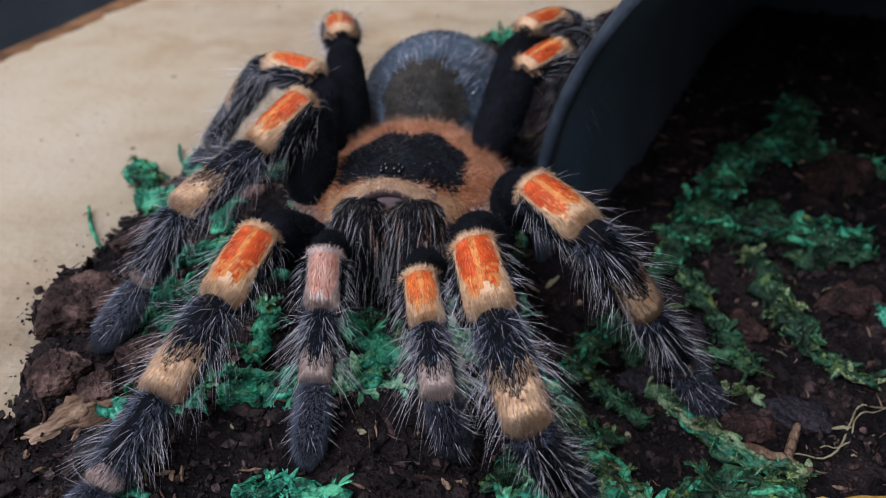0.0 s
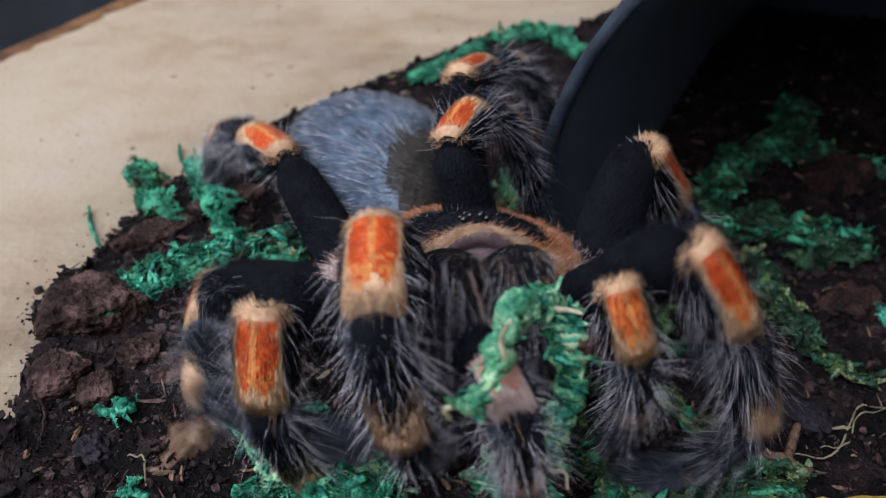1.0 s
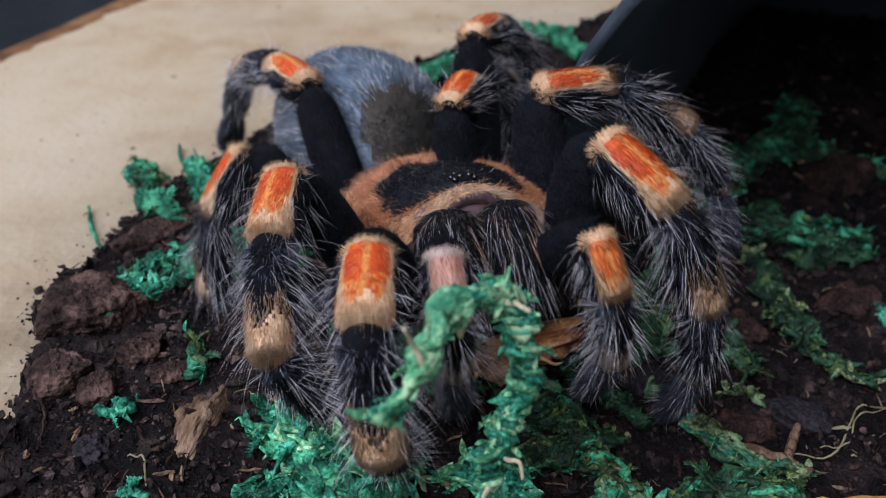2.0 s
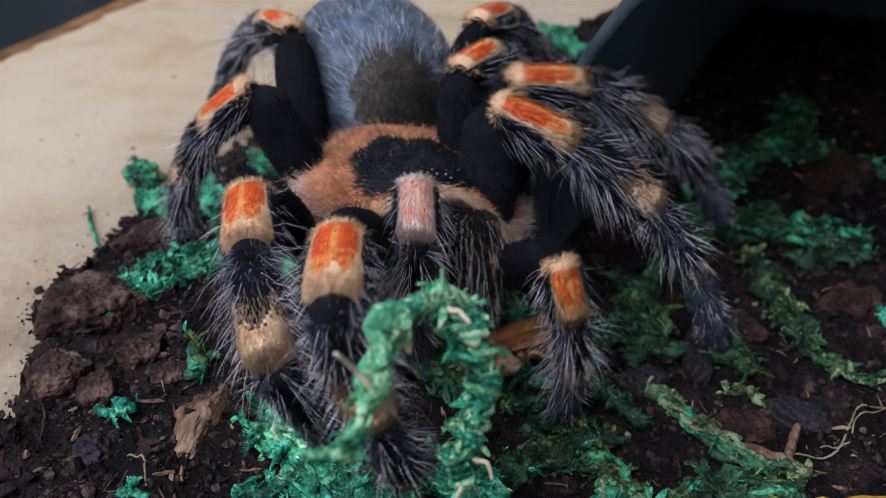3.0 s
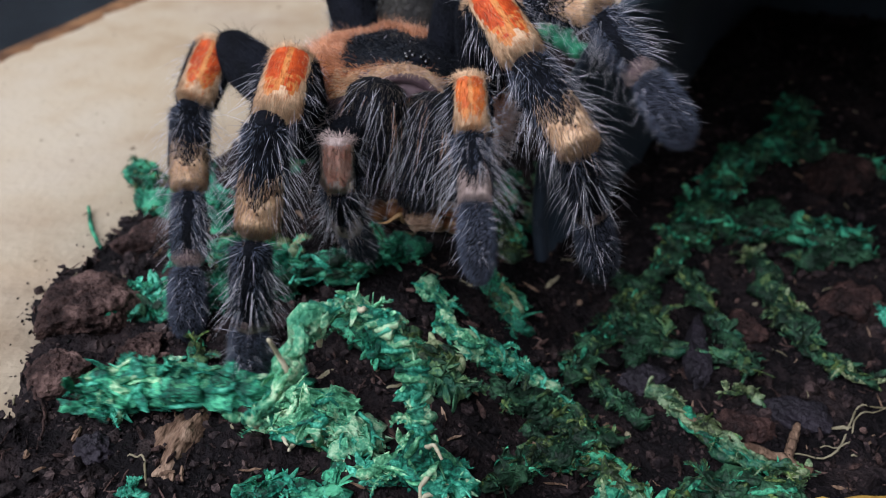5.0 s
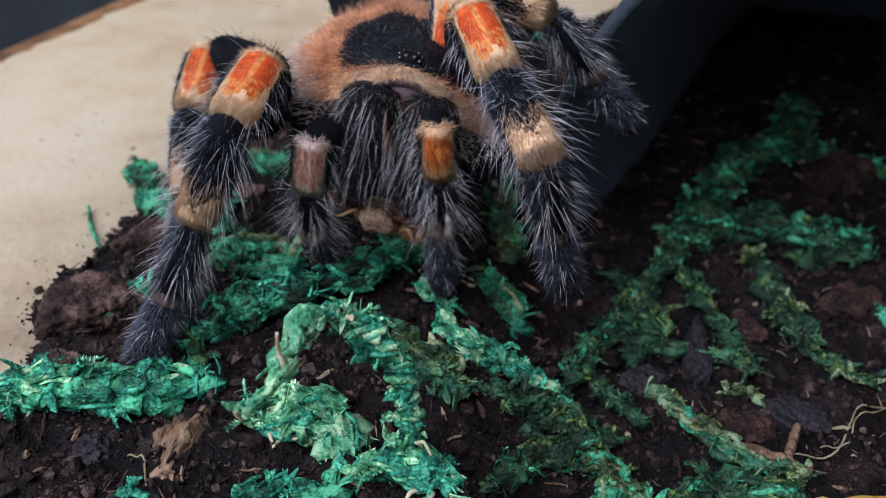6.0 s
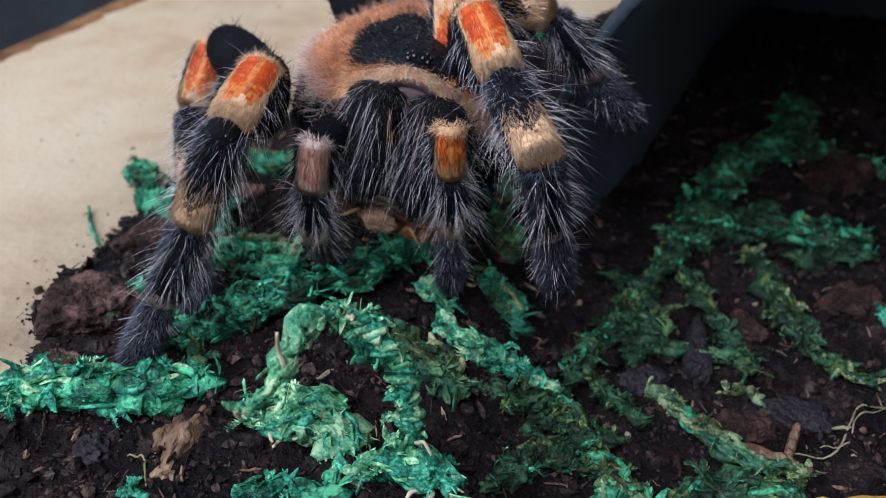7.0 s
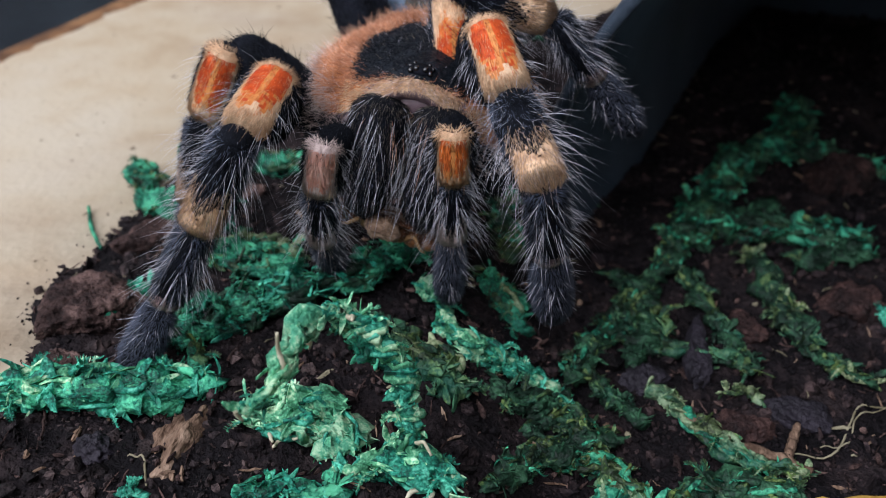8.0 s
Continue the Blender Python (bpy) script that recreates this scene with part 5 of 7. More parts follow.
mat_moss = moss([(-16, -3, 0.8), (-8, 0, 1.4), (0, 2, 2.0), (8, 4, 2.4), (15, 9, 1.2)], 7.0, ("green", "teal", "deep"), "long dark green moss mat dragged along by the spider", "loose_moss", lift=0, origin=(0, 0, 0))
left_moss = moss([(-10, 0, 1.2), (-4, 1.2, 1.5), (3, 0.5, 1.8), (10, 2.0, 1.2)], 7.5, ("green", "teal", "pale"), "thick teal moss clump dragged along by the spider", "loose_moss", lift=0, origin=(0, 0, 0), roots=2)
base_moss = moss([(-5, 0.5, 0.4), (-1.5, 1.8, 1.2), (1.5, 0.6, 1.6), (4.5, -0.8, 0.8)], 5.2, ("teal", "pale", "green"), "teal moss tuft at the foot of the arched strand", "loose_moss", origin=(0, 0, 0), roots=3)
torn_moss = moss([(-20.7, 87.5), (-18.9, 82.2), (-19.4, 74.5)], 3.1, ("green", "olive", "pale"), "green feathery moss strand torn off by the spider", "loose_moss")
bark_flake = flake_of_wood()
prey = build_prey()
spider, tail_end, jaws, legs = build_spider()


# ---------------------------------------------------------------- movement
def motions():
    times, bodies, tails, poses = [], [], [], {k: [] for k in legs}

    def stance(t, body, tail, **joints):
        """One moment: the body's pose in millimetres and degrees, and the joints of each leg in degrees, the turn of its shin, then its hip's shift."""
        times.append(t)
        bodies.append(at(*body))
        tails.append(at(0, -9.0, 0.5, tail[0], 0, tail[1]))
        for k, a in joints.items():
            sg = 1 if k[0] == "R" else -1
            h = HIPS[k[1]]
            m = at(sg * (h[0] + a[-3]), h[1] + a[-2], h[2] + a[-1], 0, 0, -sg * a[0]) @ at(0, 0, 0, a[1]) @ at(0, 0, 0, 0, sg * a[2])
            chain, q = [m], Matrix.Identity(4)
            for length, bend in zip(LENGTHS[k[1]], a[3:-4]):
                q = q @ at(0, length, 0, bend)
                chain.append(q @ at(0, 0, 0, 0, a[-4]))
            poses[k].append(chain)

    stance(0, (-4.33, 99.06, 7.93, 5.50, 2.32, 172.03), (-0.8, -0.7),
           R1=(9.5, 32.9, -7.4, -56.9, -0.4, 0.0, -1.9, -7.4, -0.8, 1.5, 0.5), R2=(47.3, 95.7, 8.0, -124.4, 7.4, -29.6, 7.9, -3.2, -1.6, 2.3, 3.6), R3=(112.0, 92.1, -4.0, -89.4, -47.4, -2.9, -1.7, -0.0, 0.1, 0.1, 2.7), R4=(160.9, 69.8, -2.9, -71.3, -17.6, -10.0, -7.7, -0.0, 0.4, -0.2, 1.5), RP=(-11.4, 28.7, -5.3, -71.9, 5.0, 6.2, -0.5, 0.3, 1.9, 1.2),
           L1=(-1.5, 24.8, -25.4, -48.4, -12.4, -71.9, -24.9, -7.9, 1.4, 3.2, 3.1), L2=(13.6, 33.8, -37.8, -54.1, -57.9, -11.7, 8.3, -9.3, 0.8, 2.6, 3.9), L3=(128.3, 60.0, -18.1, -51.1, -79.8, -32.5, -8.4, 0.0, -3.2, -2.6, 3.4), L4=(144.4, 64.7, -6.7, -64.9, -37.1, -21.0, -9.2, 0.0, 0.3, -1.0, 2.6), LP=(4.6, 24.3, -13.8, -49.7, -2.8, -68.4, -5.3, -0.7, 3.1, 0.8))
    stance(0.2, (-4.33, 99.05, 7.94, 5.49, 2.33, 172.02), (-0.7, -0.7),
           R1=(10.2, 33.1, -6.6, -57.2, -0.2, 0.1, -2.2, -7.8, -1.0, 1.6, 0.5), R2=(44.3, 95.0, 3.7, -124.2, 7.3, -30.1, 8.7, -4.2, -2.0, 2.6, 3.8), R3=(112.5, 92.3, -3.6, -90.1, -46.7, -3.0, -1.7, 0.0, 0.1, 0.1, 2.7), R4=(160.9, 69.5, -2.9, -71.1, -17.6, -9.8, -7.6, 0.0, 0.4, -0.2, 1.5), RP=(-11.3, 28.9, -5.2, -71.9, 5.0, 6.3, -0.6, 0.2, 1.9, 1.1),
           L1=(-1.1, 23.9, -25.2, -49.8, -10.3, -72.2, -23.2, -7.7, 1.3, 3.5, 3.7), L2=(13.2, 33.5, -37.9, -54.3, -57.5, -12.1, 8.2, -9.2, 0.9, 2.6, 4.1), L3=(128.3, 59.5, -18.5, -50.5, -77.7, -32.6, -8.3, 0.0, -3.3, -2.6, 3.4), L4=(145.2, 64.5, -6.3, -64.5, -35.7, -20.3, -9.2, 0.0, 0.4, -1.0, 2.6), LP=(4.6, 24.6, -13.6, -50.0, -2.6, -68.6, -5.1, -0.7, 3.3, 0.8))
    stance(0.3, (-4.24, 99.08, 8.01, 5.34, 2.61, 172.90), (-1.6, -2.5),
           R1=(12.3, 35.3, -4.0, -61.9, 1.1, 1.1, -3.3, -8.7, -1.3, 1.8, 0.7), R2=(37.4, 88.9, -6.7, -114.3, 10.3, -48.1, 10.7, -6.4, -2.7, 3.7, 3.7), R3=(116.4, 87.5, -5.0, -90.5, -39.1, -0.2, -0.8, 0.0, 0.4, 0.1, 3.2), R4=(162.1, 68.8, -2.8, -70.9, -17.5, -9.3, -7.4, 0.0, 0.3, -0.2, 1.6), RP=(-11.7, 33.1, -9.1, -62.2, -1.3, -47.9, 0.2, -0.2, 2.5, 1.8),
           L1=(-10.0, 43.5, -27.7, -90.5, -1.9, -49.2, -14.7, -5.9, 0.0, 3.1, 7.0), L2=(14.7, 31.0, -34.7, -47.7, -60.9, -22.0, 6.9, -5.6, 1.7, 3.5, 4.6), L3=(126.3, 55.9, -21.5, -46.4, -73.9, -33.0, -8.2, 0.0, -3.1, -2.7, 3.7), L4=(148.3, 62.2, -2.6, -65.5, -28.4, -16.8, -8.5, 0.0, 0.1, -0.5, 1.2), LP=(4.8, 25.4, -11.3, -51.3, -0.3, -75.1, -4.0, -0.9, 3.5, 0.8))
    stance(0.4, (-4.05, 101.77, 5.64, 7.15, -0.29, 177.56), (-12.2, -9.9),
           R1=(13.8, 67.0, 3.6, -79.1, -15.3, -11.4, -8.7, -7.5, -2.1, 1.6, 2.4), R2=(43.4, 57.9, -38.0, -108.0, -5.9, -14.3, -0.1, -15.2, -3.0, 6.0, 6.1), R3=(121.5, 70.4, -14.7, -80.1, -33.1, 0.7, -0.4, 0.0, 2.0, 0.1, 5.1), R4=(164.5, 70.6, -5.7, -71.3, -17.2, -8.2, -6.9, 0.0, 0.3, -0.4, 2.6), RP=(-7.4, 53.8, 1.3, -75.1, -16.6, -17.8, 0.2, -0.7, 2.7, 2.2),
           L1=(-3.3, 56.1, -28.3, -104.5, -6.4, -6.2, -12.0, 1.3, -2.4, 3.9, 8.8), L2=(25.0, 36.1, -37.5, -74.5, -36.0, -21.1, 0.0, 1.7, 1.0, 2.6, 4.8), L3=(123.7, 55.4, -21.4, -41.5, -60.4, -33.6, -8.5, 0.0, -1.0, -3.1, 6.1), L4=(150.2, 66.0, -0.6, -62.8, -22.2, -13.9, -7.9, 0.0, -0.0, -0.2, 0.7), LP=(2.5, 20.1, -1.7, -40.0, 5.6, -97.2, -0.7, -0.4, 6.0, 1.2))
    stance(0.5, (-0.75, 92.31, 9.21, 7.77, -5.20, 176.46), (-18.4, 4.4),
           R1=(-2.1, 17.1, 22.9, -54.2, 6.8, -0.6, -4.2, -5.7, -1.7, 5.1, 1.2), R2=(31.3, 67.7, -53.4, -75.0, -57.6, -35.6, -3.9, -3.8, -7.7, 5.7, 4.7), R3=(116.4, 46.9, -23.2, -70.7, -29.7, 0.8, -0.3, 0.0, 3.2, 0.6, 4.5), R4=(151.6, 65.3, -10.8, -63.8, -25.8, -11.9, -7.8, 0.0, 1.4, -0.1, 2.5), RP=(-11.4, 14.2, 17.7, -59.9, -5.8, -15.3, -1.3, -1.9, 6.6, 1.5),
           L1=(20.3, 25.5, 1.1, -55.9, -15.6, -1.0, -6.2, 9.4, -0.7, 2.6, 2.5), L2=(35.2, 41.2, -40.3, -101.2, -11.0, -20.3, -6.9, 8.9, 0.3, 1.7, 4.9), L3=(139.9, 64.0, -15.9, -51.5, -48.3, -37.8, -9.4, 0.0, -4.0, -3.5, 5.4), L4=(154.0, 64.3, -0.8, -65.1, -21.2, -14.2, -8.2, 0.0, -0.2, -0.2, 0.5), LP=(-1.8, 50.6, -14.5, -105.9, -36.2, -16.3, 1.7, -0.2, 2.5, 3.1))
    stance(0.6, (-1.16, 85.21, 8.71, 16.65, -0.92, 186.28), (-32.6, -0.3),
           R1=(12.7, 21.5, 16.4, -44.9, -80.0, -0.4, -7.5, -7.3, -3.1, 6.1, 2.6), R2=(47.7, 53.0, 16.2, -100.1, -29.7, -74.8, -15.5, -15.0, -4.6, 9.0, 4.4), R3=(134.5, 59.7, -9.7, -54.0, -35.5, -0.9, -0.8, 0.0, 1.9, 0.3, 4.5), R4=(146.0, 70.6, -10.7, -60.1, -22.8, -7.4, -5.6, 0.0, 1.3, 0.2, 2.5), RP=(2.9, 16.1, 16.4, -53.3, -39.8, -15.3, -3.0, -2.2, 3.3, 0.9),
           L1=(11.9, 44.4, -8.7, -92.2, -15.8, -9.7, -7.5, 8.3, -1.8, 1.6, 2.4), L2=(37.4, 78.6, -29.2, -95.4, -27.5, -39.5, -9.4, 21.2, -2.2, 1.3, 4.2), L3=(140.6, 80.9, -15.6, -59.8, -30.5, -49.0, -12.0, 0.0, -3.7, -2.5, 5.8), L4=(155.6, 68.8, 0.5, -63.8, -18.7, -14.3, -8.4, 0.0, -0.5, -0.2, 0.6), LP=(-7.5, 35.9, -19.8, -95.3, -10.2, -17.2, -0.3, -0.6, 3.0, 2.3))
    stance(0.7, (-1.04, 86.66, 6.89, 23.64, -1.99, 176.84), (-25.5, 19.4),
           R1=(7.1, 15.0, 26.5, -53.6, -63.5, -2.8, -9.6, -8.3, -5.1, 4.9, 3.1), R2=(66.8, -3.7, -121.1, -259.3, 0.6, -57.5, -7.2, 46.7, -7.3, 7.2, -2.1), R3=(143.5, 46.7, 48.9, -45.4, -43.9, -18.5, -2.1, 0.0, -1.9, 0.5, 1.0), R4=(123.1, 55.0, -17.7, -47.8, -18.3, 0.2, -0.8, 0.0, 3.1, 0.9, 2.6), RP=(-12.7, 8.7, 23.6, -57.7, -65.2, -15.6, -0.5, -4.0, 2.1, 0.9),
           L1=(30.6, 74.3, -15.4, -108.7, -22.6, -25.8, -12.0, 17.6, -2.0, 0.6, 2.8), L2=(35.5, 66.0, -19.6, -87.0, -46.0, -40.2, -11.1, 19.8, -2.0, 3.5, 4.6), L3=(130.1, 110.3, -28.1, -76.0, -35.3, -51.5, -11.6, 0.0, -6.7, -2.1, 8.1), L4=(158.0, 76.0, 2.2, -61.7, -16.0, -15.4, -8.8, 0.0, -1.0, -0.3, 1.1), LP=(21.5, 7.7, -14.1, -71.8, -15.1, -16.2, 6.3, 0.8, 3.3, -0.1))
    stance(0.8, (1.40, 77.47, 6.42, 25.08, 3.26, 191.23), (-28.6, 17.0),
           R1=(14.4, 29.2, 6.5, -56.3, -92.5, -35.6, -23.2, -7.2, -4.1, 4.5, 3.2), R2=(37.5, 32.5, -16.3, -131.0, -36.1, -74.2, -1.2, -21.7, -1.8, 9.8, 0.5), R3=(171.4, 31.5, 74.8, -67.6, -50.9, -53.9, -6.0, 0.0, -2.7, 0.4, 4.9), R4=(138.3, 64.6, -21.9, -47.1, -18.6, 0.8, -0.4, 0.0, 2.2, 0.9, 1.9), RP=(3.2, 40.0, 8.2, -68.2, -60.2, -16.2, 1.0, -3.5, 0.3, 1.6),
           L1=(47.1, 71.9, -20.5, -125.4, -26.6, -39.6, -17.4, 25.5, -1.5, 0.1, 3.4), L2=(71.9, 45.2, -31.8, -100.9, -26.4, -67.7, -26.7, 33.6, -0.6, 3.1, 2.5), L3=(128.4, 112.5, -17.3, -80.2, -34.0, -55.3, -11.7, 0.0, -6.2, -2.0, 5.7), L4=(162.4, 79.0, 5.4, -64.7, -16.5, -20.4, -10.9, 0.0, -2.2, -0.6, 2.2), LP=(15.0, 7.2, -10.8, -102.5, -33.5, -15.7, 9.4, -0.4, 1.1, 0.4))
    stance(0.9, (1.54, 80.43, 8.00, 21.29, 2.56, 184.56), (-21.1, 26.4),
           R1=(13.8, 31.3, 11.2, -59.5, -85.9, -46.3, -24.5, -8.5, -4.0, 3.2, 2.2), R2=(32.1, 34.6, 1.1, -103.2, -54.3, -77.9, -3.4, -15.0, -1.1, 6.7, 0.7), R3=(143.8, 24.3, 60.7, -95.0, -32.1, -57.7, -6.3, 0.0, -1.5, 1.5, 3.2), R4=(130.5, 55.8, -19.2, -44.3, -14.3, -2.0, -0.6, 0.0, 1.2, 1.2, 0.4), RP=(-5.5, 13.7, 5.7, -53.9, -80.1, -15.4, 1.4, -3.9, 0.8, 0.5),
           L1=(69.7, 61.5, -26.2, -115.7, -18.5, -56.0, -33.9, 32.9, -0.6, 1.1, 1.8), L2=(76.6, 63.3, -16.9, -95.9, -11.6, -37.0, -14.5, 26.0, -0.4, 1.0, 2.7), L3=(136.5, 116.4, -15.3, -89.1, -40.8, -49.0, -10.9, 0.0, -6.6, -2.1, 3.6), L4=(169.4, 81.9, 13.6, -70.2, -18.3, -29.8, -15.9, 0.0, -4.8, -1.2, 4.5), LP=(26.6, 11.7, -13.9, -108.0, -32.8, -15.2, 13.7, 0.3, 0.6, 0.6))
    stance(1, (2.04, 75.28, 12.25, 24.29, -0.83, 187.02), (-18.4, 27.4),
           R1=(18.8, 44.9, 9.9, -84.3, -72.4, -40.6, -15.7, -5.6, -3.6, 0.4, 1.4), R2=(38.4, 20.8, -8.1, -113.5, -33.9, -71.1, -7.7, -18.6, -1.8, 4.7, 0.4), R3=(114.2, 4.0, 63.3, -106.3, -13.3, -47.6, -4.1, 0.0, 1.1, 0.3, 1.3), R4=(128.3, 54.9, -33.7, -42.4, -18.0, -32.4, -0.1, 0.0, 1.1, 1.8, -0.1), RP=(-0.4, 4.1, 11.4, -24.1, -99.5, -14.3, 0.1, -4.3, -0.5, -0.8),
           L1=(40.1, 34.6, -30.7, -106.2, -17.4, -50.4, -31.9, 19.1, -0.9, 0.9, 0.6), L2=(101.1, 65.2, -23.6, -110.4, -3.9, -29.0, -15.1, 41.6, -0.4, 0.6, 3.4), L3=(135.1, 116.5, -13.1, -90.0, -38.5, -49.3, -11.4, 0.0, -7.6, -2.7, 3.4), L4=(172.1, 79.2, 22.4, -68.5, -8.7, -25.5, -21.3, 0.0, -6.6, -1.9, 4.7), LP=(6.5, 23.0, -16.7, -109.1, -36.0, -14.5, 6.7, 1.3, 0.4, 1.6))
    stance(1.2, (0.76, 79.87, 12.41, 23.13, 4.17, 195.54), (-20.3, 20.8),
           R1=(13.9, 25.6, -3.7, -56.2, -83.0, -46.9, -21.5, -4.6, -2.4, 1.8, 0.0), R2=(60.0, 54.2, -2.4, -125.1, -29.3, -67.0, -13.9, -23.5, 0.0, 2.8, 2.1), R3=(93.6, 29.5, 18.8, -122.6, -26.8, -58.7, -3.8, 0.0, 1.6, 2.2, 1.8), R4=(141.6, 68.4, -25.3, -51.6, -12.0, -35.9, -1.0, 0.0, 1.1, 0.3, 1.1), RP=(6.0, -1.8, 8.8, -103.3, -23.5, -16.0, -4.4, -1.0, 0.1, 0.2),
           L1=(17.9, 42.0, -35.7, -114.8, -23.4, -34.1, -18.3, 13.1, -0.7, 0.2, 0.2), L2=(90.2, 62.5, -31.1, -102.4, -9.8, -20.5, -14.6, 31.4, 1.2, 0.7, 1.6), L3=(135.6, 98.4, -5.0, -78.7, -35.8, -56.4, -17.0, 0.0, -6.8, -2.1, 1.4), L4=(152.4, 88.3, 7.8, -82.8, -13.9, -40.2, -15.8, 0.0, -1.3, -0.7, 3.7), LP=(7.1, -3.7, -9.3, -102.0, -25.9, -8.9, 7.7, 0.3, 0.5, 0.1))
    stance(1.5, (0.93, 84.62, 10.60, 21.00, 4.77, 197.76), (-17.4, 14.6),
           R1=(16.5, 27.2, -5.5, -53.7, -75.8, -56.3, -29.3, -5.6, -1.2, 2.6, 0.6), R2=(52.9, 56.6, 23.4, -98.4, -7.9, -85.9, -20.3, -0.5, -1.0, 1.1, 3.3), R3=(65.7, 30.6, -45.9, -110.2, -25.4, -87.6, -2.9, 0.0, 1.9, 1.6, 2.9), R4=(140.1, 72.4, -26.0, -61.1, -19.2, -23.8, -0.4, 0.0, -0.2, 0.3, 1.4), RP=(9.2, 10.5, 4.5, -44.6, -81.0, -14.5, -1.9, -0.7, 0.4, -0.5),
           L1=(18.0, 37.8, -29.1, -120.6, -16.6, -17.2, -18.7, 14.2, 0.4, 1.4, 1.7), L2=(82.5, 88.0, -20.7, -95.0, -29.2, -18.9, -22.0, 25.6, -0.6, -0.7, 4.4), L3=(138.8, 96.5, -1.5, -79.4, -29.7, -72.5, -29.5, 0.0, -6.0, -3.4, 1.4), L4=(156.8, 84.1, 15.9, -77.6, -17.9, -45.2, -13.6, 0.0, -1.3, -0.6, 3.3), LP=(4.8, 6.9, -10.5, -103.6, -23.8, 0.8, 6.2, 1.0, 1.0, 0.5))
    stance(1.7, (0.96, 85.77, 10.82, 19.69, 3.35, 197.54), (-15.8, 14.3),
           R1=(17.3, 28.7, -5.0, -54.9, -75.0, -54.8, -30.7, -5.4, -1.0, 2.6, 0.7), R2=(58.9, 57.9, 27.7, -96.3, -15.9, -77.9, -24.4, -2.5, -1.3, 2.2, 2.5), R3=(82.1, 47.4, -18.2, -111.5, -26.8, -88.3, -4.8, 0.0, 1.4, 1.2, 2.0), R4=(140.3, 73.5, -25.2, -58.5, -19.0, -33.7, -0.9, 0.0, -0.6, 0.3, 0.9), RP=(10.3, 17.4, 1.9, -62.6, -69.3, -13.6, -0.9, -1.0, 0.6, 0.1),
           L1=(3.0, 41.7, -23.5, -98.8, -43.9, -27.4, -19.4, -0.4, 0.3, 1.7, 2.3), L2=(81.8, 91.5, -12.5, -90.8, -35.3, -27.1, -23.2, 24.9, -1.1, -1.2, 2.8), L3=(136.9, 97.2, -2.7, -77.5, -31.1, -76.0, -27.8, 0.0, -6.3, -3.2, 0.7), L4=(153.8, 86.1, 10.7, -80.4, -18.1, -45.3, -12.8, 0.0, -0.8, -0.6, 3.6), LP=(12.6, 17.0, -7.1, -101.9, -32.6, -30.6, 10.9, -0.1, 0.5, 0.2))
    stance(2.8, (-2.81, 90.62, 11.16, 7.41, -8.49, 195.00), (-19.0, 4.8),
           R1=(32.9, 30.2, 34.5, -53.7, -17.1, -84.7, -32.4, -7.0, -2.3, 1.4, 1.3), R2=(43.6, 39.4, 38.0, -61.0, -28.4, -71.6, -27.4, -10.3, 0.0, 2.2, 1.1), R3=(103.1, 69.1, -7.7, -104.4, -33.9, -48.1, -25.5, 0.0, 0.2, -0.5, 1.5), R4=(155.6, 62.7, -12.4, -66.3, -15.9, -21.6, -8.8, 0.0, 1.2, -0.4, 0.9), RP=(19.4, 62.9, 6.8, -110.2, -67.1, -5.2, 1.4, -2.4, 0.2, 1.2),
           L1=(42.5, 95.2, -26.2, -120.1, -18.4, -22.4, -5.0, 24.6, -0.5, -1.1, 2.5), L2=(65.5, 95.8, -15.5, -101.0, -29.9, -23.9, -17.6, 22.9, 0.1, -1.0, 4.7), L3=(99.6, 102.6, -32.1, -87.4, -56.9, -35.6, -11.0, 0.0, -4.4, -1.4, 3.0), L4=(164.7, 76.5, 24.4, -76.4, -31.9, -34.3, -10.7, 0.0, -0.9, -0.6, 3.5), LP=(4.4, 42.4, -16.5, -97.8, -27.0, -37.5, 9.3, 0.7, 0.5, 1.2))
    stance(3, (-3.27, 89.85, 11.80, 5.81, -10.90, 194.50), (-17.0, 1.6),
           R1=(31.1, 26.0, 28.3, -39.4, -80.1, -23.4, -53.8, -13.3, -3.0, 4.3, 3.4), R2=(37.4, 36.7, 38.6, -56.5, -22.4, -79.0, -13.3, -6.2, 0.6, 1.8, 0.7), R3=(77.9, 53.8, -40.6, -110.0, -18.3, -15.3, -22.0, 0.0, -1.2, -0.6, 2.7), R4=(158.6, 62.2, -10.8, -69.2, -19.2, -17.4, -9.6, 0.0, 1.1, -0.4, 1.0), RP=(28.9, 64.9, 17.3, -105.2, -66.7, 1.6, 0.9, -3.2, 0.3, 1.1),
           L1=(45.4, 99.3, -20.9, -112.3, -12.8, -21.6, -8.7, 23.6, -2.8, -2.5, 3.1), L2=(67.5, 97.9, -18.9, -92.6, -25.5, -15.1, -24.0, 21.6, -1.7, -2.0, 4.7), L3=(97.8, 101.5, -34.3, -87.9, -58.5, -32.3, -10.5, 0.0, -3.6, -1.5, 3.4), L4=(163.0, 76.1, 26.1, -74.9, -27.2, -34.7, -11.1, 0.0, -0.7, -0.5, 3.3), LP=(5.7, 31.4, -20.1, -104.0, -19.5, -19.9, 9.7, 1.2, 0.6, 1.1))
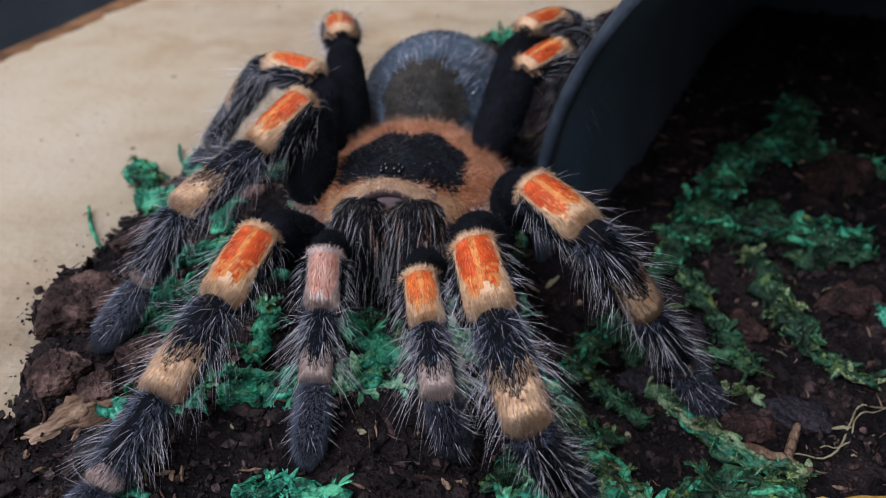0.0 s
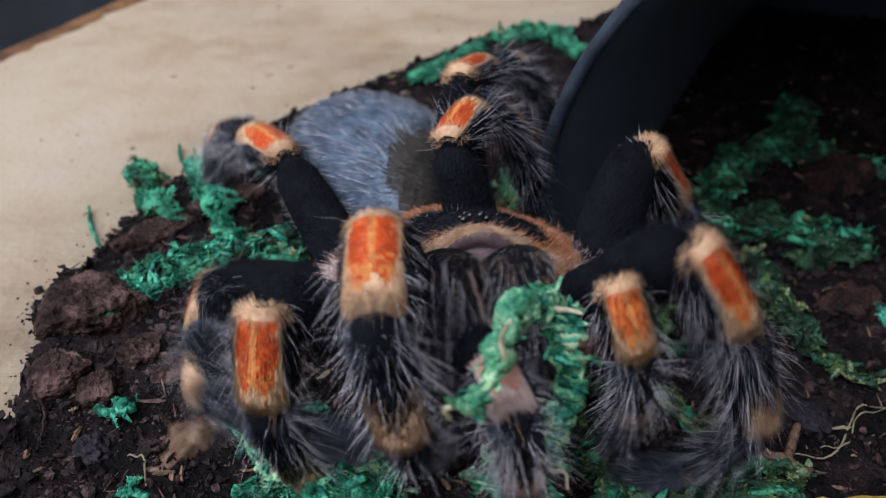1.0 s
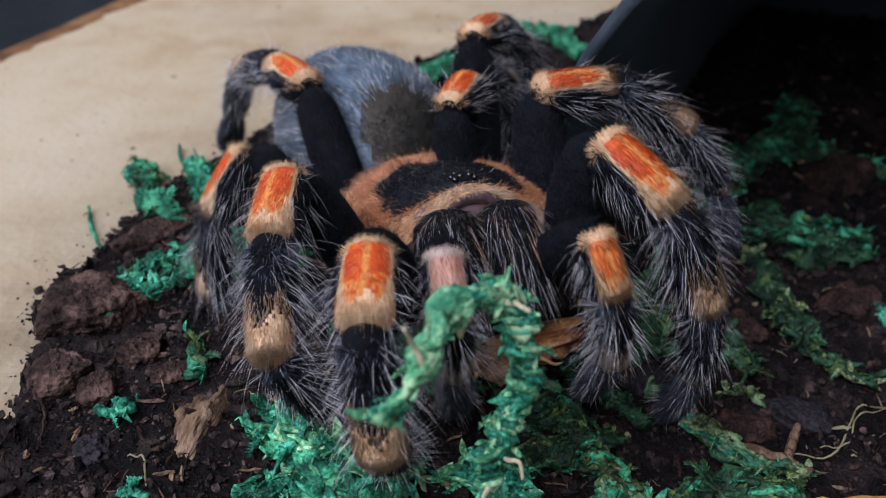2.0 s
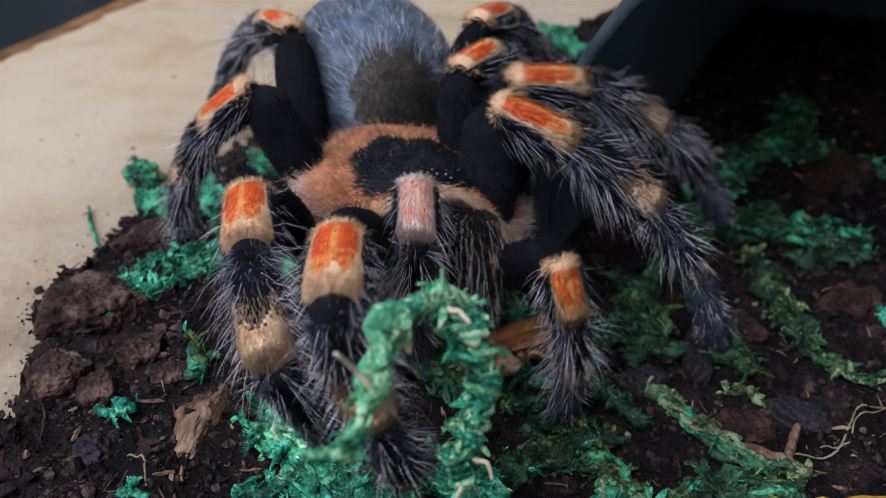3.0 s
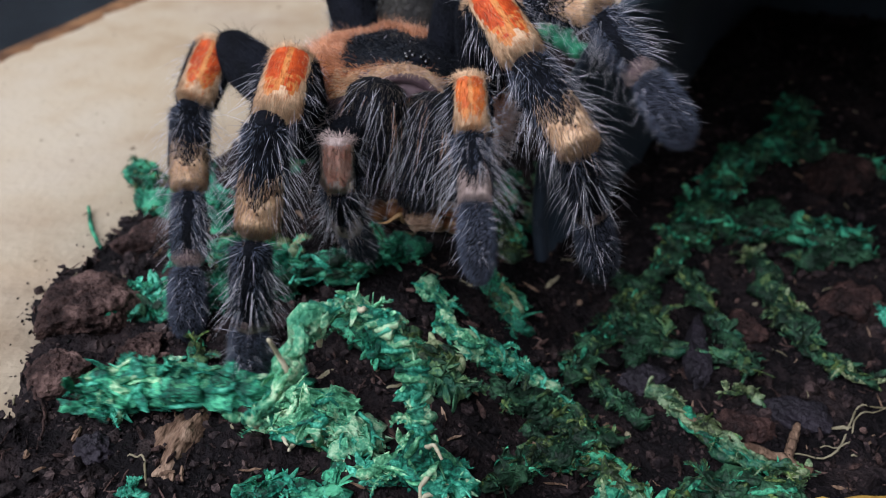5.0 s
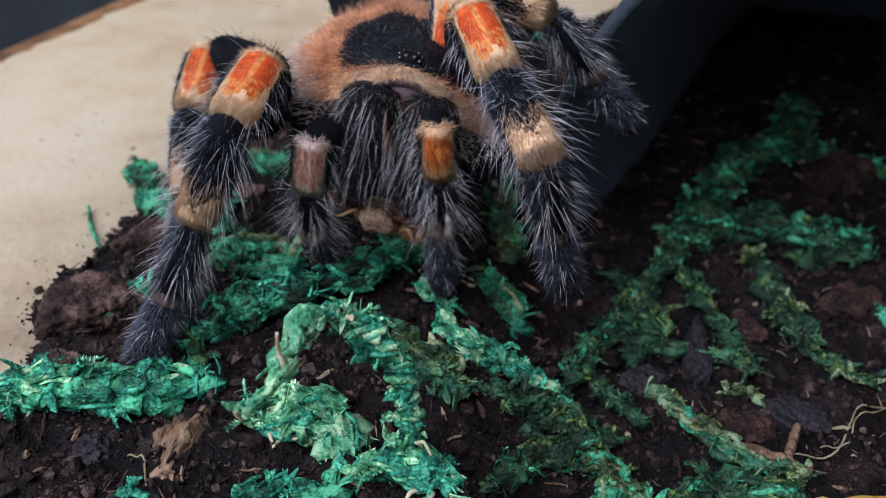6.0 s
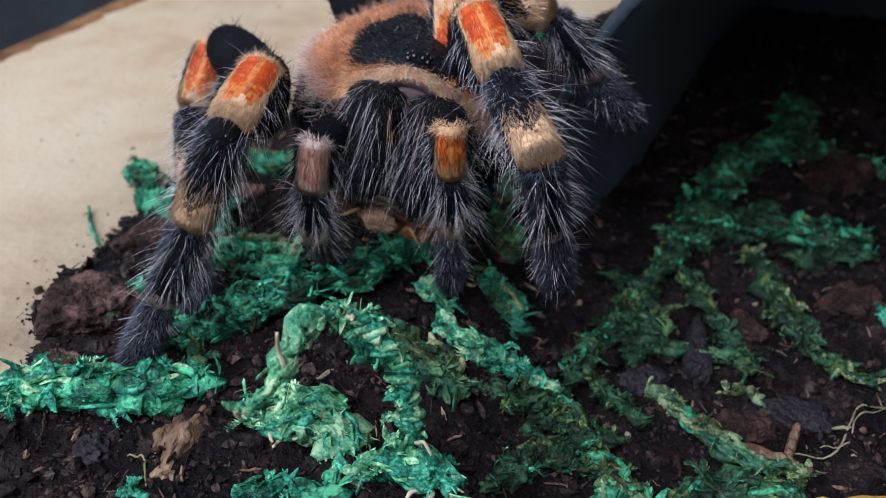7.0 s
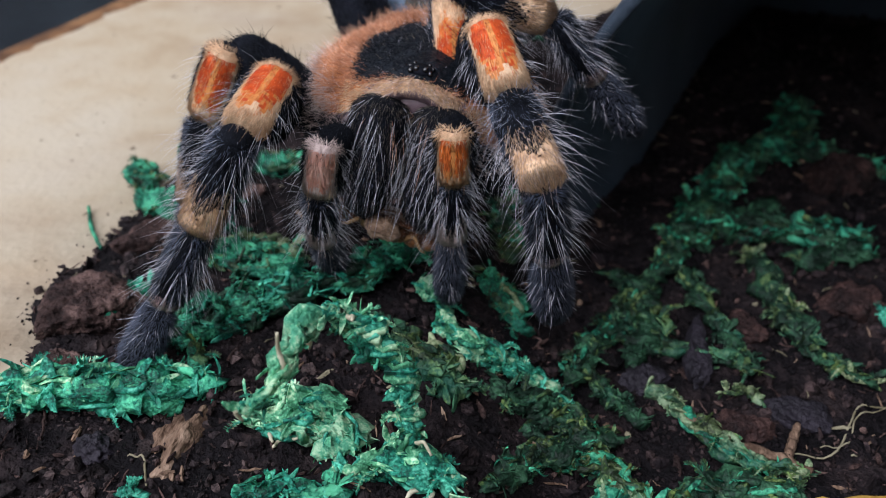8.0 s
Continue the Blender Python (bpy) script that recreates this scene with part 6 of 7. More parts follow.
    stance(3.2, (-4.54, 92.41, 12.05, 4.27, -12.17, 190.95), (-14.8, 2.7),
           R1=(23.6, 24.4, 38.6, -41.8, -14.2, -86.3, -28.7, -6.0, -3.2, 1.6, 1.7), R2=(33.5, 36.7, 37.8, -56.6, -19.4, -65.4, -15.5, -4.3, 0.7, 2.8, 1.5), R3=(72.4, 52.2, -28.5, -110.7, -20.4, -27.8, -21.7, 0.0, -0.1, -0.7, 2.0), R4=(156.3, 58.5, -5.4, -63.9, -26.3, -17.3, -9.4, 0.0, 1.2, -0.3, 0.7), RP=(23.9, 47.4, 23.4, -98.3, -56.2, 0.1, -0.7, -3.9, 0.5, 1.6),
           L1=(48.7, 98.3, -20.0, -111.8, -13.9, -17.0, -3.4, 23.0, -2.5, -2.1, 3.7), L2=(65.9, 101.2, -16.5, -82.1, -36.2, -36.9, -23.2, 21.7, -4.4, -2.4, 4.2), L3=(96.3, 101.7, -34.7, -89.1, -57.0, -30.6, -10.3, 0.0, -3.8, -1.5, 4.0), L4=(166.3, 77.1, 17.9, -74.0, -35.7, -30.2, -10.6, 0.0, -0.2, -0.4, 3.1), LP=(9.3, 36.1, -24.8, -104.8, -20.3, -19.0, 9.4, 1.6, 0.5, 1.7))
    stance(3.5, (-5.61, 95.85, 14.98, 7.73, -12.04, 187.89), (-10.3, -12.3),
           R1=(8.5, 9.2, 32.7, -23.2, -9.9, -80.7, -26.2, -18.5, -2.5, 0.7, 0.6), R2=(73.7, 61.1, -10.0, -123.0, -30.4, -6.2, 0.1, -51.6, -0.6, 0.1, 0.1), R3=(102.0, 73.5, -25.1, -96.5, -21.4, -28.2, -13.0, -24.3, -1.7, -1.8, 2.1), R4=(144.5, 43.4, -7.3, -48.2, -27.8, -9.2, -6.9, -17.2, -0.2, -1.2, 0.5), RP=(21.1, 43.5, 14.8, -137.9, -18.7, -8.0, -5.2, -4.0, -1.1, -0.2),
           L1=(47.1, 98.7, -39.2, -125.1, -3.4, -19.8, -2.9, 64.8, -1.0, -0.6, 4.5), L2=(65.1, 104.3, -25.8, -85.3, -29.5, -24.2, -32.0, 53.3, -6.1, -3.1, 2.8), L3=(111.0, 97.2, -31.9, -93.1, -34.1, -21.9, -8.1, 12.0, -3.4, -3.5, 1.8), L4=(175.8, 63.0, 18.6, -56.1, -25.8, -19.9, -8.3, 5.3, -3.2, -2.2, 1.6), LP=(33.1, 76.7, -31.7, -130.8, -3.9, -9.5, 53.2, -0.4, -0.3, 0.8))
    stance(3.8, (-3.85, 96.88, 17.47, 11.49, -9.60, 181.10), (-5.2, -5.5),
           R1=(6.2, 3.4, 34.8, -28.3, -10.0, -70.4, -32.8, -25.4, -1.7, -0.6, 0.3), R2=(112.4, 38.1, 49.6, -112.6, -30.8, 2.2, 2.3, -77.8, -1.0, -1.2, 0.4), R3=(122.1, 96.7, -0.5, -77.1, -31.5, -38.1, -10.1, -23.3, -2.0, -0.5, 2.1), R4=(145.7, 51.9, -13.9, -56.3, -36.4, -1.3, -4.0, -12.4, -0.6, -1.2, 1.4), RP=(12.9, 46.9, 15.0, -96.3, -55.3, -29.3, -2.0, -4.2, -0.6, -0.2),
           L1=(-32.5, 41.8, -65.8, -94.7, 3.1, -67.0, 1.4, -3.5, -1.6, -5.5, 9.6), L2=(46.1, 108.5, 3.7, -78.4, -19.9, -29.0, -40.1, 65.8, -8.6, -6.6, 1.1), L3=(119.0, 93.6, -23.3, -100.9, -26.9, -21.8, -7.8, 18.6, -0.9, -2.5, 2.3), L4=(172.3, 68.6, 19.3, -69.9, -26.7, -17.6, -8.0, 13.5, -2.1, -1.6, 2.3), LP=(28.5, 69.4, -36.2, -135.3, -0.8, -9.4, 49.7, -0.6, -0.3, 0.6))
    stance(4, (-4.03, 98.15, 19.48, 8.34, -8.60, 181.83), (-2.6, -2.5),
           R1=(10.0, 4.0, 39.8, -26.0, -17.0, -60.2, -33.3, -34.0, -0.7, -1.9, -0.6), R2=(114.4, 29.2, 48.9, -111.7, -25.8, 1.0, 0.9, -85.8, -1.0, -0.9, 0.1), R3=(117.7, 74.8, -30.9, -74.6, -43.7, -29.9, -8.6, -13.6, -2.5, -0.7, 2.0), R4=(164.0, 49.7, 10.1, -59.5, -32.6, -2.6, -4.8, -22.0, -1.4, -1.8, 0.9), RP=(11.3, 40.2, 11.4, -87.1, -51.4, -14.7, -4.3, -2.1, -1.9, -1.6),
           L1=(-32.9, 47.1, -62.6, -94.0, 2.9, -70.1, 1.4, -2.2, -1.3, -5.0, 8.3), L2=(76.0, 104.6, -28.9, -81.6, -37.0, -28.3, -28.0, 51.5, -6.4, -1.6, 0.5), L3=(156.3, 64.7, 6.1, -75.5, -21.3, -25.9, -8.4, 14.5, -4.0, -2.9, 0.6), L4=(167.5, 64.7, 11.7, -67.9, -27.4, -16.9, -7.9, 11.0, -3.5, -2.0, 0.6), LP=(28.2, 74.9, -35.3, -140.1, -0.5, -4.2, 50.0, -1.0, -0.5, -0.3))
    stance(4.3, (-5.14, 97.18, 19.01, 13.57, -11.76, 185.11), (-1.3, -1.1),
           R1=(19.1, -4.3, 42.2, -26.5, -24.5, -54.1, -35.3, -40.2, -2.1, -3.2, 0.1), R2=(123.5, 31.2, 41.4, -117.8, -27.1, 1.7, 1.1, -91.7, -1.3, -0.8, 0.1), R3=(124.7, 75.5, -44.0, -71.2, -32.1, -35.7, -7.9, -8.5, -5.1, -0.1, 4.6), R4=(176.6, 55.2, -1.0, -50.6, -30.3, -8.0, -6.2, -8.2, -2.6, -2.3, 2.8), RP=(33.3, 22.7, 8.3, -124.2, -21.5, -9.6, -28.7, -5.1, -1.7, -0.8),
           L1=(-33.2, 42.7, -58.9, -91.2, -0.8, -67.7, 1.1, 0.2, -0.7, -4.8, 9.0), L2=(35.7, 86.1, 31.2, -68.4, -32.0, -3.5, -9.9, 54.3, -0.2, -0.6, 3.2), L3=(155.8, 70.2, 4.0, -71.7, -16.6, -35.9, -9.2, 10.1, -3.7, -3.1, 3.0), L4=(157.5, 78.7, 6.1, -73.8, -33.7, -18.7, -8.3, 9.9, -2.6, -2.0, 2.7), LP=(11.5, 77.1, -6.0, -121.6, 0.4, -1.7, 26.8, -0.1, -0.1, -0.4))
    stance(4.5, (-3.95, 99.93, 20.81, 4.79, -10.63, 182.01), (-0.6, -0.5),
           R1=(20.5, 19.3, 31.2, -43.2, -16.8, -64.0, -31.3, -27.2, -0.8, -2.9, -1.6), R2=(121.9, 9.2, 46.9, -120.7, -8.9, 1.3, 2.5, -103.6, -0.1, -2.3, -0.1), R3=(134.6, 48.9, -45.4, -52.5, -26.3, -31.6, -5.5, 5.6, -7.0, -0.7, 2.8), R4=(192.7, 56.1, 2.2, -54.7, -22.6, -13.2, -6.8, 0.8, -1.0, 0.0, 0.0), RP=(39.8, 29.5, 6.3, -128.5, -20.8, -10.0, -39.0, -5.3, -1.3, -1.6),
           L1=(-27.2, 48.2, -55.0, -88.8, 4.3, -73.7, -0.1, -0.4, -1.4, -5.1, 7.9), L2=(28.4, 95.5, 16.5, -65.4, -30.1, -13.0, -10.0, 52.9, -1.9, -1.4, 0.8), L3=(130.3, 98.4, -23.0, -87.2, -12.8, -36.2, -18.8, 8.0, -5.7, -1.0, 2.2), L4=(172.8, 67.9, 16.0, -73.1, -20.5, -32.6, -9.5, 9.6, -5.4, -1.9, -0.7), LP=(0.6, 68.4, -9.1, -101.8, 1.6, 3.2, 15.1, -0.1, 0.1, 0.4))
    stance(4.7, (-4.25, 99.58, 20.40, 7.07, -12.26, 181.85), (-0.3, -0.2),
           R1=(34.1, 56.7, 29.1, -87.0, -21.5, -44.7, -7.0, -13.7, -0.8, -2.5, -2.7), R2=(123.4, 16.0, 44.1, -119.5, -15.3, -1.1, -0.5, -102.0, -0.5, -3.0, -0.8), R3=(136.3, 44.9, -46.5, -46.6, -26.5, -32.3, -5.5, 6.0, -7.3, -0.7, 3.9), R4=(192.6, 62.4, 1.5, -57.7, -21.6, -15.1, -6.8, 0.8, -1.0, 0.0, 0.2), RP=(36.4, 27.5, 6.0, -131.0, -19.2, -11.9, -36.6, -5.0, -1.8, -1.6),
           L1=(-26.3, 45.5, -51.6, -88.0, 4.8, -75.5, 0.9, -0.4, -1.3, -5.2, 8.5), L2=(30.7, 96.9, 16.2, -68.7, -23.4, -23.6, -6.9, 55.9, -2.8, -1.5, 1.0), L3=(127.1, 98.5, -25.3, -85.0, -11.6, -37.3, -19.5, 8.5, -6.0, -1.1, 2.9), L4=(171.5, 69.4, 14.6, -73.5, -16.3, -33.5, -9.2, 9.1, -5.7, -2.5, 0.5), LP=(-4.4, 64.8, -11.7, -99.9, 1.8, 3.7, 13.3, -0.1, 0.0, 0.6))
    stance(5.8, (-4.64, 99.28, 21.37, 4.02, -18.23, 172.09), (-0.2, -0.1),
           R1=(-6.3, 63.0, -6.0, -88.8, -58.4, 4.3, 3.9, 5.1, 3.9, -2.5, -5.0), R2=(132.3, -8.7, 28.1, -107.2, -25.8, 1.5, -2.9, -125.7, 1.1, 1.7, 0.6), R3=(138.9, 22.7, -41.6, -30.7, -23.9, -35.3, -5.9, 6.3, -6.1, -1.9, 3.6), R4=(175.4, 23.7, -9.6, -36.1, -8.4, -9.1, -16.8, -0.1, -0.8, -5.0, 1.8), RP=(19.5, 17.5, 3.8, -118.5, -21.9, -18.7, -20.0, -2.9, -3.9, -1.3),
           L1=(-24.8, 48.0, -64.1, -92.8, -56.7, -3.0, -0.5, 0.1, -2.0, -6.1, 7.3), L2=(73.2, 105.0, -19.3, -4.6, -100.9, -31.0, 0.5, 84.6, -5.0, -1.3, -4.4), L3=(122.9, 101.2, -38.9, -88.3, -11.8, -34.9, -18.5, 6.3, -7.2, -0.5, 2.6), L4=(187.1, 50.6, 25.7, -59.2, -8.6, -30.2, -8.5, 10.7, -7.4, -2.9, -0.1), LP=(-6.9, 43.3, -30.8, -146.1, 4.7, 5.0, 4.5, -0.6, -3.6, 2.5))
    stance(6, (-3.99, 99.49, 21.84, -1.57, -11.43, 176.87), (-0.1, -0.0),
           R1=(-10.9, 54.9, -19.1, -71.3, -65.1, 4.9, 8.5, 4.3, 5.4, -2.8, -2.6), R2=(116.0, 0.8, 51.6, -111.8, -13.9, 1.5, -0.9, -106.4, 0.2, -2.7, -0.7), R3=(145.2, 25.9, -33.4, -32.7, -25.4, -34.7, -5.8, 6.1, -6.5, -1.6, 2.7), R4=(181.6, 18.2, -3.1, -34.4, -8.9, -9.0, -17.2, 0.1, -1.6, -4.7, 1.3), RP=(25.9, 26.0, 0.9, -119.3, -15.5, -21.9, -25.0, -2.4, -3.1, -1.6),
           L1=(-22.9, 54.3, -47.4, -83.9, 3.4, -79.6, 3.2, -1.5, -2.0, -6.1, 5.5), L2=(74.0, 104.1, -10.6, -7.9, -102.3, -32.8, 0.7, 91.6, -4.9, -1.1, -5.4), L3=(129.8, 98.4, -28.5, -93.5, -11.4, -36.3, -18.5, 6.9, -6.5, -0.6, 1.2), L4=(174.8, 42.5, 15.6, -55.6, -8.7, -30.8, -8.8, 11.0, -7.3, -2.5, -1.3), LP=(-11.6, 44.4, -18.5, -141.4, 3.6, 1.9, -5.5, -0.2, -2.5, -0.8))
    stance(6.5, (-2.70, 98.64, 22.29, -2.25, -11.14, 173.42), (-0.0, -0.0),
           R1=(-14.6, 51.9, -20.6, -67.0, -65.4, 4.6, 9.0, 5.5, 6.1, -2.9, -2.8), R2=(139.6, -6.3, 28.4, -106.3, -36.2, 2.4, -2.4, -129.8, 4.2, 1.8, 1.3), R3=(141.0, 25.2, -33.0, -33.4, -25.6, -34.4, -5.8, 6.2, -5.2, -1.6, 2.1), R4=(176.0, 26.8, -4.5, -34.9, -18.3, -16.4, -9.7, 0.3, -0.8, -0.0, -0.2), RP=(25.0, 25.6, 1.9, -117.0, -13.7, -23.9, -27.5, -2.4, -3.2, -1.7),
           L1=(-17.0, 55.5, -43.8, -83.0, 4.5, -82.2, 3.0, -0.7, -3.1, -7.2, 4.8), L2=(77.9, 105.2, -11.5, -6.4, -104.0, -34.4, 0.7, 93.6, -5.5, -0.8, -5.8), L3=(132.0, 99.4, -30.2, -96.3, -10.9, -36.1, -18.0, 7.1, -7.8, -0.1, 1.1), L4=(179.4, 40.5, 16.4, -55.9, -8.4, -30.9, -8.8, 11.4, -8.9, -1.9, -1.9), LP=(-6.8, 45.7, -16.3, -141.5, 3.6, 1.7, -2.6, 0.2, -2.8, -1.0))
    stance(7, (-2.78, 98.47, 22.06, -0.76, -12.13, 173.70), (-0.0, -0.0),
           R1=(-13.0, 51.2, -18.8, -66.8, -66.6, 3.9, 8.8, 5.4, 6.3, -3.0, -3.1), R2=(140.6, -5.3, 25.7, -105.4, -37.3, 2.1, -2.7, -130.3, 4.0, 2.0, 1.4), R3=(139.9, 26.6, -35.1, -34.4, -25.7, -34.1, -5.8, 6.2, -5.3, -1.6, 2.3), R4=(175.5, 36.5, -6.7, -46.0, -17.9, -14.9, -8.1, 1.3, -0.3, 0.0, -0.2), RP=(24.0, 24.9, 1.3, -118.3, -13.6, -23.2, -25.5, -2.2, -3.4, -1.6),
           L1=(-18.2, 54.7, -44.4, -82.6, 3.6, -81.7, 3.3, -0.1, -3.1, -7.3, 5.2), L2=(76.9, 105.2, -13.3, -4.3, -103.9, -35.4, 0.8, 93.3, -5.4, -0.9, -5.8), L3=(129.5, 99.9, -32.1, -94.7, -10.9, -35.7, -17.8, 7.3, -7.8, -0.3, 1.4), L4=(180.5, 43.7, 18.2, -57.4, -8.5, -30.8, -8.7, 11.5, -8.7, -2.3, -1.6), LP=(-8.5, 44.5, -17.3, -142.3, 3.7, 3.2, -3.1, 0.2, -3.0, -0.5))
    stance(7.5, (-2.47, 97.21, 21.20, -1.39, -10.80, 172.72), (-0.0, -0.0),
           R1=(-18.1, 53.0, -25.2, -68.9, -65.8, 3.7, 8.8, 6.6, 6.1, -3.5, -2.5), R2=(80.4, 30.8, 5.0, -105.3, -11.8, -7.3, -6.0, -69.7, -2.1, -0.2, -0.7), R3=(134.8, 34.9, -35.6, -42.3, -27.5, -32.7, -5.4, 5.9, -5.1, -1.7, 2.3), R4=(174.2, 35.5, -5.0, -41.3, -19.8, -16.9, -8.4, 0.4, -0.7, 0.0, -0.3), RP=(19.0, 32.3, 1.3, -124.3, -12.4, -21.5, -21.6, -1.7, -3.2, -1.9),
           L1=(-10.2, 55.2, -36.1, -80.7, 3.4, -79.9, 3.1, 2.0, -3.1, -8.4, 5.1), L2=(77.1, 105.1, -16.0, -0.2, -103.1, -41.8, 0.8, 97.2, -5.3, -0.8, -5.6), L3=(131.2, 99.2, -32.1, -94.9, -11.3, -36.0, -17.2, 7.2, -8.3, -0.4, 2.3), L4=(181.6, 46.2, 16.6, -60.9, -9.3, -31.9, -8.9, 10.9, -9.1, -2.2, -1.2), LP=(-8.5, 46.9, -14.0, -142.9, 3.6, 3.2, -4.0, 0.5, -3.2, -0.4))
    stance(8, (-2.05, 97.42, 21.34, -1.66, -9.39, 172.42), (-0.0, -0.0),
           R1=(-20.6, 51.4, -28.0, -67.3, -66.6, 3.6, 8.8, 7.7, 6.4, -3.4, -2.2), R2=(69.4, 36.3, 2.6, -110.7, -8.8, -7.0, -6.3, -61.8, -1.2, -0.5, -0.7), R3=(132.4, 38.4, -36.0, -46.0, -27.7, -32.2, -5.6, 6.0, -4.9, -1.6, 1.9), R4=(173.7, 35.0, -4.5, -41.1, -20.2, -16.8, -8.2, 0.7, -0.5, 0.0, -0.3), RP=(20.0, 34.9, -1.4, -126.0, -12.7, -20.6, -22.9, -1.5, -3.1, -2.1),
           L1=(-8.1, 55.5, -33.0, -81.9, 4.4, -80.1, 2.9, 1.7, -3.3, -8.0, 4.5), L2=(77.6, 105.6, -15.6, -4.2, -103.8, -39.7, 0.6, 95.4, -5.7, -0.7, -5.7), L3=(132.2, 99.2, -31.6, -96.0, -10.7, -34.8, -16.1, 7.8, -8.3, -0.2, 2.1), L4=(181.0, 45.1, 15.5, -60.5, -8.7, -31.6, -8.8, 11.4, -9.5, -2.1, -1.4), LP=(-8.6, 47.3, -11.6, -143.0, 4.0, 3.9, -6.1, 0.2, -3.0, -0.4))

    walk(spider, list(zip(times, bodies)))
    walk(tail_end, list(zip(times, tails)))
    for k, (leg, segs) in legs.items():
        walk(leg, [(t, c[0]) for t, c in zip(times, poses[k])])
        for i, s in enumerate(segs):
            walk(s, [(t, c[i + 1]) for t, c in zip(times, poses[k])])

    # moss and wood that the spider drags about
    walk(arch_stalk, [(0, at(5.7, 58.3, -5.6, 34.7, -7.1, 0)), (0.3, at(5.6, 56.8, -3.8, 34.6, -6.1, 0)), (0.5, at(5.56, 57.02, 1.30, 27.7, 0.8, 0)),
         (0.7, at(6.63, 54.16, 4.66, 10.0, 0.1, 0)), (0.8, at(7.09, 52.52, 6.40, -2.4, 0.0, 0)), (0.9, at(7.33, 52.65, 6.26, -13.2, 1.1, 0)),
         (1, at(7.09, 52.52, 6.40, -14.8, 0.5, 0)), (1.2, at(5.27, 52.35, 7.50, -17.9, 5.8, 0)), (1.5, at(4.82, 52.26, 7.78, -18.3, 5.9, 0)),
         (1.7, at(4.38, 52.23, 8.05, -13.2, 3.2, 0)), (2.8, at(1.95, 51.12, 9.37, -3.7, -6.0, 0)), (3, at(1.61, 51.14, 9.53, -2.3, -7.5, 0)),
         (3.2, at(1.31, 51.13, 9.65, -1.9, -8.4, 0)), (3.5, at(0.71, 53.90, 7.13, -7.9, -11.8, 0)), (3.8, at(0.27, 54.85, 6.35, -15.3, -17.3, 0)),
         (4, at(-0.09, 54.87, 6.45, -19.0, -20.8, 0)), (4.3, at(-0.41, 54.80, 6.52, -18.0, -21.0, 0)), (4.5, at(-0.64, 55.54, 5.65, -16.5, -20.9, 0)),
         (4.7, at(-0.74, 56.42, 4.75, -15.7, -22.6, 0)), (5.8, at(-1.95, 61.02, 1.20, -10.3, -24.8, 0)), (8, at(-1.95, 61.02, 1.20, -10.3, -24.8, 0))])
    walk(arch_tip, [(0, at(4.0, 49.0, 7.75, -47.7, 159.0, 0)), (0.3, at(4.1, 47.5, 9.6, -47.6, 160.7, 0)), (0.5, at(5.76, 49.40, 15.82, -55.1, 144.8, 0)),
         (0.7, at(6.65, 51.32, 20.81, -65.4, 123.2, 0)), (0.8, at(7.10, 53.22, 22.78, -66.0, 96.2, 0)), (0.9, at(7.62, 56.39, 22.22, -61.3, 73.3, 0)),
         (1, at(7.24, 56.70, 22.25, -62.3, 79.8, 0)), (1.2, at(6.84, 57.39, 23.03, -50.8, 70.3, 0)), (1.5, at(6.42, 57.40, 23.27, -46.9, 73.3, 0)),
         (1.7, at(5.27, 55.97, 23.99, -47.2, 70.4, 0)), (2.8, at(0.23, 52.19, 25.65, -55.0, 54.8, 0)), (3, at(-0.53, 51.81, 25.77, -55.9, 52.0, 0)),
         (3.2, at(-1.09, 51.68, 25.87, -58.2, 55.8, 0)), (3.5, at(-2.60, 56.15, 23.04, -40.6, 42.3, 0)), (3.8, at(-4.43, 59.17, 21.46, -40.8, 43.9, 0)),
         (4, at(-5.59, 60.22, 20.95, -41.0, 44.4, 0)), (4.3, at(-5.99, 59.86, 21.09, -41.1, 43.7, 0)), (4.5, at(-6.26, 60.19, 20.34, -40.2, 46.0, 0)),
         (4.7, at(-6.80, 60.87, 19.33, -49.5, 53.7, 0)), (5.8, at(-8.71, 63.96, 15.85, -61.9, 77.1, 0)), (8, at(-8.71, 63.96, 15.85, -61.9, 77.1, 0))])
    walk(arch_frill, [(0, at(5.1, 49.6, 6.8, 0, 0, 0)), (0.3, at(5.2, 48.1, 8.7, 0, 0, 0)), (0.5, at(6.75, 49.93, 14.80, 0, 0, 0)),
         (0.7, at(7.65, 51.52, 19.68, 0, 0, 0)), (0.8, at(8.10, 53.17, 21.63, 0, 0, 0)), (0.9, at(8.60, 56.13, 21.10, 0, 0, 0)),
         (1, at(8.23, 56.41, 21.14, 0, 0, 0)), (1.2, at(7.73, 57.04, 21.94, 0, 0, 0)), (1.5, at(7.31, 57.04, 22.18, 0, 0, 0)),
         (1.7, at(6.21, 55.71, 22.87, 0, 0, 0)), (2.8, at(1.35, 52.11, 24.51, 0, 0, 0)), (3, at(0.62, 51.76, 24.64, 0, 0, 0)),
         (3.2, at(0.08, 51.64, 24.73, 0, 0, 0)), (3.5, at(-1.37, 55.99, 21.92, 0, 0, 0)), (3.8, at(-3.10, 58.87, 20.40, 0, 0, 0)),
         (4, at(-4.20, 59.85, 19.93, 0, 0, 0)), (4.3, at(-4.60, 59.50, 20.07, 0, 0, 0)), (4.5, at(-4.87, 59.86, 19.31, 0, 0, 0)),
         (4.7, at(-5.38, 60.56, 18.31, 0, 0, 0)), (5.8, at(-7.23, 63.76, 14.82, 0, 0, 0)), (8, at(-7.23, 63.76, 14.82, 0, 0, 0))])
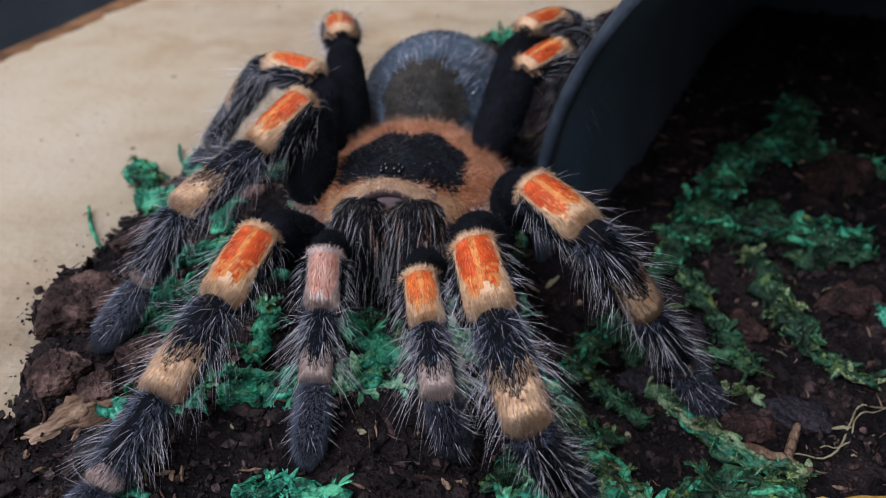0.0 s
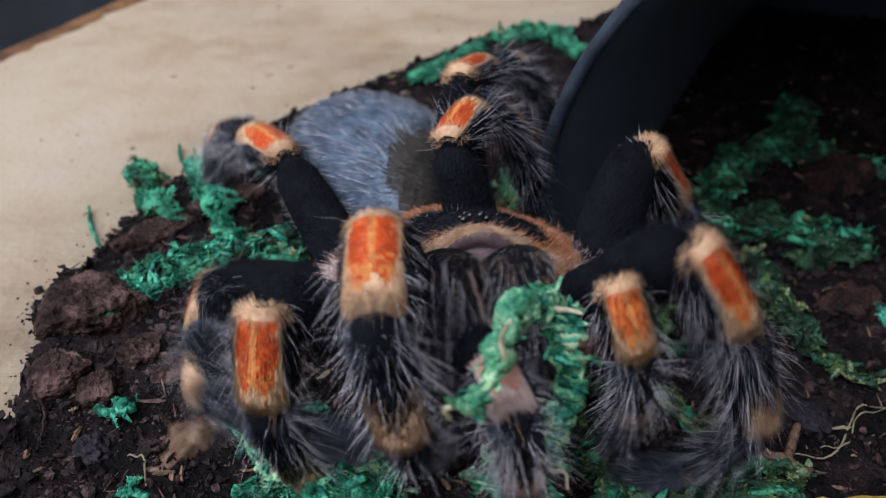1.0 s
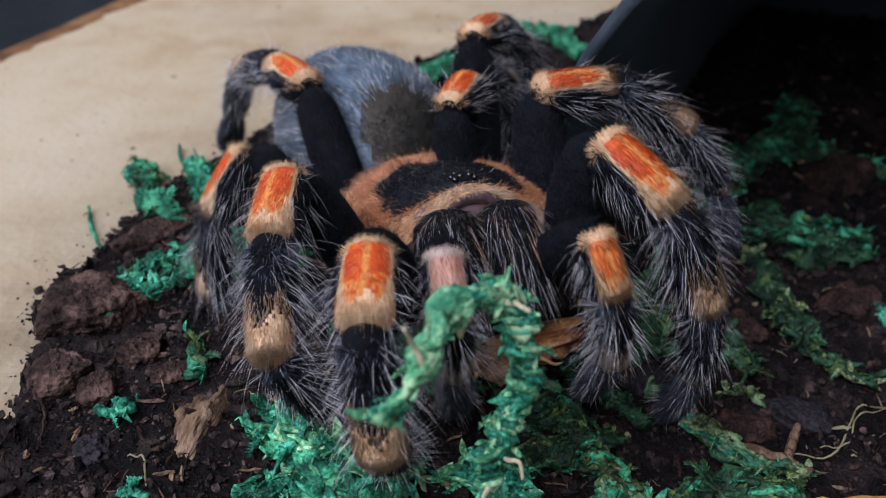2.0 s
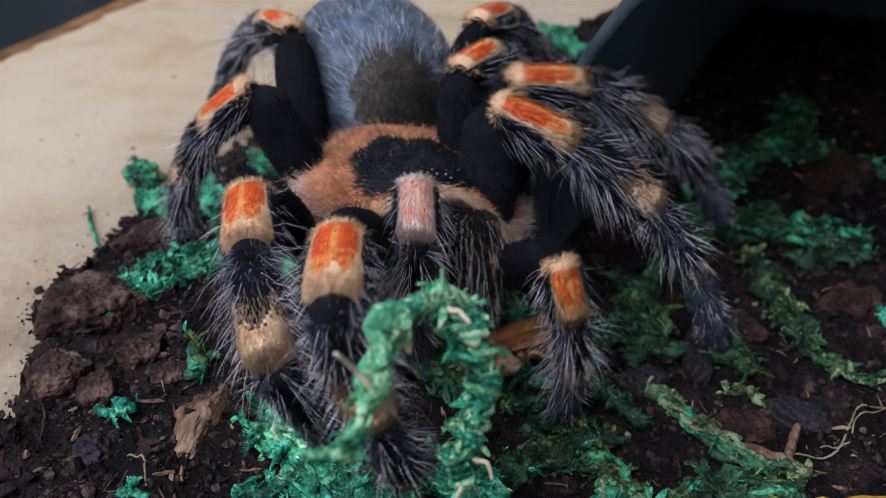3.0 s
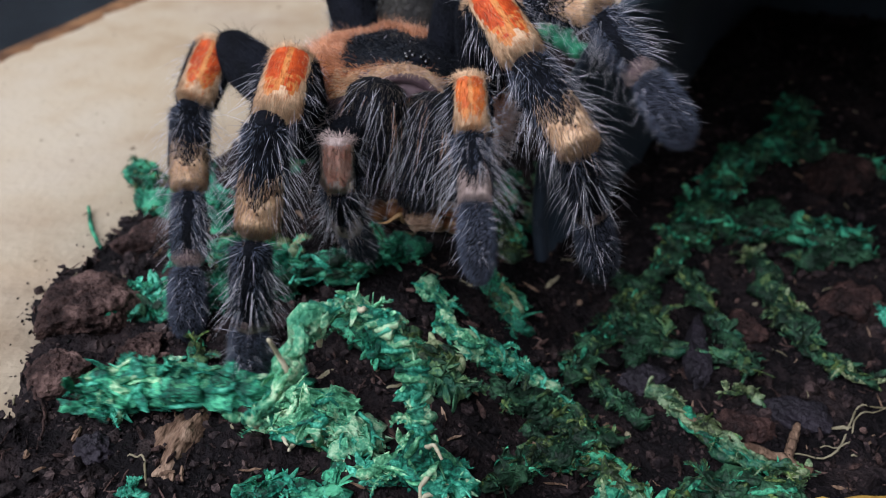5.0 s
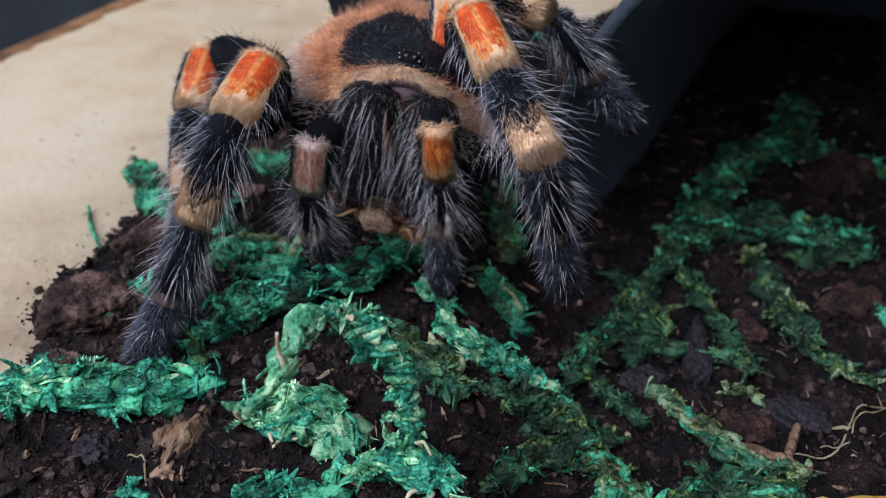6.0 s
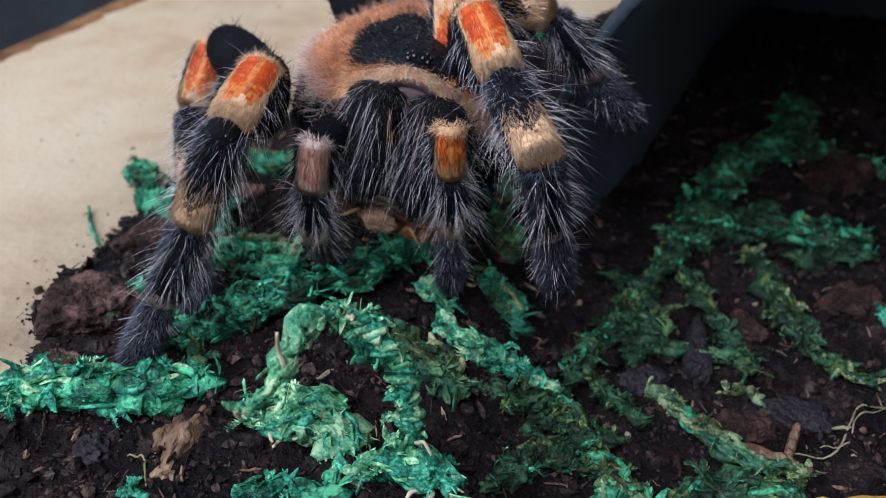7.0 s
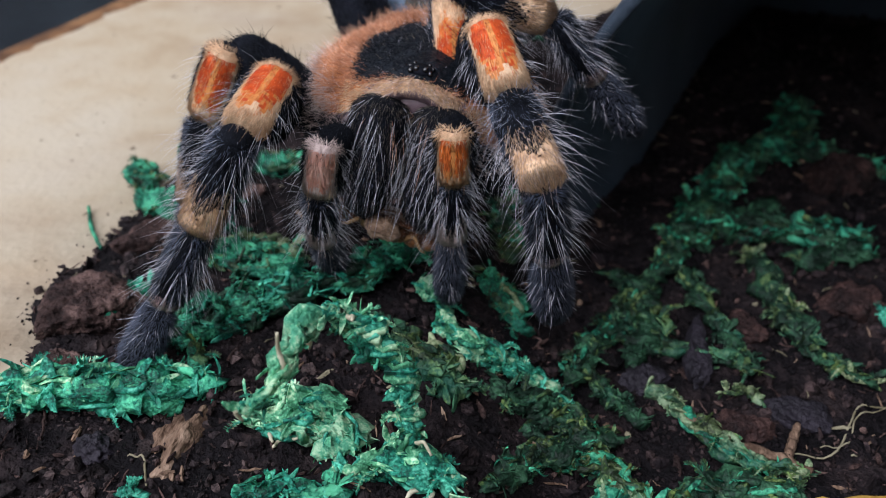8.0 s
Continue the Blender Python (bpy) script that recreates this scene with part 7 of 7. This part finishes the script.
    walk(ragged_moss, [(0, at(-8.6, 73.6, -1.2, 0, 0, 25)), (0.3, at(-8.8, 73.0, -1.2, 0, 0, 25)), (0.5, at(-11.8, 66.2, 0.8, 0, 0, 40)),
         (0.8, at(-11.1, 59.8, 0.8, 0, 0, 20)), (1.5, at(-9.4, 62.5, 0.8, 0, 0, 20)), (3, at(-8.7, 60.5, 0.8, 0, 0, 10)),
         (3.5, at(-10.7, 63.3, 0.8, 0, 0, 5)), (4, at(-12.2, 65.5, 0.8, 0, 0, 0)), (4.4, at(-12.6, 66.2, 0.8, 0, 0, 0)),
         (4.7, at(-11.8, 66.2, 0.8, 0, 0, 5)), (5.8, at(-13.2, 66.6, 0.8, 0, 0, 0)), (8, at(-13.2, 66.6, 0.8, 0, 0, 0))])
    walk(base_moss, [(0, at(9.2, 59.6, -4.3, 0, 0, 0)), (0.7, at(9.2, 59.6, -4.3, 0, 0, 0)), (1, at(5.3, 59.6, -2.0, 0, 0, 0)),
         (1.5, at(4.2, 59.5, -1.3, 0, 0, 0)), (3, at(0.5, 57.9, 0.4, 0, 0, 0)), (4, at(-0.9, 58.0, 0.7, 0, 0, 0)),
         (4.7, at(-1.6, 58.3, 0.8, 0, 0, 0)), (5.8, at(-3.4, 59.0, 0.8, 0, 0, 0)), (8, at(-3.4, 59.0, 0.8, 0, 0, 0))])
    walk(mat_moss, [(0, at(-21.7, 89.9, -0.2, 0, 0, 35)), (0.6, at(-22.5, 91.0, -0.2, 0, 0, 30)), (1, at(-23.6, 93.4, -0.2, 0, 0, 12)),
         (4.3, at(-22.9, 93.4, -0.2, 0, 0, 8)), (4.5, at(-22.0, 91.9, 0.0, 0, 0, 5)), (4.7, at(-20.3, 89.7, 0.3, 0, 0, 0)),
         (5.8, at(-15.7, 84.1, 0.8, 0, 0, 12)), (8, at(-15.7, 84.1, 0.8, 0, 0, 12))])
    walk(left_moss, [(0, at(-19.8, 70.5, -1.0, 0, 0, 0)), (0.6, at(-19.8, 70.0, -0.6, 0, 0, 0)), (0.8, at(-14.6, 64.0, 0.8, 0, 0, -30)),
         (1, at(-11.2, 58.6, 0.8, 0, 0, -50)), (1.5, at(-10.4, 58.6, 0.8, 0, 0, -52)), (3.2, at(-11.0, 58.8, 0.8, 0, 0, -52)),
         (3.5, at(-11.4, 59.6, 0.8, 0, 0, -48)), (4, at(-12.2, 60.4, 0.8, 0, 0, -42)), (4.3, at(-14.4, 63.6, 0.9, 0, 0, -28)), (4.5, at(-16.6, 67.8, 0.9, 0, 0, -20)), (4.6, at(-18.5, 67.8, 0.9, 0, 0, -8)), (4.7, at(-20.4, 68.0, 0.9, 0, 0, 0)),
         (5.3, at(-28.5, 69.8, 0.8, 0, 0, 0)),
         (5.8, at(-33.2, 69.2, 0.8, 0, 0, 0)), (8, at(-33.2, 69.2, 0.8, 0, 0, 0))])
    rest_place = torn_moss.matrix_basis.copy()
    pulled = Matrix.Translation((0.0095, -0.021, -0.0006)) @ rest_place
    walk(torn_moss, [(0, rest_place), (0.6, rest_place), (1, pulled), (8, pulled)])
    walk(bark_flake, [(0, at(-33.9, 67.8, 0.8, 0, 0, -55)), (0.7, at(-33.9, 67.8, 0.8, 0, 0, -55)), (0.8, at(-33.2, 69.0, 0.8, 0, 10, -50)),
         (0.9, at(-29.2, 71.0, 0.8, 0, 20, -40)), (1, at(-22.7, 64.3, 0.8, 0, 0, -35)), (1.2, at(-21.7, 65.1, 0.8, 0, 0, -35)),
         (1.5, at(-22.7, 67.0, 0.9, 0, 0, -12)), (4.5, at(-22.8, 67.2, 0.9, 0, 0, -12)), (4.7, at(-23.8, 64.7, 0.8, 0, 0, -14)),
         (5.8, at(-24.1, 64.3, 0.8, 0, 0, -14)), (8, at(-24.1, 64.3, 0.8, 0, 0, -14))])
    # the prey, first on the soil, then hanging in the jaws
    walk(prey, [(0, at(9.4, 61.0, -4.2, 0, 0, 5)), (0.3, at(9.4, 61.0, -4.2, 0, 0, 5)), (0.6, at(9.2, 62.5, -4.0, 0, 0, 25)),
         (0.8, at(8.9, 64.2, 1.0, -5, 5, 55)), (1, at(8.1, 62.8, 12.8, -15, 10, 80)), (1.5, at(7.7, 69.8, 7.0, -15, 10, 90)),
         (1.7, at(7.5, 71.0, 6.1, -15, 10, 90)), (2.8, at(7.6, 76.7, 1.6, -15, 10, 95)), (3, at(7.2, 75.9, 2.9, -15, 10, 95)),
         (3.2, at(6.9, 77.4, 5.0, -15, 10, 95)), (3.5, at(2.7, 83.3, 8.5, -12, 12, 98)), (3.8, at(3.0, 85.4, 10.1, -8, 14, 100)),
         (4, at(3.0, 85.9, 10.9, 5, 15, 102)), (4.3, at(2.4, 86.0, 11.1, 5, 15, 102)), (4.5, at(1.0, 87.3, 11.2, 8, 15, 100)), (4.7, at(0.4, 87.4, 11.4, 10, 15, 100)),
         (5.8, at(-5.4, 88.7, 9.9, 24, 12, 95)), (6, at(-5.7, 88.0, 10.7, 24, 12, 95)), (6.5, at(-5.1, 88.0, 10.7, 24, 12, 95)),
         (7, at(-5.4, 88.0, 10.8, 24, 12, 95)), (7.5, at(-5.0, 86.8, 10.6, 24, 12, 95)), (8, at(-5.0, 86.8, 10.5, 24, 12, 95))])


motions()
